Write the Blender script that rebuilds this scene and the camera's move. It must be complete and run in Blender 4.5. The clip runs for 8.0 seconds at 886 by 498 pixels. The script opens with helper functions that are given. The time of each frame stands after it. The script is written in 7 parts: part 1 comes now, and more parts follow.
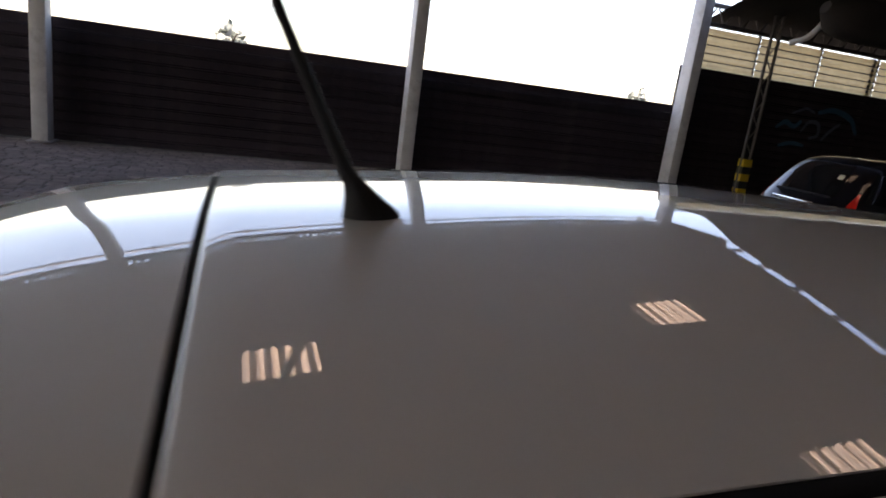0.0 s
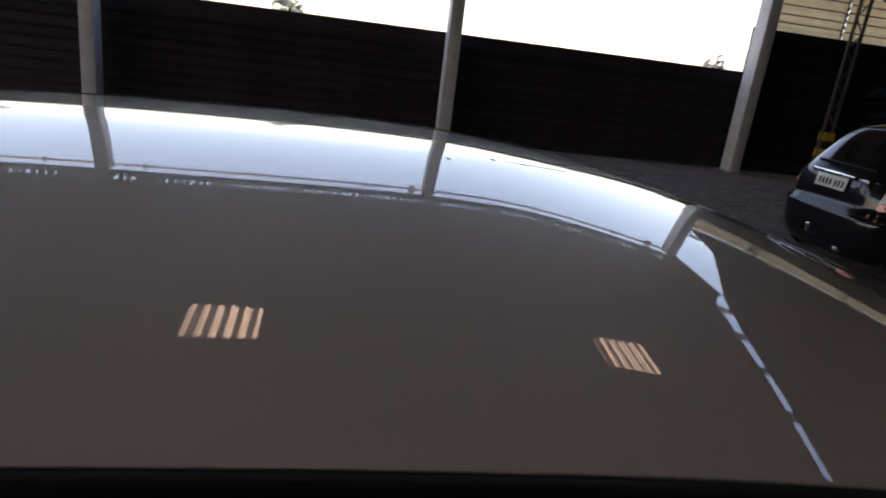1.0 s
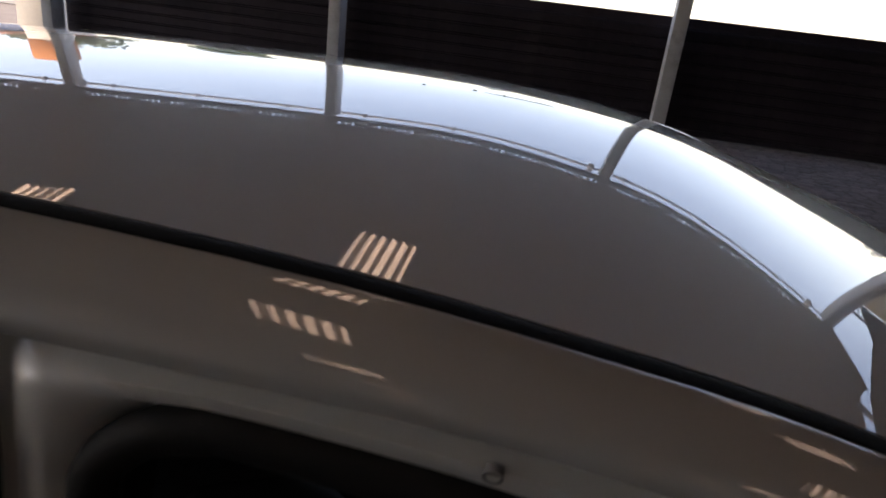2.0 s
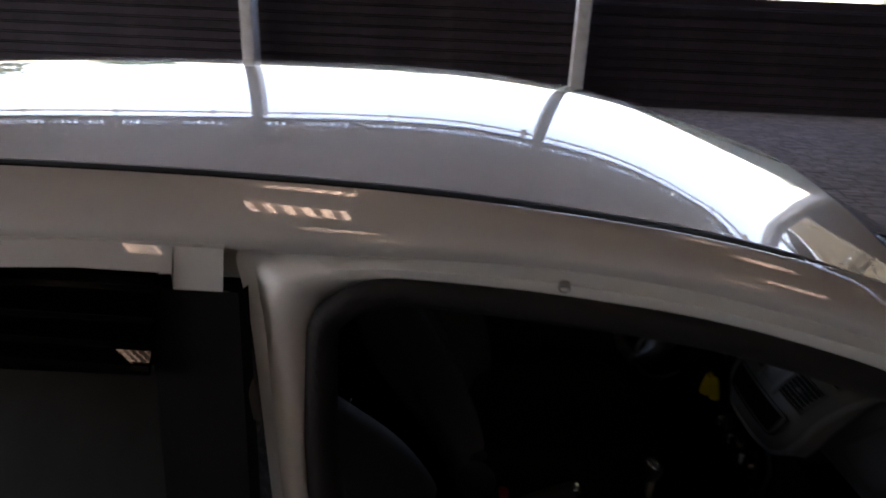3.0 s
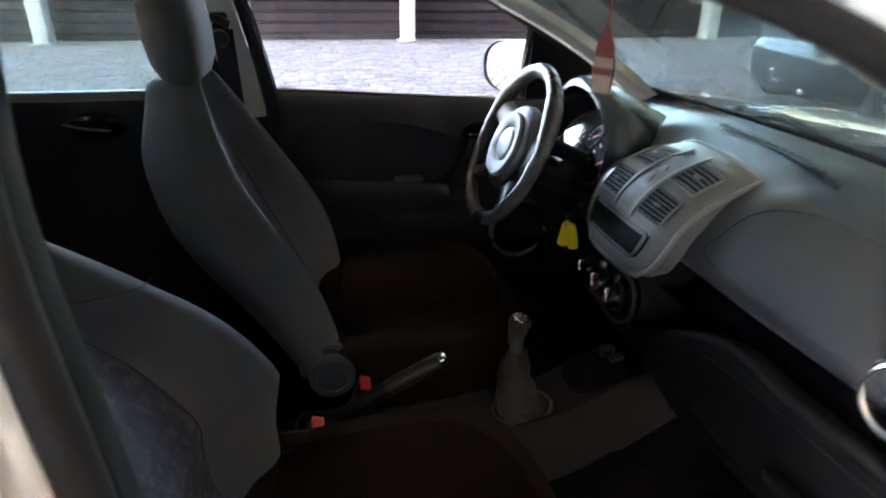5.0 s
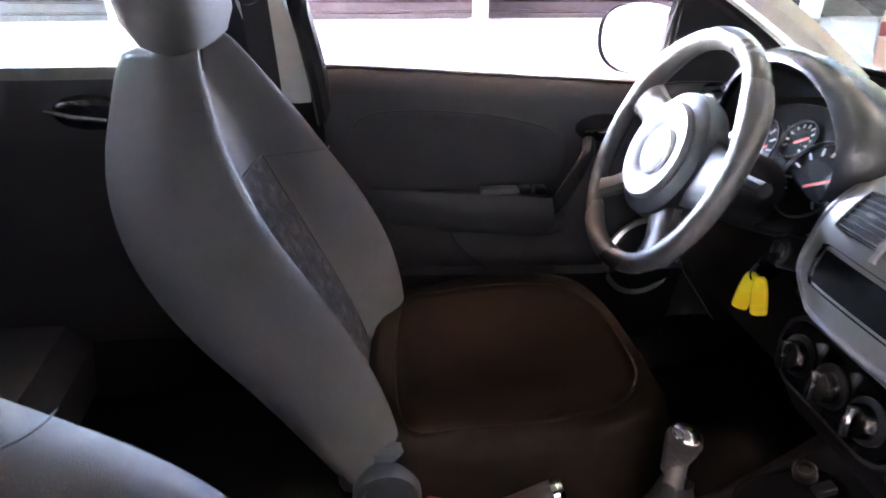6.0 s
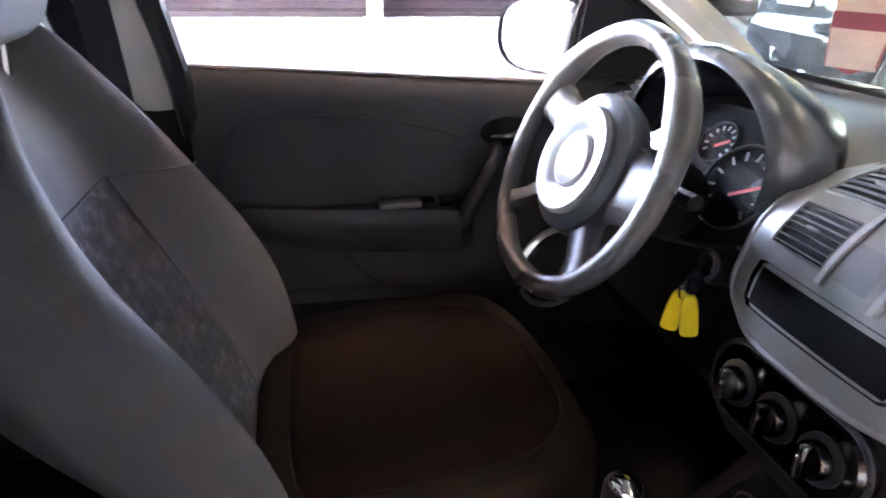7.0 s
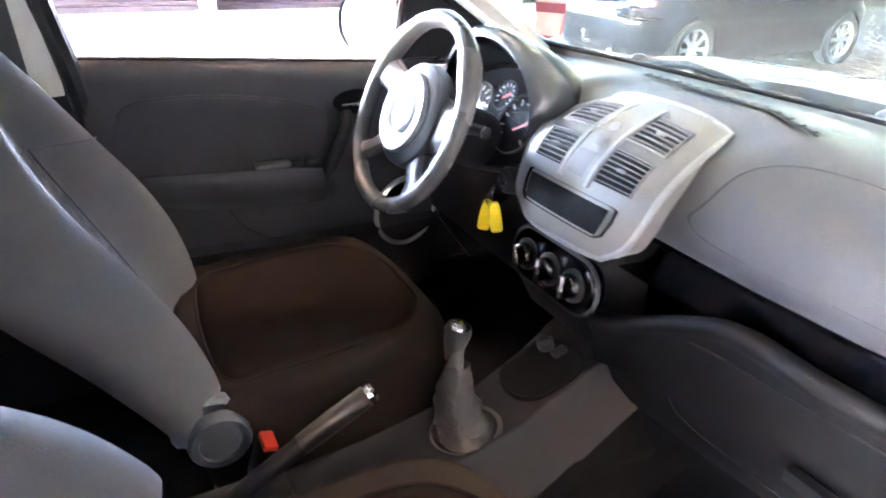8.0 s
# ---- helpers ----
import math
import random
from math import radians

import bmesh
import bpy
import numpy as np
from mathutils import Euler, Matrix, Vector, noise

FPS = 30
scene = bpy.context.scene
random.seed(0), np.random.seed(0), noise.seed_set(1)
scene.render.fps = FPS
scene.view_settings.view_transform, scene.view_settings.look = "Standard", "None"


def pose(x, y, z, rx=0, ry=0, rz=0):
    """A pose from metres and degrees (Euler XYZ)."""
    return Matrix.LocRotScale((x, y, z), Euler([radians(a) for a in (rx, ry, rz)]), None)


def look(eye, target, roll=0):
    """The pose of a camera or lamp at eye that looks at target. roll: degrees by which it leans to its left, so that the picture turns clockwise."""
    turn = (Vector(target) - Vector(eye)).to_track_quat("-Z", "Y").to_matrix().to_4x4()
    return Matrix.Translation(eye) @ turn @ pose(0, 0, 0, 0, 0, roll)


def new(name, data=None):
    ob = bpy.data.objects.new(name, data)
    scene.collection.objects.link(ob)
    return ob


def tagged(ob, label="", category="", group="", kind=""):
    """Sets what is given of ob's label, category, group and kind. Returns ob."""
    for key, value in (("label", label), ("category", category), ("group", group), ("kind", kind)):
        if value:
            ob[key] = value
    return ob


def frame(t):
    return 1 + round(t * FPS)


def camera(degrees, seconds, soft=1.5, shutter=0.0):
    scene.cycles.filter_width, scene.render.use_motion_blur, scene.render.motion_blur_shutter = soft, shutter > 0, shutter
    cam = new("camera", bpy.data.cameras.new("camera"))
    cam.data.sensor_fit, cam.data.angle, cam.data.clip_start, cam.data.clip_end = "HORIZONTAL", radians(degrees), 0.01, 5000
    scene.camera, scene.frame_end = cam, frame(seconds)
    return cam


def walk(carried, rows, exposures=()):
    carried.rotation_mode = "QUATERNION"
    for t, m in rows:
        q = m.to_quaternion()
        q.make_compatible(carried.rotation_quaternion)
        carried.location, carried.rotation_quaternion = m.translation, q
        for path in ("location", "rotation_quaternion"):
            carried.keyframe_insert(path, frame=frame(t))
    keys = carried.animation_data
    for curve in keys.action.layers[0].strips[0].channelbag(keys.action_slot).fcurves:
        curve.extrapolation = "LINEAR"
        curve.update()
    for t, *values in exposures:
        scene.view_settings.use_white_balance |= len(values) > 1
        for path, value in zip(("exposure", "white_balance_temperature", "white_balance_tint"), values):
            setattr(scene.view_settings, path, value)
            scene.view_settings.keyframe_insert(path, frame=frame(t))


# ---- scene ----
cam = camera(70.5, 8.0, 1.8, 0.25)
PATH = [
    (0, (-1.412, -0.774, 1.592), (-0.774, 1.06, 1.116), 7.5),
    (0.5, (-0.929, -0.862, 1.653), (-0.413, 1.007, 1.163), 8.0),
    (1, (-0.312, -0.754, 1.586), (0.054, 1.123, 1.001), 7.2),
    (1.5, (-0.079, -0.588, 1.566), (-0.147, 1.289, 0.879), 8.6),
    (1.7, (0.01, -0.694, 1.558), (-0.266, 1.161, 0.864), 7.7),
    (2.8, (-0.078, -0.975, 1.559), (-0.275, 0.891, 0.865), 3.7),
    (3, (-0.079, -1.061, 1.573), (-0.165, 0.808, 0.866), 2.4),
    (3.5, (-0.06, -1.312, 1.603), (0.259, 0.52, 0.865), 1.8),
    (4, (-0.068, -1.336, 1.617), (0.416, 0.467, 0.9), 1.7),
    (4.5, (-0.084, -1.124, 1.517), (0.393, 0.671, 0.775), 2.4),
    (4.8, (-0.076, -1.032, 1.402), (0.377, 0.745, 0.601), 2.4),
    (5, (-0.029, -0.969, 1.332), (0.335, 0.815, 0.503), 0.9),
    (5.2, (-0.002, -0.876, 1.265), (0.274, 0.906, 0.404), -0.4),
    (6.3, (-0.021, -0.444, 1.242), (0.137, 1.345, 0.362), 0.4),
    (6.5, (-0.021, -0.417, 1.248), (0.202, 1.364, 0.366), 1.2),
    (7, (0.013, -0.389, 1.22), (0.47, 1.349, 0.344), 1.5),
    (7.5, (-0.052, -0.505, 1.241), (0.623, 1.156, 0.355), 1.0),
    (8, (-0.09, -0.679, 1.252), (0.768, 0.893, 0.363), 1.6),
]
EXPOSURES = [(0.0, 2.08, 7800, 24), (0.5, 1.55, 7800, 24), (1.0, 1.65, 7800, 24), (1.7, 1.6, 7800, 24), (2.8, 2.45, 7700, 25), (3.0, 2.75, 7600, 25), (3.5, 4.15, 7400, 31), (4.0, 4.75, 7400, 29), (4.5, 4.3, 7400, 29), (4.8, 5.1, 7400, 26), (5.0, 6.35, 7300, 15), (5.2, 7.2, 7400, 20), (6.3, 8.35, 7350, 30), (7.0, 8.1, 7350, 30), (8.0, 9.05, 7200, 26)]
walk(cam, [(t, look(eye, target, roll)) for t, eye, target, roll in PATH], EXPOSURES)

# ---------------------------------------------------------------- light
def make_world():
    w = bpy.data.worlds.new("sky")
    scene.world = w
    w.use_nodes = True
    nt = w.node_tree
    bg = nt.nodes["Background"]
    sky = nt.nodes.new("ShaderNodeTexSky")
    sky.sky_type = "NISHITA"
    sky.sun_disc = False
    sky.sun_elevation = radians(58)
    sky.sun_rotation = radians(236)
    sky.dust_density = 1.0
    nt.links.new(sky.outputs[0], bg.inputs[0])
    bg.inputs[1].default_value = 0.15


make_world()
sun = new("sun", bpy.data.lights.new("sun", "SUN"))
sun.data.energy, sun.data.angle, sun.data.color = 4.5, radians(0.6), (1.0, 0.95, 0.88)
sun.matrix_world = look((0, 0, 30), (14.0, 9.5, 0))


# ---------------------------------------------------------------- materials
def rgb(c):
    return (c[0], c[1], c[2], 1.0)


def mat(name, base, rough=0.5, metal=0.0, vary=0.12, scale=6.0, bump=0.0, bump_scale=60.0, coat=0.0, spec=0.5,
        rough_vary=0.0, spot=None, spot_amount=0.0, spot_scale=3.0, per_object=0.0, per_island=0.0, sheen=0.0):
    """A surface with colour variation at two scales, stains, relief and wear in the gloss."""
    m = bpy.data.materials.new(name)
    m.use_nodes = True
    nt = m.node_tree
    N, L = nt.nodes, nt.links
    p = N["Principled BSDF"]
    p.inputs["Roughness"].default_value = rough
    p.inputs["Metallic"].default_value = metal
    p.inputs["Specular IOR Level"].default_value = spec
    if coat:
        p.inputs["Coat Weight"].default_value = coat
        p.inputs["Coat Roughness"].default_value = 0.015
    if sheen:
        p.inputs["Sheen Weight"].default_value = sheen
        p.inputs["Sheen Roughness"].default_value = 0.5
    tc = N.new("ShaderNodeTexCoord")
    n1 = N.new("ShaderNodeTexNoise")
    n1.inputs["Scale"].default_value, n1.inputs["Detail"].default_value = scale, 6
    L.new(tc.outputs["Object"], n1.inputs["Vector"])
    n2 = N.new("ShaderNodeTexNoise")
    n2.inputs["Scale"].default_value, n2.inputs["Detail"].default_value = scale * 14, 3
    L.new(tc.outputs["Object"], n2.inputs["Vector"])
    add = N.new("ShaderNodeMath")
    add.operation = "MULTIPLY_ADD"
    L.new(n2.outputs[0], add.inputs[0])
    add.inputs[1].default_value = 0.45
    L.new(n1.outputs[0], add.inputs[2])
    ramp = N.new("ShaderNodeMapRange")
    ramp.inputs["From Min"].default_value, ramp.inputs["From Max"].default_value = 0.45, 1.0
    ramp.inputs["To Min"].default_value, ramp.inputs["To Max"].default_value = 1 - vary, 1 + vary
    L.new(add.outputs[0], ramp.inputs["Value"])
    value = ramp.outputs[0]
    for amount, node, out in ((per_object, "ShaderNodeObjectInfo", "Random"), (per_island, "ShaderNodeNewGeometry", "Random Per Island")):
        if amount:
            info = N.new(node)
            mr = N.new("ShaderNodeMapRange")
            mr.inputs["To Min"].default_value, mr.inputs["To Max"].default_value = 1 - amount, 1 + amount
            L.new(info.outputs[out], mr.inputs["Value"])
            mul = N.new("ShaderNodeMath")
            mul.operation = "MULTIPLY"
            L.new(value, mul.inputs[0])
            L.new(mr.outputs[0], mul.inputs[1])
            value = mul.outputs[0]
    vm = N.new("ShaderNodeVectorMath")
    vm.operation = "SCALE"
    vm.inputs[0].default_value = base
    L.new(value, vm.inputs["Scale"])
    colour = vm.outputs[0]
    if spot:
        n3 = N.new("ShaderNodeTexNoise")
        n3.inputs["Scale"].default_value, n3.inputs["Detail"].default_value = spot_scale, 8
        n3.inputs["Roughness"].default_value = 0.65
        L.new(tc.outputs["Object"], n3.inputs["Vector"])
        mr = N.new("ShaderNodeMapRange")
        mr.inputs["From Min"].default_value, mr.inputs["From Max"].default_value = 0.5, 0.72
        mr.inputs["To Max"].default_value = spot_amount
        L.new(n3.outputs[0], mr.inputs["Value"])
        mx = N.new("ShaderNodeMix")
        mx.data_type = "RGBA"
        L.new(mr.outputs[0], mx.inputs["Factor"])
        L.new(colour, mx.inputs["A"])
        mx.inputs["B"].default_value = rgb(spot)
        colour = mx.outputs["Result"]
    L.new(colour, p.inputs["Base Color"])
    if rough_vary:
        mr = N.new("ShaderNodeMapRange")
        mr.inputs["From Min"].default_value, mr.inputs["From Max"].default_value = 0.3, 0.7
        mr.inputs["To Min"].default_value, mr.inputs["To Max"].default_value = max(0.0, rough - rough_vary), min(1.0, rough + rough_vary)
        L.new(n1.outputs[0], mr.inputs["Value"])
        L.new(mr.outputs[0], p.inputs["Roughness"])
    if bump:
        nb = N.new("ShaderNodeTexNoise")
        nb.inputs["Scale"].default_value, nb.inputs["Detail"].default_value = bump_scale, 4
        L.new(tc.outputs["Object"], nb.inputs["Vector"])
        bp = N.new("ShaderNodeBump")
        bp.inputs["Strength"].default_value, bp.inputs["Distance"].default_value = min(1.0, bump), 0.004
        L.new(nb.outputs[0], bp.inputs["Height"])
        L.new(bp.outputs[0], p.inputs["Normal"])
    return m


def glass(name, tint, ior=1.5, rough=0.0, haze=0.0):
    """A thin pane: tinted transmission, with a Fresnel gloss and a little dust."""
    m = bpy.data.materials.new(name)
    m.use_nodes = True
    nt = m.node_tree
    N, L = nt.nodes, nt.links
    N.remove(N["Principled BSDF"])
    tr, gl, fr, mx = (N.new("ShaderNode" + k) for k in ("BsdfTransparent", "BsdfGlossy", "LayerWeight", "MixShader"))
    tr.inputs[0].default_value = rgb(tint)
    gl.inputs["Roughness"].default_value = rough
    pw, ma = N.new("ShaderNodeMath"), N.new("ShaderNodeMath")
    pw.operation, ma.operation = "POWER", "MULTIPLY_ADD"
    L.new(fr.outputs["Facing"], pw.inputs[0])
    pw.inputs[1].default_value = 5.0
    L.new(pw.outputs[0], ma.inputs[0])
    ma.inputs[1].default_value, ma.inputs[2].default_value = 0.9, 0.02 * ior
    L.new(ma.outputs[0], mx.inputs[0])
    out = tr.outputs[0]
    if haze:
        df, m2 = N.new("ShaderNodeBsdfDiffuse"), N.new("ShaderNodeMixShader")
        nz = N.new("ShaderNodeTexNoise")
        nz.inputs["Scale"].default_value = 4
        mr = N.new("ShaderNodeMapRange")
        mr.inputs["To Min"].default_value, mr.inputs["To Max"].default_value = haze * 0.6, haze * 1.4
        L.new(nz.outputs[0], mr.inputs["Value"])
        df.inputs[0].default_value = (0.75, 0.78, 0.76, 1)
        L.new(mr.outputs[0], m2.inputs[0])
        L.new(tr.outputs[0], m2.inputs[1])
        L.new(df.outputs[0], m2.inputs[2])
        out = m2.outputs[0]
    L.new(out, mx.inputs[1])
    L.new(gl.outputs[0], mx.inputs[2])
    L.new(mx.outputs[0], N["Material Output"].inputs[0])
    return m


def translucent(name, base, amount=0.8, ribs=0.0):
    m = bpy.data.materials.new(name)
    m.use_nodes = True
    nt = m.node_tree
    N, L = nt.nodes, nt.links
    N.remove(N["Principled BSDF"])
    tl, df, mx = (N.new("ShaderNode" + k) for k in ("BsdfTranslucent", "BsdfDiffuse", "MixShader"))
    nz = N.new("ShaderNodeTexNoise")
    nz.inputs["Scale"].default_value, nz.inputs["Detail"].default_value = 5, 6
    tc = N.new("ShaderNodeTexCoord")
    L.new(tc.outputs["Object"], nz.inputs["Vector"])
    mr = N.new("ShaderNodeMapRange")
    mr.inputs["To Min"].default_value, mr.inputs["To Max"].default_value = 0.75, 1.2
    L.new(nz.outputs[0], mr.inputs["Value"])
    vm = N.new("ShaderNodeVectorMath")
    vm.operation = "SCALE"
    vm.inputs[0].default_value = base
    L.new(mr.outputs[0], vm.inputs["Scale"])
    if ribs:
        # darker bands that repeat along x at the given rib pitch
        sp, s1, s2, s3 = N.new("ShaderNodeSeparateXYZ"), N.new("ShaderNodeMath"), N.new("ShaderNodeMath"), N.new("ShaderNodeMapRange")
        L.new(tc.outputs["Object"], sp.inputs[0])
        s1.operation, s2.operation = "MULTIPLY_ADD", "COSINE"
        L.new(sp.outputs[0], s1.inputs[0])
        s1.inputs[1].default_value, s1.inputs[2].default_value = math.tau / ribs, 18.0 * math.tau / ribs
        L.new(s1.outputs[0], s2.inputs[0])
        s3.inputs["From Min"].default_value, s3.inputs["From Max"].default_value = -0.35, 0.25
        s3.inputs["To Min"].default_value, s3.inputs["To Max"].default_value = 0.12, 1.0
        L.new(s2.outputs[0], s3.inputs["Value"])
        m3 = N.new("ShaderNodeMath")
        m3.operation = "MULTIPLY"
        L.new(mr.outputs[0], m3.inputs[0])
        L.new(s3.outputs[0], m3.inputs[1])
        L.new(m3.outputs[0], vm.inputs["Scale"])
    L.new(vm.outputs[0], tl.inputs[0])
    L.new(vm.outputs[0], df.inputs[0])
    mx.inputs[0].default_value = 1 - amount
    L.new(tl.outputs[0], mx.inputs[1])
    L.new(df.outputs[0], mx.inputs[2])
    L.new(mx.outputs[0], N["Material Output"].inputs[0])
    return m


PAINT = mat("silver_paint", (0.558, 0.560, 0.548), rough=0.42, metal=0.06, spec=0.12, vary=0.02, scale=2, coat=1.0, rough_vary=0.02, bump=0.0)
PAINT.node_tree.nodes["Principled BSDF"].inputs["Coat IOR"].default_value = 1.85
# the same silver, lightened: daylight on the jamb is put into the colour
LIT_JAMB = mat("lit_silver_jamb_paint", (0.85, 0.865, 0.845), rough=0.36, metal=0.2, vary=0.04, scale=5, coat=0.6)
BLACK_PAINT = mat("black_paint", (0.005, 0.005, 0.008), rough=0.3, vary=0.1, coat=0.8, spec=0.1)
RUBBER = mat("black_rubber", (0.012, 0.012, 0.013), rough=0.62, vary=0.2, bump=0.2, bump_scale=200, spec=0.25)
BLACK_TRIM = mat("black_trim", (0.013, 0.013, 0.015), rough=0.45, vary=0.15, bump=0.25, bump_scale=400, spec=0.16)
BLACK_FILM = mat("matt_black_film", (0.006, 0.006, 0.007), rough=0.75, vary=0.15, scale=12, bump=0.1, bump_scale=300, spec=0.1)
GLOSS_BLACK = mat("gloss_black", (0.005, 0.005, 0.007), rough=0.14, vary=0.2)
DASH = mat("grey_dash_plastic", (0.0353, 0.0357, 0.0380), rough=0.46, vary=0.08, scale=5, bump=0.2, bump_scale=420, rough_vary=0.06, spec=0.24)
DASH_DARK = mat("dark_dash_plastic", (0.0080, 0.0081, 0.0087), rough=0.5, vary=0.1, bump=0.25, bump_scale=420, spec=0.12)
CONSOLE = mat("console_plastic", (0.021, 0.0215, 0.0235), rough=0.5, vary=0.1, bump=0.22, bump_scale=420, spot=(0.0316, 0.0304, 0.0292), spot_amount=0.25, spot_scale=6, spec=0.1)
BEZEL = mat("silver_bezel", (0.112, 0.109, 0.106), rough=0.5, metal=0.2, vary=0.05, scale=8)
CHROME = mat("chrome", (0.8, 0.8, 0.8), rough=0.08, metal=1.0, vary=0.03)
SATIN = mat("satin_metal", (0.55, 0.55, 0.55), rough=0.28, metal=1.0, vary=0.06)
DOOR_PANEL = mat("door_panel_plastic", (0.036, 0.0362, 0.039), rough=0.5, vary=0.1, bump=0.25, bump_scale=380, spec=0.16)
DOOR_CLOTH = mat("door_panel_cloth", (0.042, 0.041, 0.0445), rough=0.9, vary=0.15, scale=9, bump=0.6, bump_scale=600, sheen=0.01, spec=0.04)
SEAT_GREY = mat("grey_seat_cloth", (0.096, 0.096, 0.100), rough=0.92, vary=0.10, scale=10, bump=0.22, bump_scale=700, sheen=0.02, spec=0.04)
SEAT_PATTERN = mat("patterned_seat_cloth", (0.062, 0.062, 0.068), rough=0.95, vary=0.30, scale=26, bump=0.28, bump_scale=500, sheen=0.02,
                   spot=(0.165, 0.165, 0.176), spot_amount=0.9, spot_scale=48, spec=0.05)
SEAT_BROWN = mat("brown_worn_cloth", (0.0088, 0.0055, 0.0040), rough=0.93, vary=0.22, scale=7, bump=0.35, bump_scale=600, spot=(0.0150, 0.0100, 0.0076), spot_amount=0.6, spot_scale=5, spec=0.06)
SEAT_BROWN_EDGE = mat("brown_grey_cloth", (0.0180, 0.0135, 0.0110), rough=0.92, vary=0.16, scale=9, bump=0.35, bump_scale=650, spec=0.06)
KNOB_BLUE = mat("blue_grey_plastic", (0.0439, 0.0556, 0.0702), rough=0.5, vary=0.12, bump=0.3, bump_scale=300)
LINING = mat("beige_headliner", (0.50, 0.48, 0.44), rough=0.95, vary=0.06, bump=0.4, bump_scale=500, spec=0.06)
PILLAR_TRIM = mat("beige_pillar_trim", (0.52, 0.50, 0.465), rough=0.6, vary=0.05, bump=0.3, bump_scale=350)
CARPET = mat("dark_carpet", (0.0070, 0.0070, 0.0077), rough=1.0, vary=0.3, scale=15, bump=1.0, bump_scale=500, spec=0.06)
WHEEL_GRIP = mat("worn_grey_leather", (0.0737, 0.0710, 0.0694), rough=0.27, vary=0.12, scale=7, bump=0.25, bump_scale=500, rough_vary=0.08, spot=(0.0819, 0.0491, 0.0328), spot_amount=0.35, spot_scale=7)
SEAM = mat("dark_grey_stitching", (0.06, 0.06, 0.066), rough=0.9, vary=0.2)
DASH_SATIN = mat("satin_dark_plastic", (0.0260, 0.0290, 0.0345), rough=0.24, vary=0.08, bump=0.1, bump_scale=420)
CHARCOAL = mat("charcoal_plastic", (0.018, 0.018, 0.020), rough=0.36, vary=0.08, bump=0.1, bump_scale=420, spec=0.35)
GRIP = mat("dark_brake_grip", (0.019, 0.019, 0.020), rough=0.35, vary=0.12, bump=0.3, bump_scale=300)
VENT_SLAT = mat("grey_vent_slat", (0.070, 0.070, 0.073), rough=0.55, vary=0.05)
HOOD_GREY = mat("satin_grey_hood", (0.115, 0.115, 0.120), rough=0.25, metal=0.5, vary=0.06, bump=0.05, bump_scale=420)
HUB = mat("silver_hub", (0.165, 0.165, 0.17), rough=0.48, metal=0.15, vary=0.04)
BOOT = mat("grey_leather_boot", (0.050, 0.047, 0.046), rough=0.42, vary=0.2, scale=14, bump=0.6, bump_scale=150)
YELLOW = mat("yellow_plastic", (0.78, 0.62, 0.01), rough=0.4, vary=0.06)
RED = mat("red_plastic", (0.62, 0.03, 0.015), rough=0.4, vary=0.08)
RED_LAMP = mat("red_lamp", (0.55, 0.02, 0.015), rough=0.1, vary=0.05, coat=0.6)
CLEAR_LAMP = mat("clear_lamp", (0.75, 0.72, 0.70), rough=0.12, vary=0.05, coat=0.6)
WHITE_FACE = mat("white_dial", (0.2268, 0.2268, 0.2322), rough=0.4, vary=0.03)
TAN_PAPER = mat("tan_card", (0.52, 0.38, 0.30), rough=0.8, vary=0.12, scale=20)
MAROON = mat("maroon_card", (0.22, 0.035, 0.045), rough=0.7, vary=0.12, scale=20)
TYRE = mat("tyre_rubber", (0.025, 0.025, 0.026), rough=0.8, vary=0.2, bump=0.4, bump_scale=120, spot=(0.10, 0.095, 0.09), spot_amount=0.25)
ALLOY = mat("alloy", (0.62, 0.62, 0.62), rough=0.3, metal=0.9, vary=0.06)
PLATE = mat("plate_white", (0.72, 0.72, 0.72), rough=0.4, vary=0.05)
PLATE_INK = mat("plate_ink", (0.06, 0.06, 0.07), rough=0.5, vary=0.1)
PAPER = mat("yellowed_paper", (0.66, 0.58, 0.40), rough=0.8, vary=0.1)
WINDSCREEN = glass("windscreen_glass", (0.66, 0.76, 0.74), haze=0.042)
TINT = glass("tinted_glass", (0.016, 0.018, 0.018))
GREEN_GLASS = glass("green_tinted_glass", (0.72, 0.82, 0.79), haze=0.12)
LENS = glass("clear_lens", (0.80, 0.80, 0.80), ior=2.2, rough=0.05)
SMOKE = glass("smoked_deflector", (0.06, 0.05, 0.07))
RADIO_FACE = mat("dull_black_radio", (0.0032, 0.0032, 0.0038), rough=0.4, vary=0.15, scale=20, spec=0.04)
DARK_GLASS = mat("dark_glass", (0.006, 0.007, 0.009), rough=0.06, vary=0.1, coat=1.0)
MIRROR = mat("mirror", (0.85, 0.86, 0.87), rough=0.01, metal=1.0, vary=0.0)

BOARD = mat("dark_stained_board", (0.030, 0.0235, 0.0295), rough=0.72, vary=0.28, scale=3, bump=0.6, bump_scale=60, per_object=0.25, spot=(0.06, 0.05, 0.05), spot_amount=0.4, spot_scale=2.5, spec=0.2)
COLUMN = mat("white_painted_steel", (0.60, 0.60, 0.585), rough=0.55, vary=0.1, scale=3, bump=0.2, bump_scale=50, spot=(0.30, 0.28, 0.25), spot_amount=0.5, spot_scale=4)
SHED_SHEET = mat("old_fibre_cement", (0.15, 0.128, 0.112), rough=0.85, vary=0.2, scale=0.8, bump=0.4, bump_scale=30, spot=(0.10, 0.09, 0.085), spot_amount=0.6, spot_scale=0.9)
STEEL_DARK = mat("dark_grey_steel", (0.12, 0.115, 0.11), rough=0.55, vary=0.2, scale=4, metal=0.3)
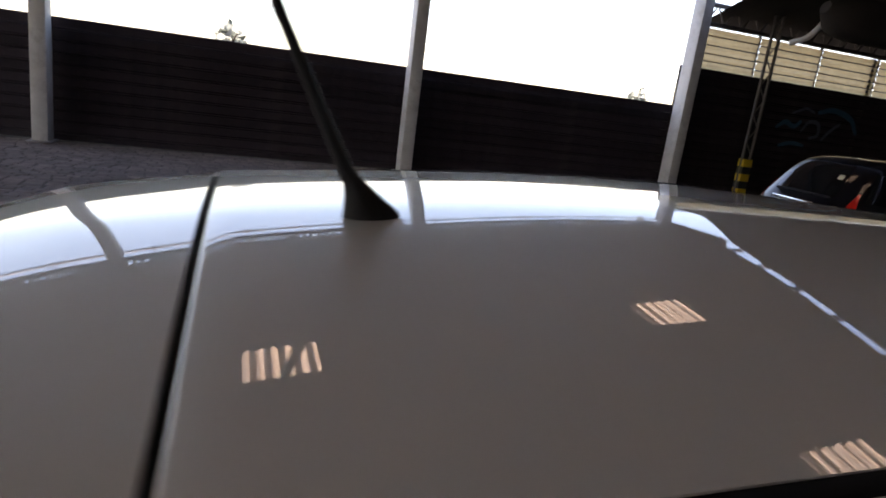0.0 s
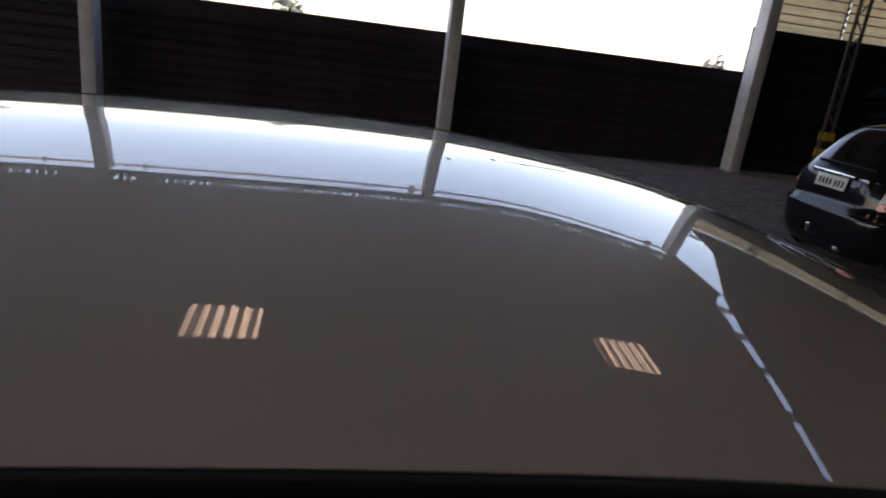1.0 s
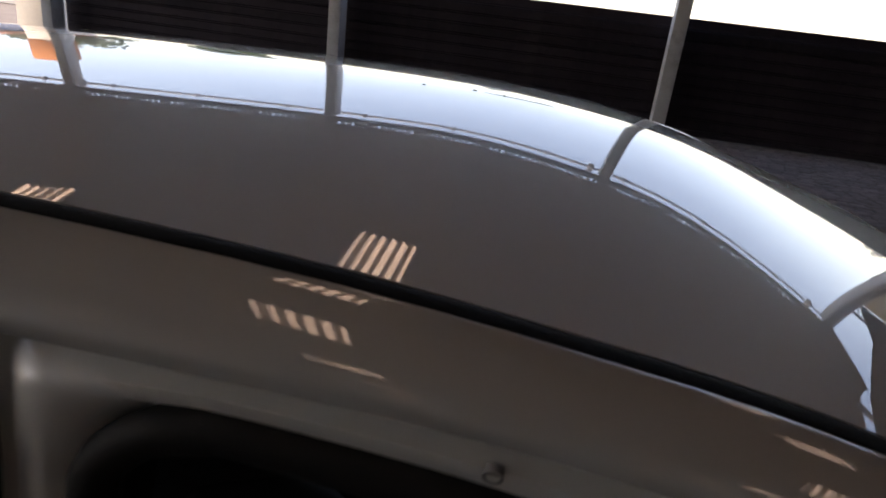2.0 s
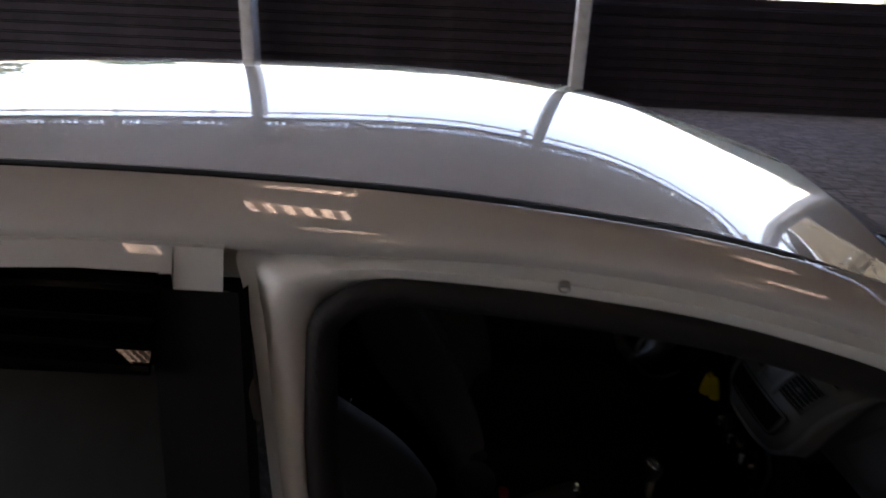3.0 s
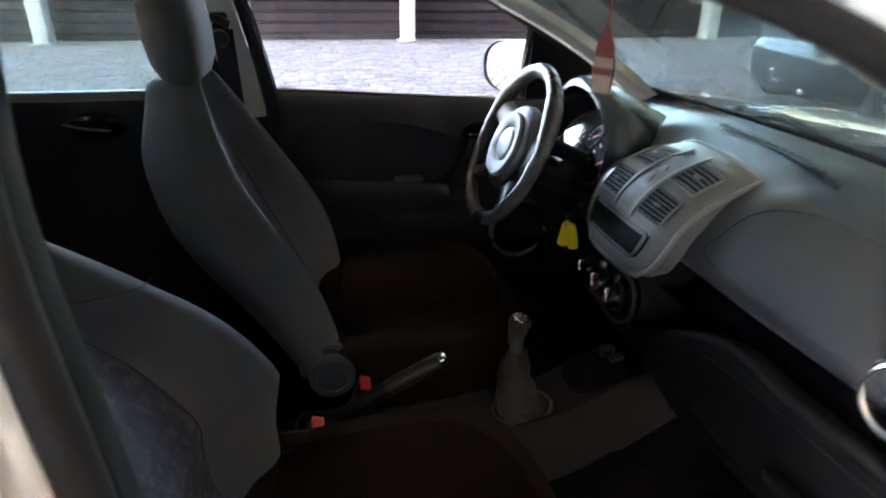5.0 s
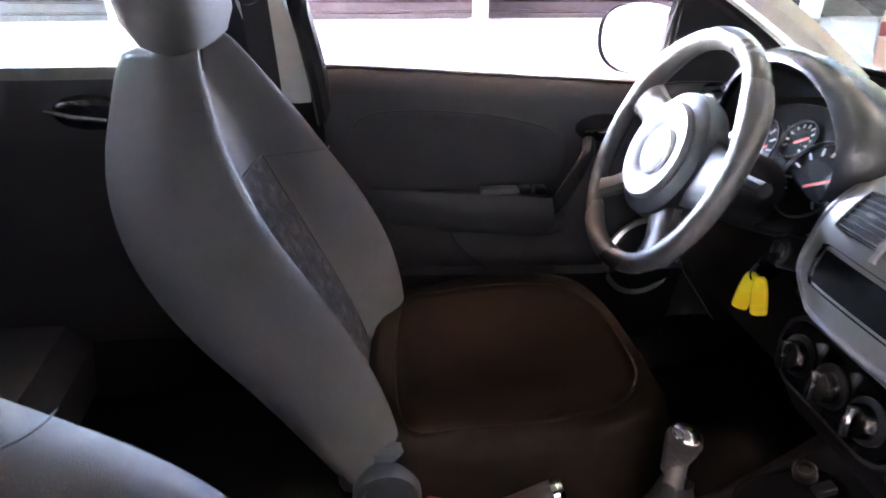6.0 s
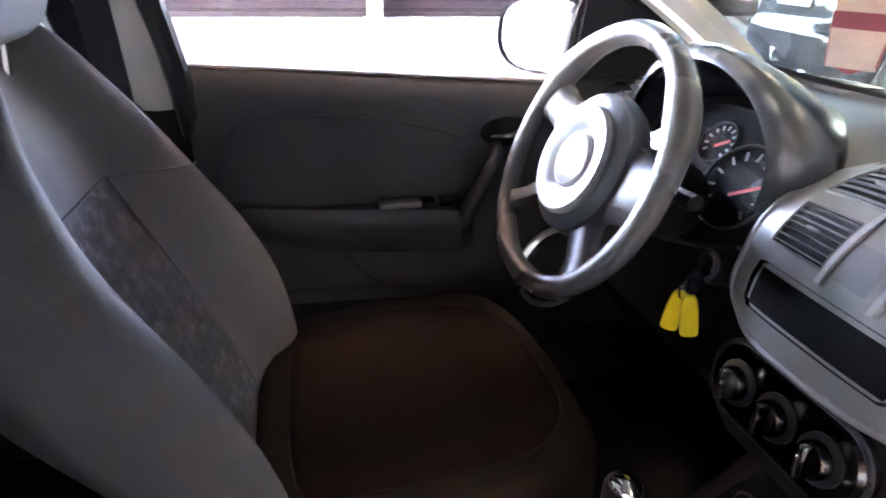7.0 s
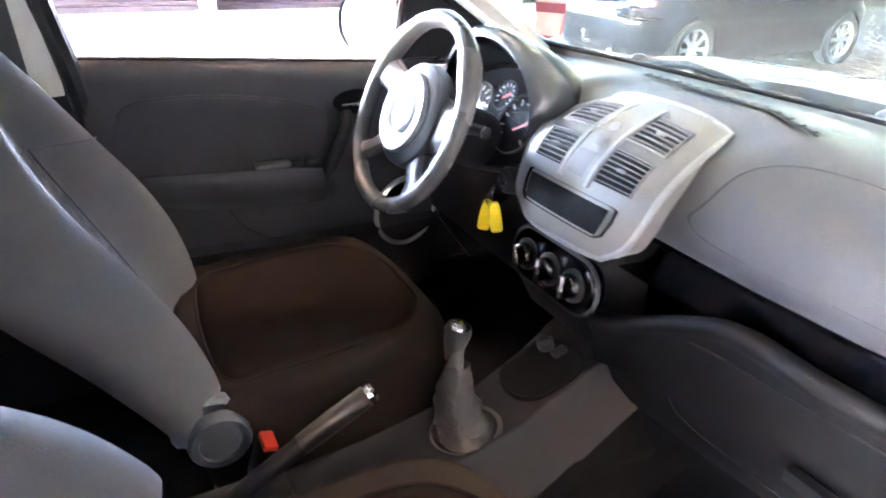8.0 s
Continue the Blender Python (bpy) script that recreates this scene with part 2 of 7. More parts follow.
DARK_SHEET = mat("dark_roof_sheet", (0.045, 0.042, 0.04), rough=0.8, vary=0.25, scale=1.2, bump=0.3, bump_scale=30, spec=0.15)
STEEL_GREY = mat("grey_steel", (0.33, 0.33, 0.34), rough=0.5, vary=0.15, scale=4, metal=0.3)
SKYLIGHT = translucent("translucent_sheet", (0.62, 0.48, 0.36), 0.85, ribs=0.177)
BAND = translucent("yellowed_translucent_sheet", (0.50, 0.40, 0.23), 0.75)
STONE = mat("granite_paver", (0.195, 0.162, 0.145), rough=0.85, vary=0.22, scale=9, bump=0.8, bump_scale=45, per_object=0.22, per_island=0.22, spot=(0.10, 0.09, 0.086), spot_amount=0.5, spot_scale=2)
GROUND = mat("sandy_joint_ground", (0.095, 0.086, 0.079), rough=0.95, vary=0.3, scale=1.3, bump=0.9, bump_scale=35, spot=(0.08, 0.072, 0.066), spot_amount=0.6, spot_scale=0.7)
HAZARD_YELLOW = mat("hazard_yellow", (0.70, 0.45, 0.03), rough=0.5, vary=0.12)
HAZARD_BLACK = mat("hazard_black", (0.02, 0.02, 0.02), rough=0.6, vary=0.1)
BLUE_PAINT = mat("blue_spray_paint", (0.015, 0.075, 0.14), rough=0.6, vary=0.25, scale=8)
PALE_PAINT = mat("pale_blue_spray_paint", (0.05, 0.065, 0.10), rough=0.6, vary=0.3, scale=8)
BLUE_SHEET = mat("blue_grey_sheet", (0.20, 0.235, 0.30), rough=0.5, vary=0.12, metal=0.2)
CREAM = mat("cream_plaster", (0.72, 0.68, 0.60), rough=0.9, vary=0.1, scale=1)
# tone of the unseen south wall, set by the light it bounces
WALL_GREY = mat("unseen_wall_grey", (0.50, 0.505, 0.50), rough=0.9, vary=0.15, scale=1, spot=(0.36, 0.36, 0.355), spot_amount=0.5, spot_scale=0.8)
ORANGE = mat("orange_plaster", (0.62, 0.25, 0.09), rough=0.9, vary=0.1, scale=1)
ROOFTILE = mat("dull_clay_roof", (0.25, 0.12, 0.08), rough=0.9, vary=0.2)
BARK = mat("bark", (0.10, 0.075, 0.055), rough=0.95, vary=0.3, bump=0.8, bump_scale=30)
# leaf colour bleached to imitate glare and haze behind the fence
PALE_LEAF = mat("washed_out_pale_leaf", (0.42, 0.46, 0.42), rough=0.6, vary=0.2, per_island=0.3)
LEAF = mat("leaf", (0.065, 0.10, 0.04), rough=0.6, vary=0.3, per_island=0.4)


def woven_squares(m, size=0.021, pale=(0.10, 0.10, 0.108), dark=(0.050, 0.050, 0.055)):
    """A woven motif of small squares, drawn over the front of a seat."""
    nt = m.node_tree
    N, L = nt.nodes, nt.links
    p = N["Principled BSDF"]
    tc, sp, cb, br = (N.new("ShaderNode" + k) for k in ("TexCoord", "SeparateXYZ", "CombineXYZ", "TexBrick"))
    L.new(tc.outputs["Object"], sp.inputs[0])
    L.new(sp.outputs[1], cb.inputs[0])
    L.new(sp.outputs[2], cb.inputs[1])
    L.new(cb.outputs[0], br.inputs["Vector"])
    br.offset = 0.5
    for k, v in (("Scale", 1.0), ("Brick Width", size), ("Row Height", size), ("Mortar Size", size * 0.16), ("Mortar Smooth", 0.4), ("Bias", -0.1)):
        br.inputs[k].default_value = v
    br.inputs["Color1"].default_value, br.inputs["Color2"].default_value, br.inputs["Mortar"].default_value = rgb(pale), rgb(tuple((a + b) / 2 for a, b in zip(pale, dark))), rgb(dark)
    old = p.inputs["Base Color"].links[0].from_socket
    mx = N.new("ShaderNodeMix")
    mx.data_type = "RGBA"
    mx.inputs["Factor"].default_value = 0.22
    L.new(old, mx.inputs["A"])
    L.new(br.outputs["Color"], mx.inputs["B"])
    L.new(mx.outputs["Result"], p.inputs["Base Color"])


woven_squares(SEAT_PATTERN)


# ---------------------------------------------------------------- mesh tools
def bm_new():
    return bmesh.new()


def part(name, bm, material, parent=None, label="", smooth=True, angle=38, m=None):
    """Links a bmesh as one mesh object, under a thing or part if one is given."""
    if m is not None:
        bmesh.ops.transform(bm, matrix=m, verts=bm.verts)
    bmesh.ops.recalc_face_normals(bm, faces=bm.faces)
    me = bpy.data.meshes.new(name)
    bm.to_mesh(me)
    bm.free()
    me.materials.append(material)
    if smooth:
        me.shade_smooth()
        me.set_sharp_from_angle(angle=radians(angle))
    ob = new(name, me)
    if parent:
        ob.parent = parent
    if label:
        tagged(ob, label=label)
    return ob


def thing(name, label, category, group="", kind="", at=(0, 0, 0)):
    ob = new(name)
    ob.empty_display_size = 0.1
    ob.location = at
    return tagged(ob, label, category, group, kind)


def box(bm, c, s, bev=0.0, rot=(0, 0, 0), seg=2):
    """A box of size s about c, with its edges rounded by bev."""
    r = bmesh.ops.create_cube(bm, size=1.0)
    vs = r["verts"]
    bmesh.ops.scale(bm, vec=s, verts=vs)
    if bev:
        es = list({e for v in vs for e in v.link_edges})
        out = bmesh.ops.bevel(bm, geom=es, offset=min(bev, min(s) * 0.49), segments=seg, affect="EDGES", profile=0.5)
        vs = list({v for f in out["faces"] for v in f.verts} | {v for v in vs if v.is_valid})
        seen, stack = set(vs), list(vs)
        while stack:
            for e in stack.pop().link_edges:
                for v in e.verts:
                    if v not in seen:
                        seen.add(v)
                        stack.append(v)
        vs = list(seen)
    bmesh.ops.transform(bm, matrix=pose(*c, *rot), verts=vs)
    return vs


def loft(bm, rows, close=False, wrap=False):
    """Quads over rows of points; close joins the ends of each row, wrap the last row to the first."""
    grid = [[bm.verts.new(p) for p in row] for row in rows]
    pairs = list(zip(grid, grid[1:])) + ([(grid[-1], grid[0])] if wrap else [])
    for a, b in pairs:
        n = len(a)
        for i in range(n if close else n - 1):
            j = (i + 1) % n
            q = [a[i], a[j], b[j], b[i]]
            if len({v.co.to_tuple(6) for v in q}) > 2:
                try:
                    bm.faces.new(q)
                except ValueError:
                    pass
    return grid


def cap(bm, ring):
    try:
        bm.faces.new(ring)
    except ValueError:
        pass


def smooth_path(pts, n=6, closed=False):
    """A Catmull-Rom path through the points."""
    P = [Vector(p) for p in pts]
    out = []
    m = len(P)
    for i in range(m if closed else m - 1):
        if closed:
            a, b, c, d = P[i - 1], P[i], P[(i + 1) % m], P[(i + 2) % m]
        else:
            b, c = P[i], P[i + 1]
            a = P[i - 1] if i else b * 2 - c
            d = P[i + 2] if i + 2 < m else c * 2 - b
        for k in range(n):
            t = k / n
            out.append(0.5 * ((2 * b) + (c - a) * t + (2 * a - 5 * b + 4 * c - d) * t * t + (3 * b - a - 3 * c + d) * t ** 3))
    if not closed:
        out.append(P[-1])
    return out


def tube(bm, pts, r, seg=10, closed=False, flat=1.0, up=(0, 0, 1), caps=True):
    """A round or flattened bar along a path; r is one radius or one for each point."""
    P = [Vector(p) for p in pts]
    n = len(P)
    rings = []
    for i, p in enumerate(P):
        a = P[i - 1] if (i or closed) else p
        b = P[(i + 1) % n] if (i + 1 < n or closed) else p
        d = (b - a).normalized()
        u = Vector(up)
        if abs(d.dot(u)) > 0.97:
            u = Vector((1, 0, 0))
        s = d.cross(u).normalized()
        w = s.cross(d).normalized()
        rr = r[i] if isinstance(r, (list, tuple)) else r
        rings.append([p + s * (math.cos(k * math.tau / seg) * rr) + w * (math.sin(k * math.tau / seg) * rr * flat) for k in range(seg)])
    g = loft(bm, rings, close=True, wrap=closed)
    if caps and not closed:
        cap(bm, g[0])
        cap(bm, g[-1][::-1])
    return g


def lathe(bm, profile, m=Matrix(), seg=28, ends=True):
    """A turned body: (radius, height) pairs about the z axis of m."""
    rows = [[m @ Vector((r * math.cos(k * math.tau / seg), r * math.sin(k * math.tau / seg), h)) for k in range(seg)] for r, h in profile]
    g = loft(bm, rows, close=True)
    if ends:
        cap(bm, g[0])
        cap(bm, g[-1][::-1])


def prism(bm, outline, depth, m=Matrix(), bev=0.0):
    """A plate of the outline in the xy plane of m, from z = 0 to depth, with its upper rim rounded."""
    levels = [(0.0, 0.0), (0.0, depth - bev), (bev * 0.7, depth - bev * 0.3), (bev, depth)] if bev else [(0, 0), (0, depth)]
    cx = sum(p[0] for p in outline) / len(outline)
    cy = sum(p[1] for p in outline) / len(outline)
    rows = []
    for inset, h in levels:
        row = []
        for x, y in outline:
            d = math.hypot(x - cx, y - cy) or 1
            k = max(0.0, 1 - inset / d)
            row.append(m @ Vector((cx + (x - cx) * k, cy + (y - cy) * k, h)))
        rows.append(row)
    g = loft(bm, rows, close=True)
    cap(bm, g[0][::-1])
    cap(bm, g[-1])


def round_rect(w, h, r, n=5):
    out = []
    for cx, cy, a0 in ((w / 2 - r, h / 2 - r, 0), (-w / 2 + r, h / 2 - r, 90), (-w / 2 + r, -h / 2 + r, 180), (w / 2 - r, -h / 2 + r, 270)):
        for k in range(n + 1):
            a = radians(a0 + 90 * k / n)
            out.append((cx + r * math.cos(a), cy + r * math.sin(a)))
    return out


def thicken(bm, d):
    bmesh.ops.recalc_face_normals(bm, faces=bm.faces)
    bmesh.ops.solidify(bm, geom=bm.faces[:], thickness=d)


def lerp(a, b, t):
    return a + (b - a) * t


def table(xs, ys):
    """A smooth curve through tabled values."""
    def f(x):
        if x <= xs[0]:
            return ys[0] + (x - xs[0]) * (ys[1] - ys[0]) / (xs[1] - xs[0])
        if x >= xs[-1]:
            return ys[-1] + (x - xs[-1]) * (ys[-1] - ys[-2]) / (xs[-1] - xs[-2])
        i = max(k for k in range(len(xs) - 1) if xs[k] <= x)
        h = xs[i + 1] - xs[i]
        t = (x - xs[i]) / h
        d = [(ys[k + 1] - ys[k - 1]) / (xs[k + 1] - xs[k - 1]) if 0 < k < len(xs) - 1 else
             ((ys[1] - ys[0]) / (xs[1] - xs[0]) if k == 0 else (ys[-1] - ys[-2]) / (xs[-1] - xs[-2])) for k in (i, i + 1)]
        return ((2 * t ** 3 - 3 * t * t + 1) * ys[i] + (t ** 3 - 2 * t * t + t) * h * d[0] + (-2 * t ** 3 + 3 * t * t) * ys[i + 1] + (t ** 3 - t * t) * h * d[1])
    return f


# ---------------------------------------------------------------- the yard and its shed
COL_X = [-16.82, -10.64, -4.46, 1.72, 7.90]
COL_Y, WALL_Y = 11.22, 11.62
EAVE_Z, RISE = 5.6, 0.03
SHED_X0, SHED_Y0 = -21.0, -20.9
RIB = 0.155


def roof_z(y):
    return EAVE_Z + (11.5 - y) * RISE


def roof_end(y):
    """x where the shed's sheets stop; the edge runs at a slant to the eave."""
    return 8.7 - 0.29 * (11.1 - max(2.0, y))


def build_ground():
    bm = bm_new()
    xs = [-1500, -200, -40, -15, 0, 15, 40, 200, 1500]
    loft(bm, [[(x, y, -0.016) for x in xs] for y in xs])
    tagged(part("ground", bm, GROUND), "dusty grey ground with sand in the joints", "ground", kind="structure")


def build_columns():
    for x in COL_X:
        col = thing("column", "white-painted square steel shed column with scuffed base", "column", "columns along the shed eave", "structure", (x, COL_Y, 0))
        bm = bm_new()
        box(bm, (0, 0, EAVE_Z / 2 - 0.2), (0.235, 0.36, EAVE_Z - 0.4), 0.012)
        part("shaft", bm, COLUMN, col)
        bm = bm_new()
        box(bm, (0, 0, 0.012), (0.36, 0.46, 0.024), 0.004)
        part("base_plate", bm, STEEL_GREY, col)
        bm = bm_new()
        prism(bm, [(-0.14, 0), (0.14, 0), (0.14, 0.5), (-0.14, 0.12)], 0.02, pose(0, -0.18, EAVE_Z - 0.98, 90, 0, 90))
        part("bracket", bm, COLUMN, col)


def build_fence():
    """Dark horizontal boards between posts; the bays beyond the shed's end are taller, with a translucent band on top."""
    wall = thing("wall_north", "dark-stained fence of horizontal boards on a low kerb", "fence", kind="structure", at=(0, WALL_Y, 0))
    bm = bm_new()
    box(bm, (7.2, 0.0, 0.05), (35.6, 0.16, 0.10), 0.015)
    part("kerb", bm, BOARD, wall, "dark stained kerb board")
    bays = [(a, b, 2.02) for a, b in zip(COL_X[1:-1], COL_X[2:])] + [(7.90 + 5.7 * k, 7.90 + 5.7 * (k + 1), 2.9) for k in range(3)]
    made = {}
    for a, b, top in bays:
        n = round((top - 0.10) / 0.192)
        h = (top - 0.10) / n
        key = round(b - a, 3), n
        if key not in made:
            bm = bm_new()
            L = b - a - 0.012
            loft(bm, [[(-L / 2, y, z), (L / 2, y, z)] for y, z in ((-0.004, 0.012), (-0.032, 0.008), (-0.040, 0.018), (-0.040, 0.024), (-0.019, 0.046), (-0.013, h - 0.012), (-0.006, h - 0.006), (0.012, h), (0.012, 0.012), (-0.004, 0.012))])
            made[key] = part("board", bm, BOARD, wall, angle=20)
            first = made[key]
            first.location = ((a + b) / 2, 0, 0.10)
            start = 1
        else:
            start = 0
        for k in range(start, n):
            o = new("board", made[key].data)
            o.parent = wall
            o.location = ((a + b) / 2, 0.004 * math.sin(k * 2.3 + a), 0.10 + k * h)
    for x in [c for c in COL_X[1:]] + [13.6, 19.3, 25.0]:
        bm = bm_new()
        box(bm, (x, 0.08, 1.0 if x < 8 else 1.9), (0.10, 0.12, 2.0 if x < 8 else 3.8), 0.01)
        part("post", bm, STEEL_DARK, wall)
    bm = bm_new()
    box(bm, (7.2, 0.12, 0.98), (35.6, 0.03, 1.9))
    part("backing", bm, BLACK_TRIM, wall)
    bm = bm_new()
    box(bm, (16.5, 0.12, 2.4), (17.0, 0.03, 0.98))
    part("backing", bm, BLACK_TRIM, wall)
    # yellowed sheets above the taller bays
    for k in range(9):
        a = 8.05 + k * 1.9
        bm = bm_new()
        n = 28
        loft(bm, [[(a + 0.03 + j * (1.84 / 6), 0.02 + 0.012 * math.cos(i * math.pi / 2), 2.875 + 0.90 * i / n) for j in range(7)] for i in range(n + 1)])
        part("sheet", bm, BAND, wall, "yellowed translucent corrugated sheet", angle=80)
        for z in (3.06, 3.24, 3.42, 3.60):
            bm = bm_new()
            box(bm, (a + 0.95, -0.004, z + 0.012 * math.sin(k * 3 + z * 9)), (1.86, 0.02, 0.026), 0.004)
            part("rail", bm, STEEL_DARK, wall)
        bm = bm_new()
        box(bm, (a, 0.05, 3.34), (0.06, 0.05, 0.94), 0.006)
        part("post", bm, STEEL_DARK, wall)
    return wall


def graffiti():
    """Spray-painted strokes on the taller boards."""
    art = thing("wall_painting", "blue and pale spray-painted strokes on the dark boards", "wall painting", at=(10.95, WALL_Y - 0.045, 0.12))
    strokes = [(BLUE_PAINT, [(0.0, 0, 1.72), (0.25, 0, 1.88), (0.55, 0, 1.80), (0.75, 0, 1.95)], 0.06), (BLUE_PAINT, [(0.2, 0, 1.30), (0.6, 0, 1.40), (1.0, 0, 1.36)], 0.05),
               (PALE_PAINT, [(0.8, 0, 1.70), (1.0, 0, 1.95), (1.3, 0, 1.92), (1.35, 0, 1.66), (1.1, 0, 1.56)], 0.05), (PALE_PAINT, [(1.5, 0, 1.55), (1.75, 0, 1.82), (2.0, 0, 2.0)], 0.045),
               (BLUE_PAINT, [(1.2, 0, 2.2), (1.7, 0, 2.3), (2.3, 0, 2.15), (2.6, 0, 1.8)], 0.07), (PALE_PAINT, [(0.4, 0, 2.1), (0.8, 0, 2.25), (1.1, 0, 2.18)], 0.035)]
    for m, pts, w in strokes:
        bm = bm_new()
        path = smooth_path(pts, 6)
        rows = []
        for i, p in enumerate(path):
            q = path[min(i + 1, len(path) - 1)] - path[max(i - 1, 0)]
            nrm = Vector((-q.z, 0, q.x)).normalized() * w * (0.55 + 0.45 * math.sin(math.pi * (i + 1) / (len(path) + 1)))
            rows.append([p + nrm, p - nrm])
        loft(bm, rows)
        thicken(bm, 0.003)
        part("stroke", bm, m, art)


SKYLIGHTS = [(x, y) for x in (-18.42, -12.77, -7.12, -1.45, 4.23) for y in (5.86, 2.39, -1.16, -4.71, -8.26, -11.81)]
SKY_W, SKY_L = 6 * RIB, 0.95


def corrugated(bm, x0, ribs, y0, y1, lift=0.0):
    xs = [x0 + RIB * k / 6 for k in range(ribs * 6 + 1)]
    loft(bm, [[(min(x, roof_end(y)), y, roof_z(y) + lift + 0.026 * math.cos(math.tau * (min(x, roof_end(y)) - x0) / RIB)) for x in xs] for y in (y0, y1)])


def build_shed():
    bm = bm_new()
    x0 = SHED_X0
    nribs = round((8.9 - x0) / RIB)
    ys = sorted({11.5, 2.0, SHED_Y0} | {y + s * SKY_L / 2 for _, y in SKYLIGHTS for s in (-1, 1)})
    holes = []
    for x, y in SKYLIGHTS:
        k = round((x - SKY_W / 2 - x0) / RIB)
        holes.append((k, k + 6, y - SKY_L / 2, y + SKY_L / 2))
    for y0, y1 in zip(ys, ys[1:]):
        k = 0
        cuts = sorted((a, b) for a, b, h0, h1 in holes if h0 - 1e-6 <= y0 and y1 <= h1 + 1e-6)
        for a, b in cuts + [(nribs, nribs)]:
            if a > k:
                corrugated(bm, x0 + k * RIB, a - k, y0, y1)
            k = b
    bmesh.ops.remove_doubles(bm, verts=bm.verts, dist=0.0005)
    thicken(bm, 0.012)
    tagged(part("ceiling", bm, SHED_SHEET, angle=80), "old grey-brown corrugated shed roof sheets", "roof", kind="structure")
    for a, b, h0, h1 in holes:
        bm = bm_new()
        corrugated(bm, x0 + a * RIB, 6, h0 - 0.06, h1 + 0.06, 0.012)
        tagged(part("skylight", bm, SKYLIGHT, angle=80), "translucent corrugated skylight sheet in the shed roof", "skylight", "skylights of the shed roof", "structure")
    for k in range(26):
        y = 10.08 - k * 1.1833
        bm = bm_new()
        box(bm, ((SHED_X0 + 8.3) / 2, y, roof_z(y) - 0.095), (8.3 - SHED_X0, 0.07, 0.13), 0.008)
        tagged(part("purlin", bm, STEEL_DARK), "dark steel purlin under the roof sheets", "purlin", "purlins of the shed roof", "structure")
    for x in COL_X:
        bm = bm_new()
        for dz, w, h in ((-0.17, 0.16, 0.02), (-0.32, 0.012, 0.30), (-0.47, 0.16, 0.02)):
            loft(bm, [[(x + sx * w / 2, y, roof_z(y) + dz + sz * h / 2) for sx, sz in ((-1, -1), (1, -1), (1, 1), (-1, 1))] for y in (11.3, SHED_Y0 if x < 7 else 9.0)], close=True)
        tagged(part("rafter", bm, STEEL_DARK), "dark steel rafter above the columns", "rafter", "rafters of the shed roof", "structure")
    bm = bm_new()
    box(bm, ((SHED_X0 + 8.3) / 2, 11.42, EAVE_Z - 0.213), (8.3 - SHED_X0, 0.05, 0.154), 0.006)
    beam = part("eave_beam", bm, STEEL_DARK)
    tagged(beam, "weathered beam along the shed eave with added blocks that part the daylight into dots", "beam", kind="structure")
    # added blocks; their oversized gaps imitate blooming daylight under the corrugations
    bm = bm_new()
    for k in range(round((8.3 + 20.0) / RIB)):
        x = -20.0 + (k + 0.5) * RIB + 0.012 * math.sin(k * 2.7)
        wide = 0.150 if k % 9 in (5, 6) else 0.085 + 0.02 * math.sin(k * 1.3)
        loft(bm, [[(x - wide / 2, y, z), (x + wide / 2, y, z)] for y, z in ((11.40, EAVE_Z - 0.14), (11.40, EAVE_Z - 0.02), (11.44, EAVE_Z - 0.02), (11.44, EAVE_Z - 0.14))])
    part("dot_blocks", bm, STEEL_DARK, beam, smooth=False)
    # rail that runs outside the eave on brackets
    rail = thing("eave_rail", "thin dark steel gutter rail on brackets along the eave", "gutter", kind="structure", at=(0, 11.80, EAVE_Z - 0.33))
    bm = bm_new()
    tube(bm, [(SHED_X0, 0, 0), (8.3, 0, 0)], 0.036, 8)
    part("pipe", bm, STEEL_DARK, rail)
    for c in COL_X:
        for k, x in enumerate((-0.27, 0.55, 2.70, 4.90)):
            bm = bm_new()
            if k:
                box(bm, (c + x, 0, 0.0), (0.07, 0.10, 0.13), 0.015)
                tube(bm, [(c + x, 0, 0), (c + x, -0.05, 0.16), (c + x, -0.36, 0.26)], 0.012, 6)
            else:
                box(bm, (c + x, -0.02, 0.05), (0.12, 0.12, 0.36), 0.02)
                tube(bm, [(c + x, -0.02, 0.16), (c + x, -0.36, 0.22)], 0.03, 6)
            part("bracket", bm, STEEL_DARK, rail)


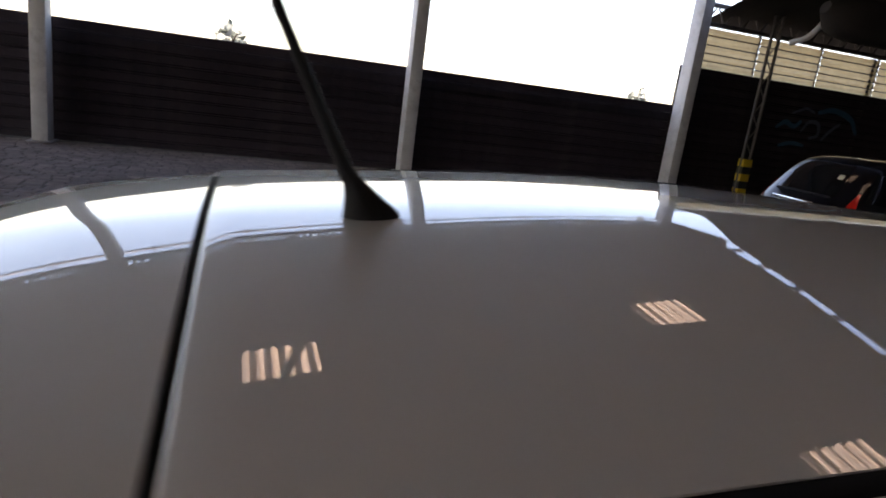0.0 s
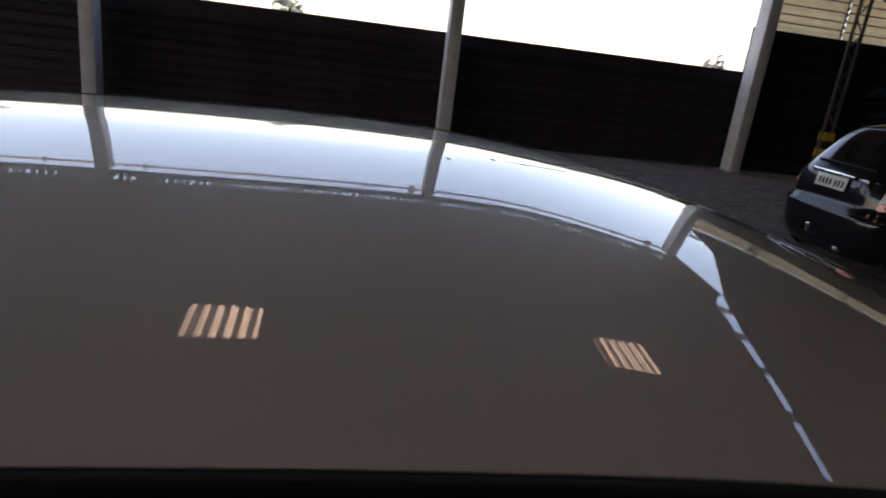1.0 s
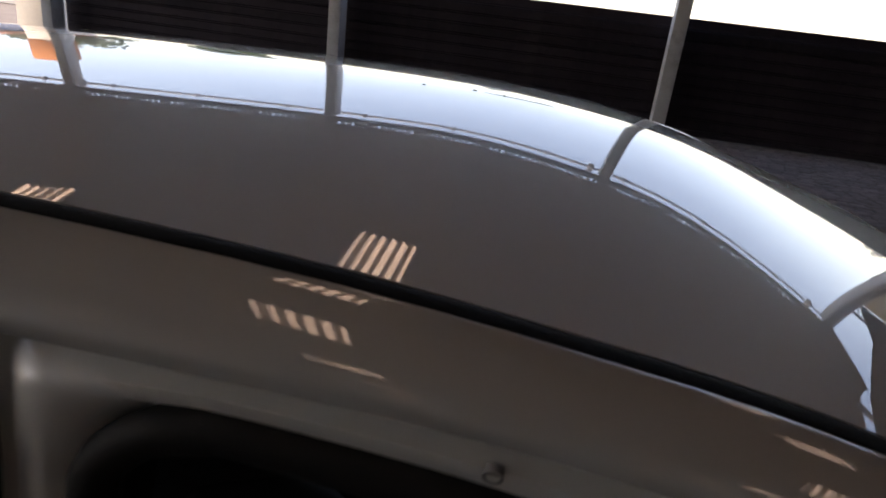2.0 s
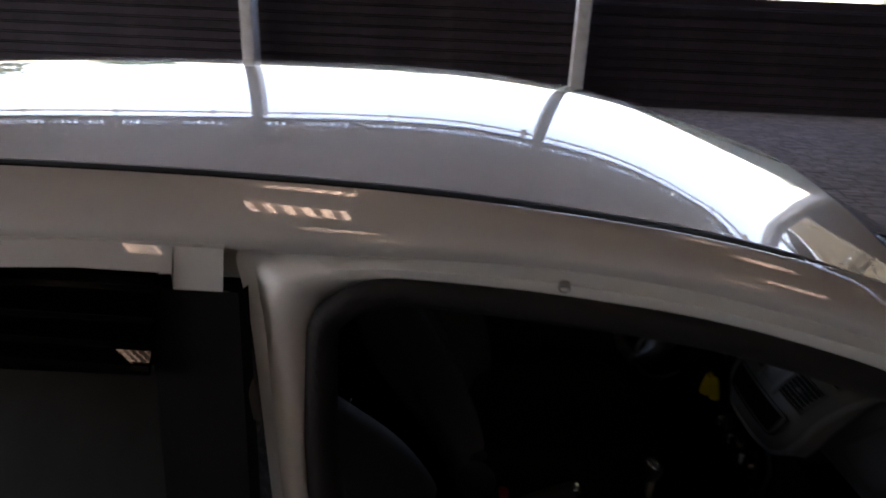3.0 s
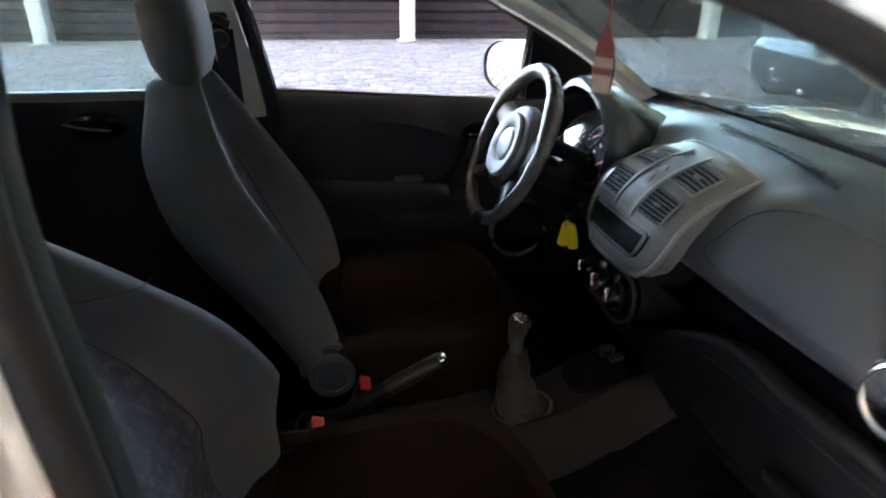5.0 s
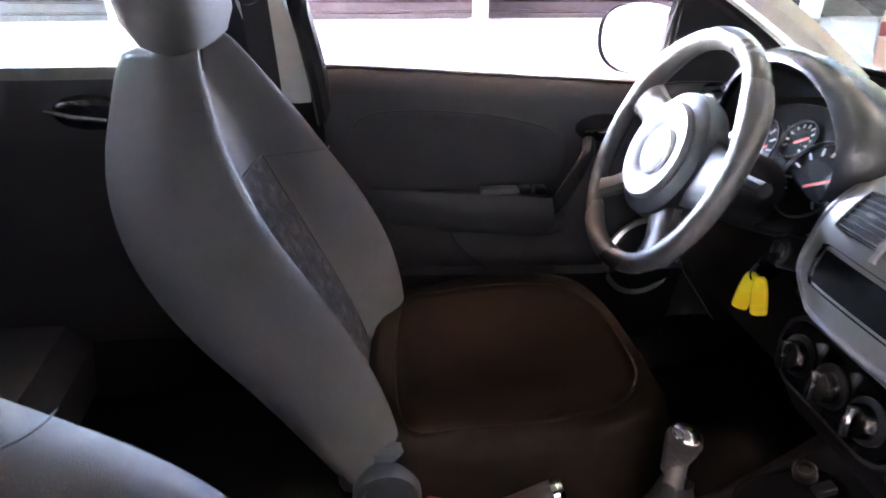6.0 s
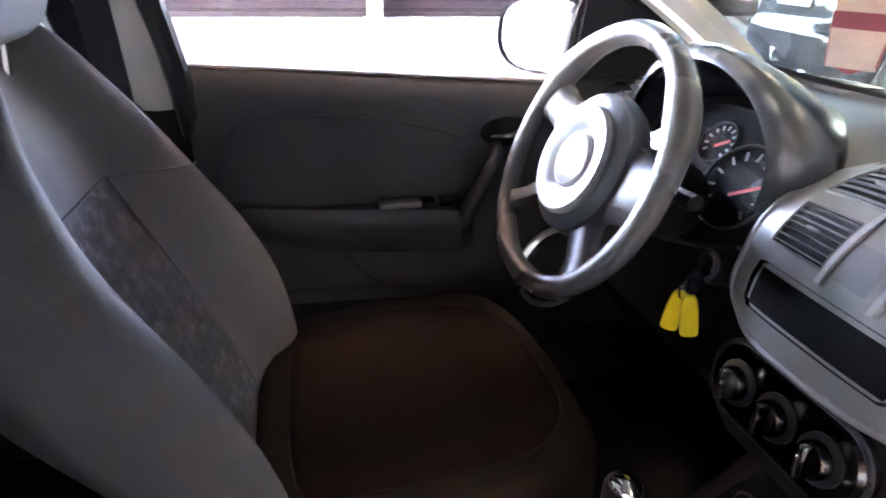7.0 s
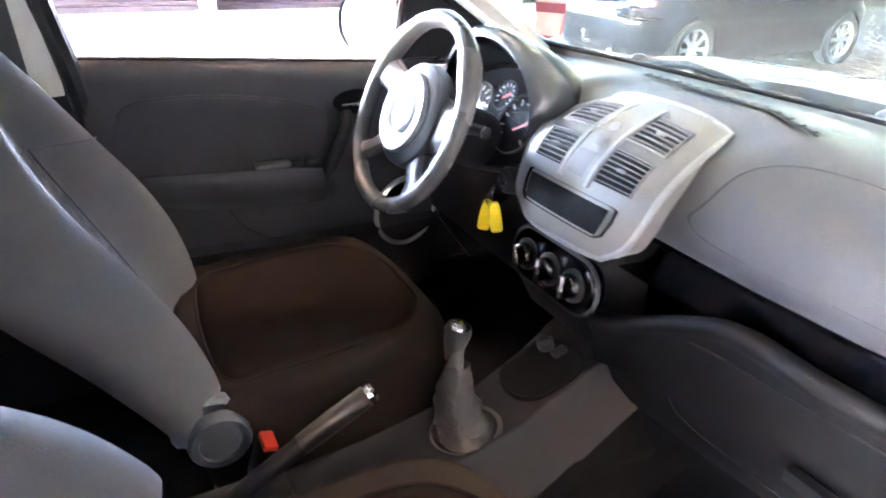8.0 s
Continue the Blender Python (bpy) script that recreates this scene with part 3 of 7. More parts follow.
def neighbour_shed():
    """The next shed past the end of the fence line: lattice post, truss, sheet roof and a round duct."""
    bm = bm_new()
    loft(bm, [[(lerp(x0, 26.75, k / 73), y, z + 0.03 * math.cos(k * math.pi)) for k in range(74)] for y, z, x0 in ((11.95, 3.88, 8.5), (10.6, 4.34, 8.5), (9.2, 5.34, 8.24), (7.8, roof_z(7.8) - 0.17, roof_end(7.8) + 0.06), (5.2, roof_z(5.2) - 0.11, roof_end(5.2) + 0.03), (2.0, roof_z(2.0) - 0.10, roof_end(2.0) + 0.02), (SHED_Y0, roof_z(SHED_Y0) - 0.10, roof_end(SHED_Y0) + 0.02))])
    tagged(part("neighbour_ceiling", bm, DARK_SHEET, angle=80), "dark corrugated roof of the next shed", "roof", kind="structure")
    post = thing("lattice_post", "steel lattice post with a yellow and black striped base", "lattice post", kind="structure", at=(9.80, 11.05, 0))
    for sx in (-0.11, 0.11):
        bm = bm_new()
        box(bm, (sx, 0, 2.3), (0.05, 0.06, 4.6), 0.006)
        part("chord", bm, STEEL_DARK, post)
    n = 13
    for k in range(n):
        a, b = 0.5 + k * 0.31, 0.5 + (k + 1) * 0.31
        s = 1 if k % 2 else -1
        bm = bm_new()
        tube(bm, [(-0.11 * s, 0, a), (0.11 * s, 0, b)], 0.016, 6)
        part("lacing", bm, STEEL_DARK, post)
    for k in range(6):
        bm = bm_new()
        box(bm, (0, 0, 0.09 + k * 0.17), (0.25, 0.18, 0.168), 0.006)
        part("stripe", bm, HAZARD_YELLOW if k % 2 else HAZARD_BLACK, post, "yellow painted stripe" if k % 2 else "black painted stripe")
    truss = thing("roof_truss", "dark steel truss along the top of the fence line", "truss", kind="structure", at=(0, 11.45, 0))
    for z in (3.82, 4.22):
        bm = bm_new()
        box(bm, (16.6, 0, z), (17.0, 0.09, 0.09), 0.008)
        part("chord", bm, STEEL_DARK, truss)
    for k in range(34):
        x = 8.2 + k * 0.5
        bm = bm_new()
        tube(bm, [(x, 0, 3.82), (x + 0.25, 0, 4.22), (x + 0.5, 0, 3.82)], 0.022, 6)
        part("web", bm, STEEL_DARK, truss)
    duct = thing("round_duct", "dark round sheet-metal duct under the next shed roof", "duct", at=(9.6, 9.4, 4.05))
    bm = bm_new()
    tube(bm, [(-0.35, 0, 0.1), (0, 0, 0), (0.4, 0, -0.02), (3, 0, 0), (9, 0, 0)], [0.12, 0.36, 0.42, 0.44, 0.44], 24)
    part("pipe", bm, DARK_SHEET, duct)
    bm = bm_new()
    tube(bm, smooth_path([(0.1, 0.1, 0.75), (0.1, 0.2, 0.2), (-0.02, 0.5, -0.35), (-0.1, 0.9, -0.5)], 5), 0.06, 10)
    part("down_pipe", bm, COLUMN, duct, "white-painted down pipe")
    for x in (0.6, 3.2, 5.8):
        bm = bm_new()
        box(bm, (x, 0, 0.80), (0.03, 0.012, 0.86), 0.002)
        part("strap", bm, STEEL_DARK, duct)


def leaf_cloud(bm, c, r, n, size, rnd):
    for _ in range(n):
        v = Vector((rnd.gauss(0, 1), rnd.gauss(0, 1), rnd.gauss(0, 1))).normalized() * (rnd.random() ** 0.45)
        p = Vector((c[0] + v.x * r[0], c[1] + v.y * r[1], c[2] + v.z * r[2]))
        a, b = Vector((rnd.gauss(0, 1), rnd.gauss(0, 1), rnd.gauss(0, 1))).normalized(), Vector((rnd.gauss(0, 1), rnd.gauss(0, 1), rnd.gauss(0, 1)))
        b = a.cross(b).normalized()
        s = size * (0.6 + rnd.random() * 0.8)
        q = [bm.verts.new(p + a * s), bm.verts.new(p + b * s * 0.45), bm.verts.new(p - a * s), bm.verts.new(p - b * s * 0.45)]
        bm.faces.new(q)


def tree(x, y, h, spread, seed, leaves=1500, leaf=LEAF):
    rnd = random.Random(seed)
    t = thing("tree", "leafy green tree behind the fence", "tree", at=(x, y, 0))
    bm = bm_new()
    tube(bm, smooth_path([(0, 0, -0.05), (0.06, 0.03, h * 0.25), (-0.05, 0.05, h * 0.5), (0.05, 0, h * 0.8)], 4), [lerp(0.05 * h * 0.5, 0.012 * h, k / 12) for k in range(13)], 9)
    for k in range(7):
        a = k * 0.9 + rnd.random()
        z = h * (0.35 + 0.06 * k)
        tube(bm, [(0, 0, z), (math.cos(a) * spread * 0.35, math.sin(a) * spread * 0.35, z + h * 0.12), (math.cos(a) * spread * 0.75, math.sin(a) * spread * 0.75, z + h * 0.2)], [0.016 * h, 0.010 * h, 0.004 * h], 6)
    part("trunk", bm, BARK, t)
    bm = bm_new()
    for k in range(16):
        a, rr = rnd.random() * math.tau, spread * math.sqrt(rnd.random()) * 0.8
        leaf_cloud(bm, (math.cos(a) * rr, math.sin(a) * rr, h * (0.55 + 0.38 * rnd.random())), (spread * 0.34, spread * 0.34, h * 0.13), leaves // 16, 0.10 + 0.015 * h, rnd)
    part("crown", bm, leaf, t, smooth=False)


def street_side():
    """What shows through the open end of the yard, and two unseen walls added for the light."""
    shed = thing("street_building", "pale building with blue-grey sheet siding and an orange corner", "building", at=(-27.5, 21.5, 0))
    bm = bm_new()
    n = 60
    loft(bm, [[(-6.5 + 13 * k / n, 0.03 * (k % 2), z) for k in range(n + 1)] for z in (0.75, 4.2)])
    part("siding", bm, BLUE_SHEET, shed, angle=10)
    bm = bm_new()
    box(bm, (0, 2.0, 0.38), (13.0, 3.9, 0.75), 0.02)
    part("plinth", bm, CREAM, shed, "cream-painted plinth")
    bm = bm_new()
    box(bm, (0, 2.1, 2.4), (12.9, 3.6, 3.5), 0.02)
    part("core", bm, CREAM, shed)
    bm = bm_new()
    prism(bm, [(-6.9, 0), (6.9, 0), (0, 1.3)], 4.6, pose(0, 4.3, 4.2, 90, 0, 0))
    part("roof", bm, ROOFTILE, shed)
    tower = thing("gate_pier", "tall white gate pier with an orange top", "gate pier", at=(-13.4, 14.0, 0))
    bm = bm_new()
    box(bm, (0, 0, 1.9), (0.8, 0.8, 3.8), 0.02)
    part("shaft", bm, CREAM, tower)
    bm = bm_new()
    box(bm, (0, 0, 4.4), (0.82, 0.82, 1.2), 0.02)
    part("top", bm, ORANGE, tower, "orange-painted top")
    bar = thing("barrier_post", "short red and white barrier post", "barrier post", at=(-17.2, 15.5, 0))
    bm = bm_new()
    lathe(bm, [(0.07, 0), (0.07, 0.95), (0.05, 1.0)], seg=16)
    part("shaft", bm, RED, bar)
    bm = bm_new()
    lathe(bm, [(0.2, 0), (0.2, 0.05), (0.08, 0.09)], seg=16)
    part("foot", bm, RUBBER, bar)
    # added out of view: closes the south and bounces light at the car
    back = thing("unseen_wall_south", "plain grey unseen wall added to close the south and bounce light", "wall", kind="structure", at=(0, -21, 0))
    bm = bm_new()
    box(bm, (-2, 0, 3.31), (60, 0.25, 6.62), 0.02)
    part("panel", bm, WALL_GREY, back)
    # added out of view, dark so that little light comes from the east
    end = thing("unseen_wall_east", "dark unseen wall added to cut light from the east", "wall", kind="structure", at=(26.9, -4.7, 0))
    bm = bm_new()
    box(bm, (0, 0, 3.25), (0.25, 32.2, 6.5), 0.02)
    part("panel", bm, DARK_SHEET, end)


build_ground()
build_columns()
build_fence()
graffiti()
build_shed()
neighbour_shed()
street_side()
tree(-1.72, 16.5, 2.62, 0.42, 3, 700, PALE_LEAF)
tree(9.9, 15.9, 2.45, 0.30, 4, 500, PALE_LEAF)
tree(-24.0, 27, 6.4, 3.2, 5, 3000)
tree(-18.5, 32, 5.6, 2.8, 6, 2600)


# ---------------------------------------------------------------- the silver hatchback
# its nose points to +x, its left side to +y
zd = table([-1.46, -1.2, -0.8, -0.44, -0.15, 0.04, 0.16, 0.30, 0.42], [1.387, 1.4094, 1.4348, 1.4443, 1.4398, 1.4239, 1.4056, 1.3684, 1.3338])
wd = table([-1.46, -0.8, 0.3, 0.42], [0.541, 0.562, 0.566, 0.566])
crown = table([-1.46, -0.9, -0.4, 0.0, 0.42], [0.0351, 0.0362, 0.0312, 0.0351, 0.0356])


def top_z(x, y):
    k = min(1.0, abs(y) / 0.562)
    return zd(x) + crown(x) * (1 - k ** 1.57)


def roof_front(y):
    return 0.40 - 0.10 * (y / 0.56) ** 2


def glass_foot(y):
    k = (y / 0.68) ** 2
    return Vector((1.03 - 0.22 * k, y, 0.985 + 0.05 * k))


W = table([-1.85, -1.6, -1.2, -0.6, 0.2, 0.9, 1.4, 1.75, 2.0], [0.66, 0.755, 0.815, 0.83, 0.835, 0.825, 0.80, 0.74, 0.60])
F = table([0.18, 0.3, 0.5, 0.75, 0.95, 1.03], [0.94, 0.975, 0.995, 1.0, 0.965, 0.93])
BELT = table([-1.5, -1.1, 0.0, 0.85], [1.03, 1.02, 1.0, 0.985])
AXLES, ARCH = (1.28, -1.14), 0.355


def side_y(x, z):
    return W(x) * F(z)


def low_z(x):
    z = 0.2
    for a in AXLES:
        if abs(x - a) < ARCH:
            z = max(z, 0.30 + math.sqrt(ARCH ** 2 - (x - a) ** 2))
    return z


def skin(x0, x1, hi, s, n=40, rows=12, thick=0.02):
    bm = bm_new()
    loft(bm, [[(x, s * side_y(x, z), z) for z in (lerp(low_z(x), hi(x), j / rows) for j in range(rows + 1))] for x in (lerp(x0, x1, i / n) for i in range(n + 1))])
    thicken(bm, thick)
    return bm


# the centre pillar runs forward towards the sill
LEAN = table([0.40, 0.75, 0.95, 1.07, 1.217, 1.36, 1.40], [0.030, 0.045, 0.056, 0.050, 0.032, 0.011, 0.006])


# the rim of the open front door's opening: outer lip and inner flange
RIM = [((-0.215, 0.775, 0.40), (-0.145, 0.72, 0.40)), ((-0.235, 0.765, 0.75), (-0.160, 0.72, 0.75)), ((-0.25, 0.735, 0.95), (-0.172, 0.705, 0.95)),
       ((-0.262, 0.700, 1.07), (-0.182, 0.69, 1.07)), ((-0.266, 0.660, 1.217), (-0.202, 0.653, 1.217)), ((-0.266, 0.632, 1.326), (-0.2075, 0.626, 1.316)),
       ((-0.267, 0.627, 1.362), (-0.204, 0.622, 1.340)), ((-0.268, 0.622, 1.393), (-0.192, 0.618, 1.353)), ((-0.240, 0.622, 1.396), (-0.172, 0.615, 1.3645)), ((-0.20, 0.622, 1.397), (-0.150, 0.613, 1.369)), ((-0.12, 0.622, 1.399), (-0.12, 0.612, 1.371)),
       ((0.0, 0.622, 1.397), (0.0, 0.612, 1.363)), ((0.144, 0.624, 1.377), (0.144, 0.612, 1.344)), ((0.30, 0.632, 1.338), (0.315, 0.612, 1.293)),
       ((0.52, 0.655, 1.232), (0.515, 0.605, 1.197)), ((0.70, 0.68, 1.13), (0.655, 0.592, 1.122)), ((0.80, 0.70, 1.06), (0.74, 0.575, 1.05)),
       ((0.86, 0.72, 0.98), (0.785, 0.565, 0.97)), ((0.88, 0.74, 0.85), (0.79, 0.565, 0.88)), ((0.87, 0.75, 0.55), (0.76, 0.59, 0.60)),
       ((0.80, 0.75, 0.36), (0.70, 0.66, 0.38)), ((0.40, 0.76, 0.33), (0.40, 0.70, 0.36)), ((0.0, 0.76, 0.33), (0.0, 0.70, 0.36))]


RIM = [((a[0] + LEAN(a[2]), a[1], a[2]), (b[0] + LEAN(b[2]) * 0.78 - 0.016 * min(1.0, max(0.0, (1.33 - b[2]) / 0.15)), b[1] + 0.010 * min(1.0, max(0.0, (1.33 - b[2]) / 0.15)), b[2])) if a[0] < -0.19 else (a, b) for a, b in RIM]


def rail_rows(s, x0=-1.45, n=46):
    """Rows across the roof rail and windscreen pillar: inner edge, crown, shoulder, outer lip."""
    inner = smooth_path([(-1.45, 0.5520, 1.384), (-1.2, 0.5660, 1.4065), (-0.8, 0.5750, 1.4325), (-0.44, 0.5780, 1.4425), (-0.15, 0.5800, 1.438), (0.04, 0.5800, 1.4225),
                         (0.16, 0.5800, 1.404), (0.30, 0.5770, 1.371), (0.42, 0.600, 1.312), (0.55, 0.628, 1.222), (0.68, 0.656, 1.132), (0.80, 0.684, 1.045), (0.90, 0.715, 0.985)], 4)
    outer = smooth_path([(-1.45, 0.595, 1.30), (-1.2, 0.610, 1.338), (-0.8, 0.620, 1.370), (-0.44, 0.622, 1.393), (-0.15, 0.623, 1.399), (0.02, 0.623, 1.396),
                         (0.15, 0.624, 1.376), (0.30, 0.632, 1.337), (0.43, 0.645, 1.276), (0.55, 0.660, 1.216), (0.68, 0.677, 1.142), (0.80, 0.70, 1.06), (0.885, 0.735, 0.975)], 4)
    rows = []
    for a, b in zip(inner, outer):
        row = [Vector((a.x, a.y - 0.006, a.z - 0.016))]
        for k, out in ((0.0, 0.0), (0.06, 0.003), (0.35, 0.006), (0.62, 0.0075), (0.86, 0.006), (0.95, 0.003), (1.0, -0.003)):
            p = a.lerp(b, k)
            row.append(Vector((p.x, p.y + out, p.z + out * 0.9)))
        row.append(Vector((b.x, b.y - 0.012, b.z - 0.004)))
        row.append(Vector((b.x, b.y - 0.026, b.z - 0.036)))
        rows.append([Vector((p.x, s * p.y, p.z)) for p in row])
    return rows


def wheel(parent, x, y, z, side, r=0.29, wide=0.185, spokes=8, name="wheel"):
    """A road wheel with a turned tyre and a spoked rim; side is the way its face looks along y."""
    m = pose(x, y, z, -90 * side, 0, 0)
    bm = bm_new()
    h = wide / 2
    lathe(bm, [(r * 0.70, -h * 0.8), (r * 0.80, -h), (r * 0.93, -h * 0.95), (r, -h * 0.62), (r, h * 0.62), (r * 0.93, h * 0.95), (r * 0.80, h), (r * 0.70, h * 0.85), (r * 0.70, -h * 0.8)], m, 40, ends=False)
    tyre = part("wheel", bm, TYRE, parent, "road wheel with black tyre")
    bm = bm_new()
    lathe(bm, [(r * 0.72, h * 0.3), (r * 0.72, h * 0.86), (r * 0.68, h * 0.88), (r * 0.65, h * 0.55), (r * 0.62, h * 0.3)], m, 40, ends=False)
    lathe(bm, [(0.0, h * 0.72), (r * 0.15, h * 0.70), (r * 0.2, h * 0.55), (r * 0.2, h * 0.3)], m, 20)
    for k in range(spokes):
        a = k * math.tau / spokes
        d, t = Vector((math.cos(a), math.sin(a), 0)), Vector((-math.sin(a), math.cos(a), 0))
        rows = []
        for q, w, zz in ((0.14, 0.075, 0.66), (0.36, 0.065, 0.74), (0.67, 0.105, 0.70)):
            c = d * (r * q)
            rows.append([m @ (c + t * (r * w * sx) + Vector((0, 0, h * zz + dz))) for sx, dz in ((-1, -0.02), (1, -0.02), (0.8, 0.008), (-0.8, 0.008))])
        g = loft(bm, rows, close=True)
    part("rim", bm, ALLOY, tyre, "silver spoked rim")
    bm = bm_new()
    lathe(bm, [(0.0, h * 0.1), (r * 0.66, h * 0.1), (r * 0.66, h * 0.02)], m, 28)
    part("hub_disc", bm, STEEL_DARK, tyre)


def build_car():
    car = thing("car", "silver-beige hatchback with its front passenger door open", "car")
    # roof panel
    bm = bm_new()
    ny, nx = 40, 56
    rows = []
    for j in range(-1, ny + 2):
        v = -1 + 2 * min(max(j, 0), ny) / ny
        row = []
        for i in range(-3, nx + 1):
            x = lerp(-1.437, roof_front(v * 0.56), max(0, i) / nx)
            y = v * wd(x)
            z = top_z(x, y) - (0.013, 0.0035, 0.0008, 0.0)[min(3, i + 3)]
            x -= (0.0042, 0.0040, 0.0025, 0.0)[min(3, i + 3)]
            if j in (-1, ny + 1):
                z -= 0.016
                y *= 0.998
            row.append((x, y, z))
        rows.append(row)
    loft(bm, rows)
    roof = part("roof_panel", bm, PAINT, car, "glossy silver roof panel", angle=50)
    for s in (1, -1):
        bm = bm_new()
        path = [(x, s * (wd(x) + 0.0075), zd(x) - 0.0045) for x in (lerp(-1.44, 0.31, k / 40) for k in range(41))]
        tube(bm, path, 0.0105, 8, flat=0.5)
        part("roof_moulding", bm, BLACK_FILM, roof, "black rubber strip in the roof ditch")
    bm = bm_new()
    tube(bm, [(-1.4455, v * 0.535, top_z(-1.45, v * 0.535) - 0.016) for v in (-1 + 2 * k / 24 for k in range(25))], 0.0085, 8, flat=0.5)
    part("tailgate_seal", bm, BLACK_FILM, roof, "black gap seal behind the roof")
    # specks of tar and a scratch on the roof
    for x, y, r in ((-0.180, -0.041, 0.0024), (-0.119, -0.009, 0.0032), (-0.080, -0.008, 0.0022)):
        bm = bm_new()
        lathe(bm, [(r, -0.001), (r * 0.9, 0.0006), (r * 0.4, 0.0011), (0.0, 0.0012)], pose(x, y, top_z(x, y)), 9)
        part("tar_speck", bm, BLACK_FILM, roof, "dark speck of dirt")
    bm = bm_new()
    tube(bm, [(x, -0.0085 + 0.085 * (x + 0.10), top_z(x, -0.006)) for x in (-0.106, -0.085, -0.06, -0.035, -0.016)], [0.0004, 0.0006, 0.0008, 0.0012, 0.0010], 6, flat=0.5)
    part("scratch", bm, STEEL_DARK, roof, "thin dark scratch in the paint")
    # headliner
    bm = bm_new()
    loft(bm, [[(lerp(-1.40, roof_front(v * 0.5) - 0.02, i / 20), v * 0.565, top_z(lerp(-1.40, 0.30, i / 20), v * 0.53) - 0.045 - 0.02 * abs(v) ** 4) for i in range(21)] for v in (-1 + 2 * j / 16 for j in range(17))])
    thicken(bm, 0.008)
    part("headliner", bm, LINING, car, "pale fabric headliner")
    # tailgate top with its spoiler lip
    bm = bm_new()
    rows = []
    for i in range(30):
        u = max(0, i - 1) / 28
        x = -1.450 - 0.33 * u
        row = []
        for j in range(49):
            v = -1 + 2 * j / 48
            y = v * (0.548 - 0.03 * u)
            z = top_z(-1.456, y * 0.97) - 0.002 - 0.052 * u - 0.035 * u ** 5 - 0.02 * max(0, abs(v) - 0.86) / 0.14 * (0.4 + u)
            z -= 0.010 * (i == 0)
            x_ = x + 0.0005 * (i == 0)
            row.append((x_ - 0.03 * (1 - v * v) * u, y, z))
        rows.append(row)
    loft(bm, rows)
    thicken(bm, 0.02)
    gate = part("tailgate", bm, PAINT, car, "silver tailgate with a roof spoiler")
    bm = bm_new()
    foot = [(-1.86 + 0.08 * v * v, v * 0.56, 0.93) for v in (-1 + 2 * j / 16 for j in range(17))]
    head = [(-1.70, v * 0.48, 1.285 - 0.02 * v * v) for v in (-1 + 2 * j / 16 for j in range(17))]
    loft(bm, [head, [tuple((Vector(a) + Vector(b)) / 2 + Vector((-0.02, 0, 0.01))) for a, b in zip(head, foot)], foot])
    thicken(bm, 0.004)
    part("rear_window", bm, TINT, gate, "tinted rear window")
    bm = bm_new()
    loft(bm, [[(-1.87 + 0.10 * v * v - d, v * w, z) for v in (-1 + 2 * j / 20 for j in range(21))] for z, d, w in ((0.94, 0.0, 0.60), (0.84, 0.02, 0.63), (0.66, 0.02, 0.63), (0.60, 0.0, 0.63))])
    thicken(bm, 0.02)
    part("lower_panel", bm, PAINT, gate)
    bm = bm_new()
    box(bm, (-1.893, 0, 0.74), (0.012, 0.42, 0.15), 0.004)
    part("number_plate", bm, PLATE, gate)
    bm = bm_new()
    loft(bm, [[(-1.90 + 0.16 * v ** 4 - d, v * w, z) for v in (-1 + 2 * j / 20 for j in range(21))] for z, d, w in ((0.61, 0.0, 0.70), (0.52, 0.05, 0.76), (0.34, 0.05, 0.76), (0.24, 0.0, 0.72))])
    thicken(bm, 0.02)
    part("rear_bumper", bm, PAINT, car)
    for s in (1, -1):
        bm = bm_new()
        loft(bm, [[(-1.80 + 0.10 * k, s * (0.66 + 0.055 * k), z) for k in (0, 0.4, 0.8, 1.1)] for z in (0.64, 0.8, 0.96)])
        thicken(bm, 0.03)
        part("tail_lamp", bm, RED_LAMP, car, "red tail lamp")
    # rails and pillars
    for s in (1, -1):
        bm = bm_new()
        loft(bm, rail_rows(s))
        part("side_frame", bm, PAINT, car, "silver roof rail and windscreen pillar", angle=50)
        # fender, quarter and doors
        part("front_fender", skin(0.93, 1.86, table([0.9, 1.1, 1.4, 1.7, 1.9], [0.995, 0.985, 0.935, 0.85, 0.76]), s), PAINT, car)
        part("rear_quarter", skin(-1.13, -1.82, table([-1.9, -1.5, -1.1], [0.95, 1.02, 1.02]), s), PAINT, car)
        bm = bm_new()
        loft(bm, [[Vector((-1.12, s * 0.79, 1.015)).lerp(Vector((-1.22, s * 0.615, 1.335)), k / 6), Vector((-1.62, s * 0.70, 1.01)).lerp(Vector((-1.46, s * 0.59, 1.30)), k / 6), Vector((-1.80, s * 0.60, 0.97)).lerp(Vector((-1.62, s * 0.50, 1.28)), k / 6)] for k in range(7)])
        thicken(bm, 0.02)
        part("rear_pillar", bm, PAINT, car)
        bm = bm_new()
        box(bm, (0.0, s * 0.762, 0.235), (1.9, 0.075, 0.13), 0.025)
        part("sill", bm, PAINT, car)
        for a in AXLES:
            bm = bm_new()
            tube(bm, [(a + math.cos(q) * (ARCH - 0.01), s * (side_y(a, 0.5) - 0.10), 0.30 + math.sin(q) * (ARCH - 0.01)) for q in (math.pi * k / 16 for k in range(17))], 0.10, 6, up=(0, 1, 0), flat=0.12)
            part("arch_liner", bm, BLACK_TRIM, car)
            wheel(car, a, s * 0.715, 0.29, s)
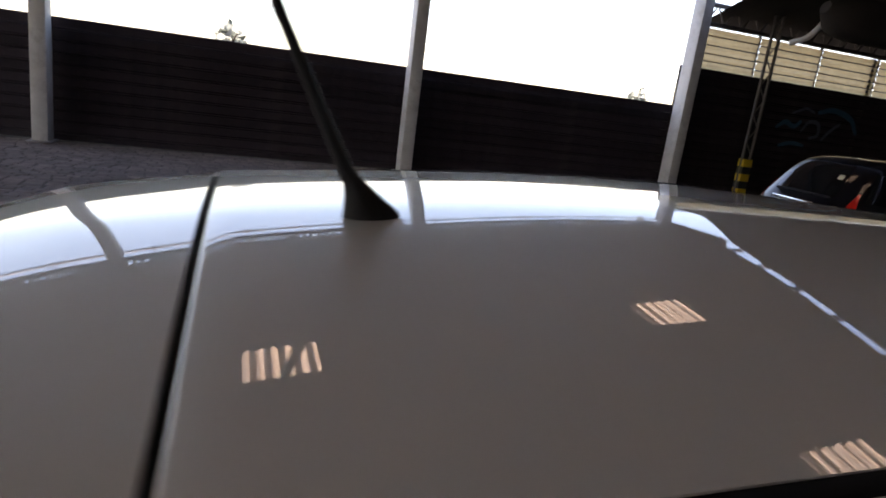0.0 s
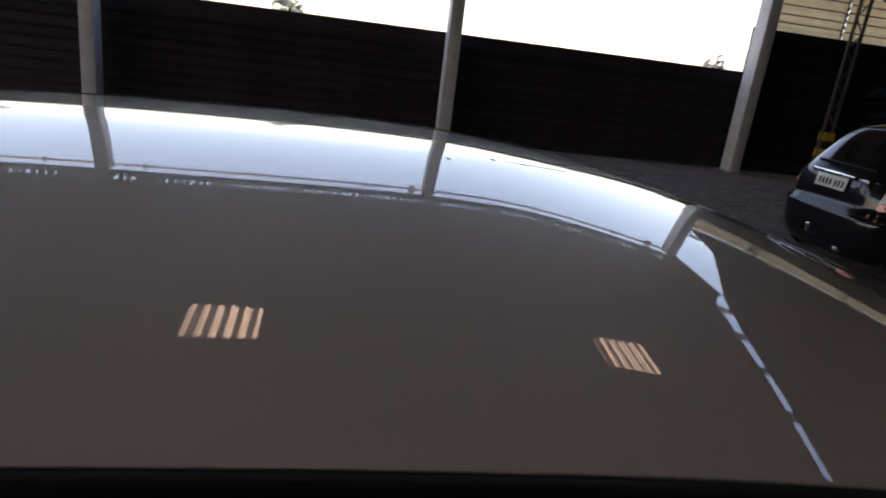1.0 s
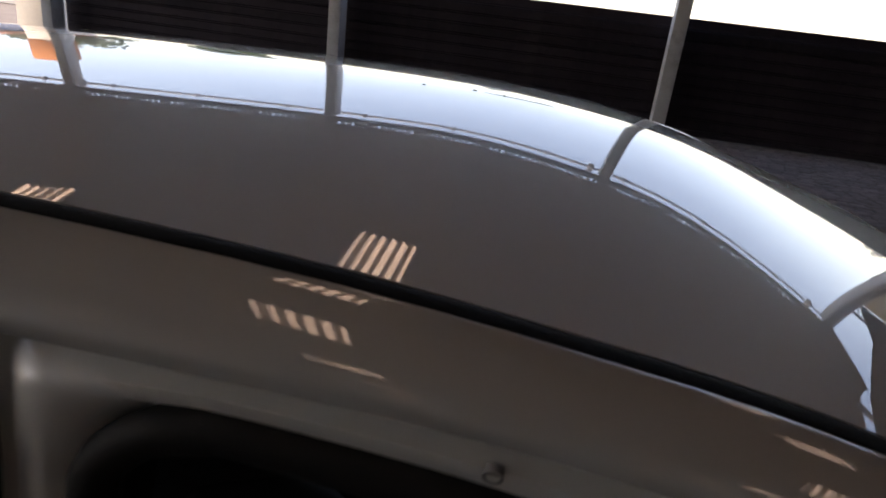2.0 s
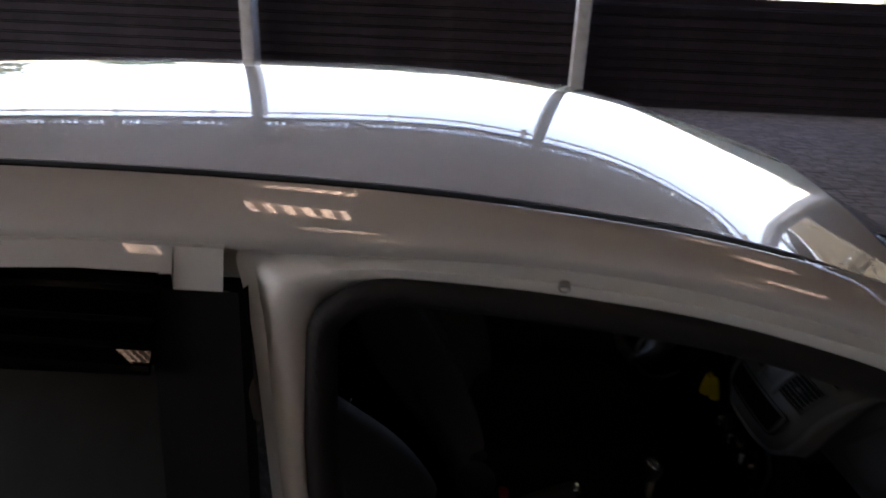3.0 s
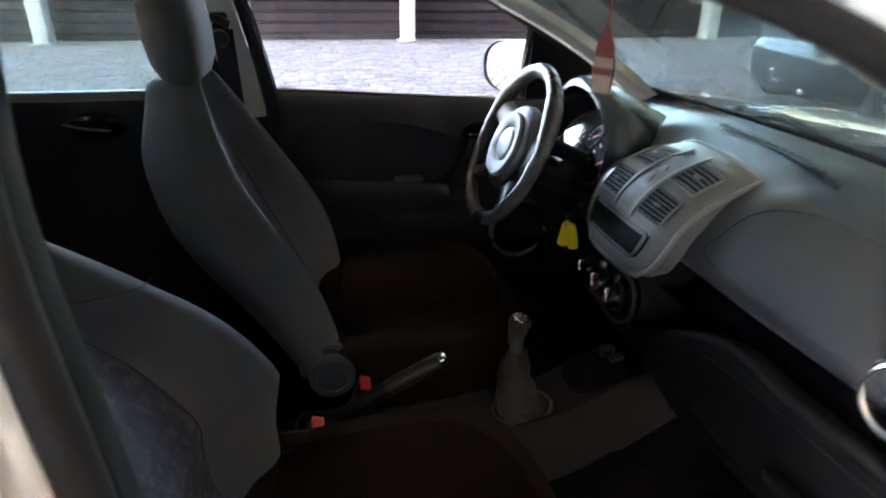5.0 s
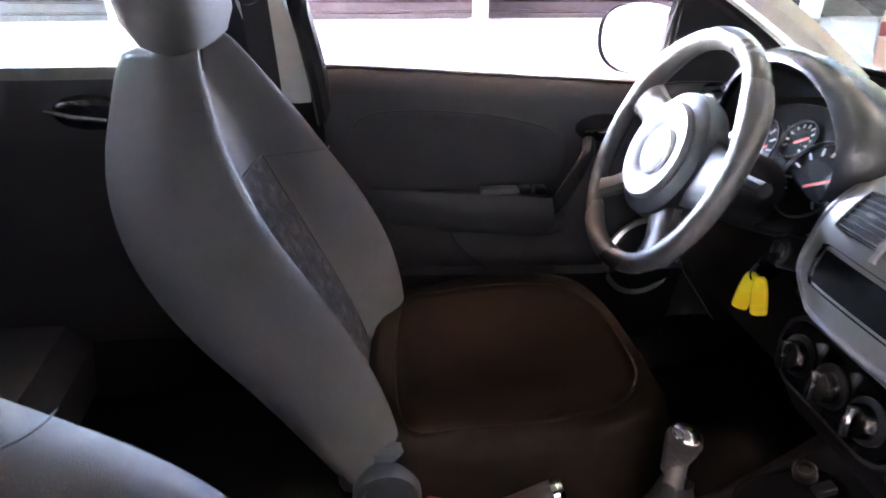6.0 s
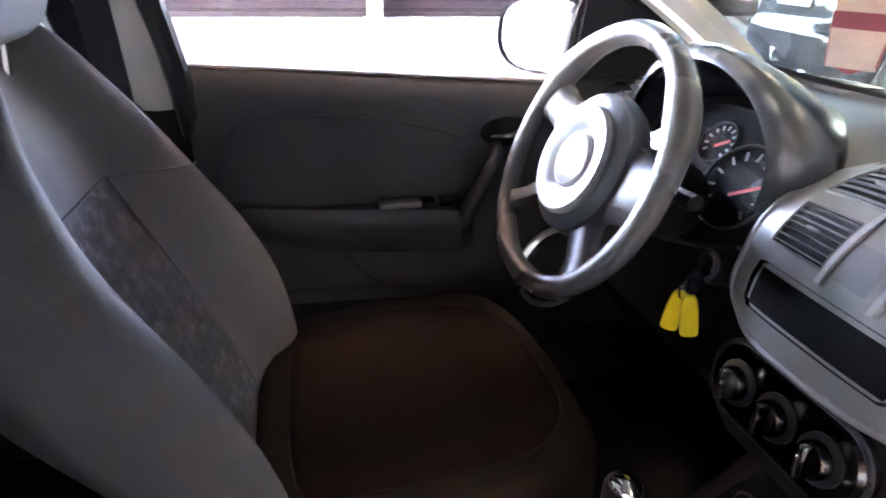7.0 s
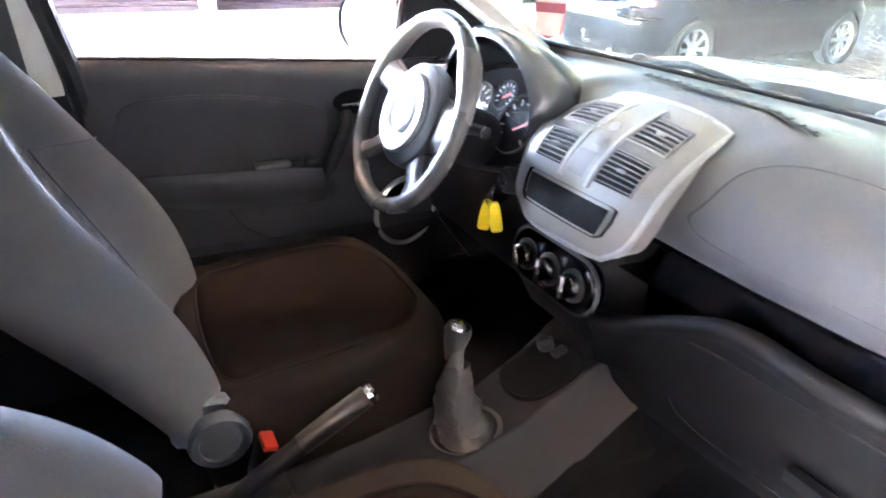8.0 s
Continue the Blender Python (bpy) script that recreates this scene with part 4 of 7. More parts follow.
    # rear doors
    for s in (1, -1):
        door = part("rear_door", skin(-0.268 if s > 0 else -0.195, -1.122, BELT, s), PAINT, car, "silver rear door with a tinted window")
        bm = bm_new()
        hi = [(x, s * (0.626 + (0.0 if x > -0.9 else 0.0)), lerp(1.345, 1.398, min(1, (x + 1.14) / 0.75))) for x in [lerp(-1.14, -0.312, k / 12) for k in range(13)] + [-0.3051, -0.3049, -0.275, -0.266]]
        lo = [(x, s * 0.634, z - (0.034 if x > -0.305 else 0.019)) for x, _, z in hi]
        loft(bm, [[(x, s * 0.615, z + 0.004) for x, _, z in hi], hi, lo, [(x, s * 0.62, z - 0.004) for x, _, z in lo]])
        for a, b, w in (((-1.14, 0.79, 1.01), (-1.14, 0.632, 1.345), 0.05),):
            loft(bm, [[(a[0] - w, s * a[1], a[2]), (a[0] + 0.02, s * a[1], a[2])], [(b[0] - w * 0.4, s * b[1], b[2]), (b[0] + 0.02, s * b[1], b[2])]])
        part("window_frame", bm, PAINT, door, "silver upper window frame", angle=25)
        bm = bm_new()
        rows = []
        for k in range(9):
            q = k / 8
            y = lerp(0.634, 0.793, q)
            z = lerp(1.366, 1.0, q)
            dx = LEAN(z) if s < 0 else 0.0
            rows.append([(-0.262 + dx, s * (y - 0.016), z), (-0.264 + dx, s * y, z), (-0.335 + 0.018 * q + dx, s * (y + 0.001), z), (-0.337 + 0.018 * q + dx, s * (y - 0.012), z)])
        loft(bm, rows)
        part("pillar_cover", bm, BLACK_FILM, door, "matt black pillar tape")
        bm = bm_new()
        loft(bm, [[(lerp(-0.335 + (LEAN(lerp(0.99, 1.372, q)) if s < 0 else 0.0), -1.13, k / 8), s * lerp(0.780, 0.618, q), lerp(0.99, 1.372, q)) for k in range(9)] for q in (0, 0.5, 1)])
        thicken(bm, 0.004)
        g = part("window_pane", bm, TINT if s < 0 else GREEN_GLASS, door, "dark tinted door glass" if s < 0 else "green tinted door glass")
        g.visible_shadow = False
        bm = bm_new()
        tube(bm, [(x + (LEAN(z) if s < 0 else 0.0), s * y, z) for x, y, z in ((-0.340, 0.634, 1.30), (-0.331, 0.70, 1.17), (-0.322, 0.775, 1.02))], 0.005, 6)
        part("glass_channel", bm, SATIN, door, "thin pale edge of the glass channel")
        bm = bm_new()
        tube(bm, [(lerp(-0.27, -1.12, k / 8), s * 0.797, BELT(lerp(-0.27, -1.12, k / 8)) + 0.002) for k in range(9)], 0.011, 8)
        part("belt_strip", bm, RUBBER, door)
        bm = bm_new()
        box(bm, (-0.95, s * 0.835, 0.87), (0.18, 0.03, 0.035), 0.012)
        part("door_handle", bm, PAINT, door)
    # smoked rain deflector on the right rear door
    bm = bm_new()
    loft(bm, [[(lerp(-0.312, -1.05, k / 12), -lerp(0.640, 0.672, q), lerp(1.372, 1.312, q) - (0.02 * k / 12)) for k in range(13)] for q in (0, 0.5, 1)])
    thicken(bm, 0.003)
    part("rain_deflector", bm, SMOKE, car, "smoked plastic rain deflector over the rear window").visible_shadow = False
    # front passenger opening: jamb, seal, striker, plug
    bm = bm_new()
    O = smooth_path([(a[0], -a[1], a[2]) for a, _ in RIM], 4, closed=True)
    I = smooth_path([(b[0], -b[1], b[2]) for _, b in RIM], 4, closed=True)
    rows = []
    for a, b in zip(O, I):
        rows.append([a + Vector((0, 0.010, -0.002)), a.lerp(b, 0.18) + Vector((0, 0.012, 0)), a.lerp(b, 0.40) + Vector((0, -0.004, 0)), a.lerp(b, 0.66) + Vector((0, -0.006, 0)), a.lerp(b, 0.86) + Vector((0, 0.004, 0)), b + Vector((0, 0.012, 0)), b + Vector((0, 0.05, 0))])
    loft(bm, rows, wrap=True)
    jamb = part("door_jamb", bm, LIT_JAMB, car, "silver-painted door jamb and centre pillar", angle=60)
    bm = bm_new()
    cen = Vector((0.3, -0.62, 0.9))
    tube(bm, [p + (cen - p).normalized() * 0.004 + Vector((0, -0.004, 0)) for p in I], 0.0125, 10, closed=True, up=(0, 1, 0))
    part("door_seal", bm, RUBBER, jamb, "thick black rubber door seal")
    bm = bm_new()
    rows = []
    for p in I:
        d = (cen - p)
        d.y = 0
        d.normalize()
        rows.append([p + d * 0.008 + Vector((0, 0.008, 0)), p + d * 0.013 + Vector((0, 0.014, 0)), p + d * 0.010 + Vector((0, 0.040, 0))])
    loft(bm, rows, wrap=True)
    part("seal_lip", bm, BLACK_TRIM, jamb)
    bm = bm_new()
    lathe(bm, [(0.0050, -0.004), (0.0046, 0.0004), (0.0036, 0.0002), (0.0032, -0.0008), (0.0, -0.0008)], pose(-0.006, -0.6226, 1.381, 108, 0, 0), 18)
    part("plug", bm, STEEL_GREY, jamb, "round screw plug")
    bm = bm_new()
    lathe(bm, [(0.014, 0), (0.013, 0.004), (0.0, 0.005)], pose(0.835, -0.65, 0.92, 90, 0, 30), 12)
    part("plug", bm, RUBBER, jamb)
    bm = bm_new()
    box(bm, (-0.248, -0.648, 1.273), (0.018, 0.014, 0.045), 0.004)
    tube(bm, smooth_path([(-0.248, -0.640, 1.300), (-0.241, -0.656, 1.290), (-0.238, -0.658, 1.267), (-0.248, -0.650, 1.253)], 4), 0.0045, 6)
    part("door_catch", bm, STEEL_DARK, jamb, "worn metal catch")
    return car


def build_glazing(car):
    n, k = 24, 14
    bm = bm_new()
    rows = []
    for j in range(n + 1):
        v = -1 + 2 * j / n
        a = Vector((roof_front(v * 0.548) + 0.004, v * 0.548, top_z(roof_front(v * 0.548), v * 0.548) - 0.006))
        b = glass_foot(v * 0.675)
        row = []
        for i in range(k + 1):
            t = i / k
            p = a.lerp(b, t)
            row.append(p + Vector((0.012, 0, 0.018)) * math.sin(math.pi * t))
        rows.append(row)
    loft(bm, rows)
    thicken(bm, 0.004)
    ws = part("windscreen", bm, WINDSCREEN, car, "slightly hazy windscreen", angle=60)

    def on_glass(v, t, out=0.004):
        a = Vector((roof_front(v * 0.548) + 0.004, v * 0.548, top_z(roof_front(v * 0.548), v * 0.548) - 0.006))
        p = a.lerp(glass_foot(v * 0.675), t) + Vector((0.012, 0, 0.018)) * math.sin(math.pi * t)
        return p + Vector((0.55, 0, 0.83)) * out
    bm = bm_new()
    loft(bm, [[on_glass(-1 + 2 * j / 24, t, -0.004) for j in range(25)] for t in (0.93, 0.965, 1.0)])
    for s in (-1, 1):
        loft(bm, [[on_glass(s * q, t / 12, -0.004) for q in (0.955, 1.0)] for t in range(13)])
    loft(bm, [[on_glass(-1 + 2 * j / 24, t, -0.004) for j in range(25)] for t in (0.0, 0.03)])
    part("frit_border", bm, GLOSS_BLACK, ws, "black glass border")
    # cowl and wipers
    bm = bm_new()
    loft(bm, [[glass_foot(v * 0.70) + Vector((dx, 0, dz)) for v in (-1 + 2 * j / 24 for j in range(25))] for dx, dz in ((-0.02, 0.0), (0.03, -0.018), (0.09, -0.012), (0.12, -0.03))])
    thicken(bm, 0.006)
    part("cowl_grille", bm, BLACK_TRIM, car, "black plastic cowl below the windscreen")
    for y0, y1 in ((0.42, -0.12), (-0.10, -0.60)):
        bm = bm_new()
        f = glass_foot(y0) + Vector((0.06, 0, 0.0))
        tip = glass_foot(lerp(y0, y1, 0.55)) + Vector((-0.012, 0, 0.020))
        tube(bm, [f, f.lerp(tip, 0.5) + Vector((0, 0, 0.02)), tip], [0.013, 0.010, 0.007], 8)
        lathe(bm, [(0.02, -0.02), (0.02, 0.012), (0.012, 0.02)], Matrix.Translation(f), 14)
        arm = part("wiper", bm, BLACK_TRIM, car, "black windscreen wiper")
        bm = bm_new()
        tube(bm, [glass_foot(lerp(y0, y1, q)) + Vector((-0.012, 0, 0.016)) for q in (0.0, 0.3, 0.6, 0.9, 1.05)], 0.007, 6)
        part("blade", bm, RUBBER, arm)
    # hood
    hz = table([0.98, 1.15, 1.35, 1.6, 1.8, 1.93], [1.015, 1.022, 1.008, 0.955, 0.88, 0.78])
    bm = bm_new()
    rows = []
    for j in range(33):
        v = -1 + 2 * j / 32
        row = []
        for i in range(25):
            y = v * 0.70
            x0, x1 = glass_foot(y).x + 0.085, 1.94 - 0.16 * v * v
            x = lerp(x0, x1, i / 24)
            y = v * min(0.70, W(x) - 0.05)
            row.append((x, y, hz(x) - 0.055 * abs(v) ** 2.4 + 0.006 * math.exp(-((abs(v) - 0.62) / 0.07) ** 2)))
        rows.append(row)
    loft(bm, rows)
    thicken(bm, 0.012)
    part("hood", bm, PAINT, car, "silver hood", angle=60)
    # nose
    bm = bm_new()
    loft(bm, [[(x0 - 0.34 * abs(v) ** 3.2, v * w, z) for v in (-1 + 2 * j / 28 for j in range(29))] for z, x0, w in ((0.76, 1.95, 0.66), (0.66, 2.0, 0.72), (0.50, 2.03, 0.76), (0.34, 2.02, 0.76), (0.22, 1.97, 0.72))])
    thicken(bm, 0.02)
    nose = part("front_bumper", bm, PAINT, car)
    bm = bm_new()
    for k in range(4):
        box(bm, (2.025, 0, 0.33 + k * 0.05), (0.03, 0.86, 0.02), 0.005)
    part("grille", bm, BLACK_TRIM, nose, "black lower grille")
    bm = bm_new()
    box(bm, (2.035, 0, 0.52), (0.012, 0.42, 0.13), 0.004)
    part("number_plate", bm, PLATE, nose)
    for s in (1, -1):
        bm = bm_new()
        loft(bm, [[(1.93 - 0.10 * q - 0.25 * q * q, s * (0.42 + 0.28 * q), z - 0.02 * q) for q in (0, 0.35, 0.7, 1.0)] for z in (0.70, 0.78, 0.86)])
        thicken(bm, 0.05)
        part("headlamp", bm, CLEAR_LAMP, car, "clear headlamp")
    # antenna
    ant = thing("roof_antenna", "black rubber whip antenna on the silver roof", "antenna", at=(-1.255, -0.05, top_z(-1.255, -0.05)))
    bm = bm_new()
    rows = []
    for x0, x1, w, z in ((-0.036, 0.038, 0.022, -0.004), (-0.035, 0.032, 0.020, 0.007), (-0.035, 0.008, 0.015, 0.026), (-0.038, -0.013, 0.011, 0.044), (-0.042, -0.025, 0.008, 0.058)):
        c, a = (x0 + x1) / 2, (x1 - x0) / 2
        rows.append([(c + a * math.cos(t), w * math.sin(t), z) for t in (math.tau * q / 18 for q in range(18))])
    g = loft(bm, rows, close=True)
    cap(bm, g[-1])
    part("base", bm, RUBBER, ant)
    bm = bm_new()
    lean = Vector((-0.43, 0.0, 0.903))
    p0 = Vector((-0.030, 0, 0.045))
    tube(bm, [p0 + lean * q for q in (0, 0.03, 0.06, 0.178, 0.200, 0.206)], [0.0105, 0.0090, 0.0082, 0.0066, 0.0070, 0.005], 12)
    part("whip", bm, RUBBER, ant)
    for o in (ant,):
        o.rotation_euler = (0, radians(-2), 0)


def open_door(car):
    """Front passenger door, swung out on its front hinges."""
    hinge = Vector((0.838, -0.715, 0))
    swing = 63
    m = Matrix.Translation(hinge) @ pose(0, 0, 0, 0, 0, swing)
    inv = Matrix.Translation(-hinge)
    bm = skin(0.885, -0.245, BELT, -1, 30)
    door = part("front_door_open", bm, PAINT, car, "silver front passenger door standing open", m=m @ inv)
    bm = bm_new()
    box(bm, (0.305, -0.70, 0.655), (0.99, 0.13, 0.65), 0.03, seg=3)
    part("inner_panel", bm, BLACK_TRIM, door, m=m @ inv)
    bm = bm_new()
    path = smooth_path([(0.825, -0.725, 0.975), (0.785, -0.715, 1.045), (0.68, -0.695, 1.125), (0.52, -0.668, 1.215), (0.30, -0.645, 1.31), (0.10, -0.637, 1.365), (-0.10, -0.635, 1.378), (-0.23, -0.642, 1.36), (-0.245, -0.68, 1.20), (-0.24, -0.77, 0.98)], 5)
    tube(bm, path, 0.020, 8, flat=1.3)
    part("window_frame", bm, PAINT, door, m=m @ inv)
    bm = bm_new()
    tube(bm, [p + Vector((0.006, 0.020, 0.016)) for p in path], 0.012, 8)
    part("frame_seal", bm, RUBBER, door, m=m @ inv)
    bm = bm_new()
    prism(bm, [(0.0, 0.0), (-0.21, 0.0), (-0.21, 0.145), (-0.10, 0.085), (-0.015, 0.03)], 0.055, pose(0.80, -0.665, 0.965, 90, 0, 0), 0.012)
    sail = part("mirror_sail", bm, BLACK_TRIM, door, "black mirror mounting triangle", m=m @ inv)
    bm = bm_new()
    rows = []
    for q, w, h in ((0.0, 0.04, 0.05), (0.02, 0.085, 0.068), (0.06, 0.10, 0.075), (0.09, 0.098, 0.074)):
        rows.append([(0.66 - q, -0.885 + w * math.cos(t), 1.045 + h * math.sin(t)) for t in (math.tau * k / 24 for k in range(24))])
    g = loft(bm, rows, close=True)
    cap(bm, g[0])
    tube(bm, [(0.72, -0.76, 1.0), (0.66, -0.83, 1.01)], 0.028, 8)
    shell = part("side_mirror", bm, BLACK_PAINT, door, "dark side mirror housing", m=m @ inv)
    bm = bm_new()
    bm.faces.new([bm.verts.new((0.592, -0.885 + 0.09 * math.cos(t), 1.045 + 0.066 * math.sin(t))) for t in (math.tau * k / 24 for k in range(24))])
    thicken(bm, 0.003)
    part("mirror_glass", bm, MIRROR, shell, m=m @ inv)


def left_door(car):
    """Driver's door, closed: outer skin, frame, mirror and the trimmed inner panel."""
    door = part("driver_door", skin(0.918, -0.255, BELT, 1, 36), PAINT, car, "closed driver's door with its window down")
    bm = bm_new()
    path = smooth_path([(0.86, 0.735, 0.98), (0.70, 0.683, 1.10), (0.52, 0.655, 1.205), (0.30, 0.628, 1.315), (0.10, 0.617, 1.362), (-0.08, 0.617, 1.376), (-0.185, 0.620, 1.368), (-0.186, 0.640, 1.27), (-0.160, 0.664, 1.13), (-0.142, 0.674, 1.03), (-0.130, 0.680, 0.93)], 5)
    tube(bm, path, 0.016, 8, flat=1.2)
    part("window_frame", bm, BLACK_TRIM, door, "black window frame")
    bm = bm_new()
    rows = []
    prof = [(0.765, 1.015), (0.735, 1.030), (0.700, 1.034), (0.680, 1.022), (0.668, 0.995), (0.662, 0.93), (0.668, 0.86), (0.672, 0.78), (0.676, 0.70), (0.690, 0.55), (0.705, 0.40)]
    for i in range(29):
        x = lerp(-0.135, 0.80, i / 28)
        drop = 0.035 * (x + 0.13) / 0.55 if x < 0.55 else 0.035 + 0.02 * (x - 0.42)
        rows.append([(x, y - 0.004 * math.sin(3 * x), z - drop * (1 if z > 0.9 else (z - 0.4) / 0.5)) for y, z in prof])
    loft(bm, rows)
    panel = part("inner_panel", bm, DOOR_PANEL, door, "dark grey plastic door card")
    bm = bm_new()
    tube(bm, [(r[2][0], r[2][1] + 0.006, r[2][2] + 0.002) for r in rows], 0.010, 8, flat=0.4)
    part("waist_strip", bm, BEZEL, panel, "pale strip along the window sill")
    bm = bm_new()
    out = smooth_path([(-0.085, 0, 0.82), (-0.075, 0, 0.935), (0.02, 0, 0.957), (0.18, 0, 0.945), (0.30, 0, 0.915), (0.335, 0, 0.885), (0.30, 0, 0.80), (0.12, 0, 0.795)], 5, closed=True)
    rows = [[(p.x, 0.668, p.z) for p in out], [(p.x, 0.656, p.z) for p in out], [(0.12 + (p.x - 0.12) * 0.93, 0.652, 0.875 + (p.z - 0.875) * 0.93) for p in out]]
    g = loft(bm, rows, close=True)
    cap(bm, g[-1])
    part("cloth_insert", bm, DOOR_CLOTH, panel, "grey cloth insert")
    bm = bm_new()
    rows = []
    for x, d, zt, zb in ((-0.09, 0.006, 0.79, 0.755), (-0.06, 0.03, 0.803, 0.742), (0.0, 0.055, 0.806, 0.73), (0.10, 0.068, 0.803, 0.716), (0.22, 0.068, 0.795, 0.705), (0.31, 0.060, 0.782, 0.70), (0.345, 0.02, 0.772, 0.70)):
        rows.append([(x, 0.672, zt - 0.006), (x, 0.672 - d * 0.4, zt - 0.014), (x, 0.672 - d * 0.70, zt - 0.012), (x, 0.672 - d * 0.80, zt), (x, 0.672 - d * 0.90, zt + 0.004), (x, 0.672 - d, zt - 0.004), (x, 0.672 - d * 1.02, zt - 0.018), (x, 0.672 - d * 0.98, zt - 0.038), (x, 0.672 - d * 0.7, zb + 0.004), (x, 0.676, zb - 0.004)])
    loft(bm, [[Vector(a).lerp(Vector(b), q) for a, b in zip(r0, r1)] for r0, r1 in zip(rows, rows[1:]) for q in (0, 0.34, 0.67)] + [[Vector(a) for a in rows[-1]]])
    arm = part("armrest", bm, DOOR_PANEL, panel, "moulded armrest", angle=70)
    bm = bm_new()
    loft(bm, [[(r[k][0], r[k][1], r[k][2] + 0.003) for k in (0, 1, 2)] for r in rows[1:-1]])
    part("armrest_tray", bm, RUBBER, arm, "dark hollow along the armrest")
    bm = bm_new()
    tube(bm, smooth_path([(0.10, 0.668, 0.712), (0.125, 0.668, 0.665), (0.17, 0.668, 0.625), (0.21, 0.664, 0.600)], 4), 0.0028, 6)
    part("panel_seam", bm, RUBBER, panel, "dark joint in the door card")
    bm = bm_new()
    tube(bm, smooth_path([(-0.085, 0, 0.82), (-0.075, 0, 0.935), (0.02, 0, 0.957), (0.18, 0, 0.945), (0.30, 0, 0.915), (0.335, 0, 0.885)], 5), 0.0025, 6)
    for v in bm.verts:
        v.co.y += 0.658
    part("insert_seam", bm, RUBBER, panel)
    bm = bm_new()
    box(bm, (0.20, 0.632, 0.803), (0.075, 0.028, 0.012), 0.004)
    part("switch_plate", bm, BEZEL, arm, "grey window switch plate")
    bm = bm_new()
    for k in range(2):
        box(bm, (0.252 + 0.03 * k, 0.632, 0.802), (0.024, 0.03, 0.014), 0.004)
    part("switch", bm, BLACK_TRIM, arm)
    bm = bm_new()
    tube(bm, smooth_path([(0.300, 0.650, 0.735), (0.314, 0.622, 0.768), (0.342, 0.612, 0.825), (0.368, 0.620, 0.872), (0.380, 0.652, 0.892)], 5), 0.0125, 10, flat=1.2)
    part("pull_handle", bm, BLACK_TRIM, panel, "black curved pull handle")
    bm = bm_new()
    lathe(bm, [(0.0, 0.0), (0.05, 0.0), (0.055, 0.006), (0.05, 0.008)], pose(0.405, 0.662, 0.918, 90, 0, 0) @ Matrix.Diagonal((1.0, 0.5, 1, 1)), 24)
    cup = part("handle_cup", bm, BLACK_FILM, panel)
    bm = bm_new()
    tube(bm, [(0.43, 0.650, 0.925), (0.40, 0.640, 0.917), (0.365, 0.642, 0.915)], [0.007, 0.009, 0.006], 8, flat=0.6)
    part("release_lever", bm, CHROME, cup, "chrome release lever")
    # pocket and its dark loudspeaker
    bm = bm_new()
    rows = []
    for x, d in ((-0.12, 0.02), (0.0, 0.045), (0.2, 0.05), (0.40, 0.05), (0.62, 0.03)):
        rows.append([(x, 0.69 - d, 0.635 - 0.03 * x), (x, 0.69 - d - 0.012, 0.62 - 0.03 * x), (x, 0.70 - d, 0.52), (x, 0.705 - d * 0.6, 0.40)])
    loft(bm, rows)
    part("door_pocket", bm, BLACK_TRIM, panel, "dark door pocket")
    sp = pose(0.525, 0.655, 0.632, 90, 0, 8)
    bm = bm_new()
    lathe(bm, [(0.080, -0.01), (0.092, 0.0), (0.092, 0.008), (0.084, 0.012), (0.080, 0.006)], sp, 36, ends=False)
    ring = part("speaker_ring", bm, SATIN, panel, "pale round speaker ring")
    bm = bm_new()
    lathe(bm, [(0.081, 0.004), (0.05, -0.006), (0.02, -0.012), (0.0, -0.006)], sp, 36)
    part("speaker_cone", bm, RUBBER, ring)
    # mirror
    bm = bm_new()
    prism(bm, [(0.06, -0.01), (-0.205, -0.01), (-0.205, 0.215), (-0.12, 0.172), (0.06, 0.04)], 0.02, pose(0.74, 0.715, 0.985, 100, 0, 0))
    part("mirror_sail", bm, BLACK_TRIM, door, "black mirror mounting triangle")
    bm = bm_new()
    tube(bm, [(0.528, 0.715, 0.985), (0.528, 0.695, 1.09), (0.528, 0.665, 1.20)], 0.011, 8)
    part("window_post", bm, DASH, door, "grey post at the front of the window")
    swing = Matrix.Translation((0.566, 0.95, 0)) @ pose(0, 0, -0.012, 0, 0, 32) @ Matrix.Translation((-0.566, -0.95, 0))
    bm = bm_new()
    rows = []
    for q, w, h in ((0.0, 0.05, 0.05), (0.02, 0.095, 0.068), (0.06, 0.106, 0.078), (0.10, 0.104, 0.077)):
        rows.append([(0.655 - q, 0.95 + w * math.copysign(abs(math.cos(t)) ** 0.8, math.cos(t)), 1.055 + h * math.copysign(abs(math.sin(t)) ** 0.8, math.sin(t))) for t in (math.tau * k / 32 for k in range(32))])
    g = loft(bm, rows, close=True)
    cap(bm, g[0])
    tube(bm, [(0.62, 0.77, 1.01), (0.60, 0.86, 1.02)], 0.03, 8)
    shell = part("side_mirror", bm, BLACK_TRIM, door, "black side mirror housing", m=swing)
    bm = bm_new()
    bm.faces.new([bm.verts.new((0.566, 0.95 + 0.101 * math.copysign(abs(math.cos(t)) ** 0.8, math.cos(t)), 1.055 + 0.074 * math.copysign(abs(math.sin(t)) ** 0.8, math.sin(t)))) for t in (math.tau * k / 32 for k in range(32))])
    thicken(bm, 0.003)
    part("mirror_glass", bm, MIRROR, shell, m=swing)
    # rear door card
    bm = bm_new()
    loft(bm, [[(x, y, z) for y, z in ((0.765, 1.02), (0.735, 1.036), (0.700, 1.038), (0.676, 1.02), (0.664, 0.97), (0.668, 0.85), (0.672, 0.70), (0.70, 0.42))] for x in (lerp(-0.225, -1.08, i / 16) for i in range(17))])
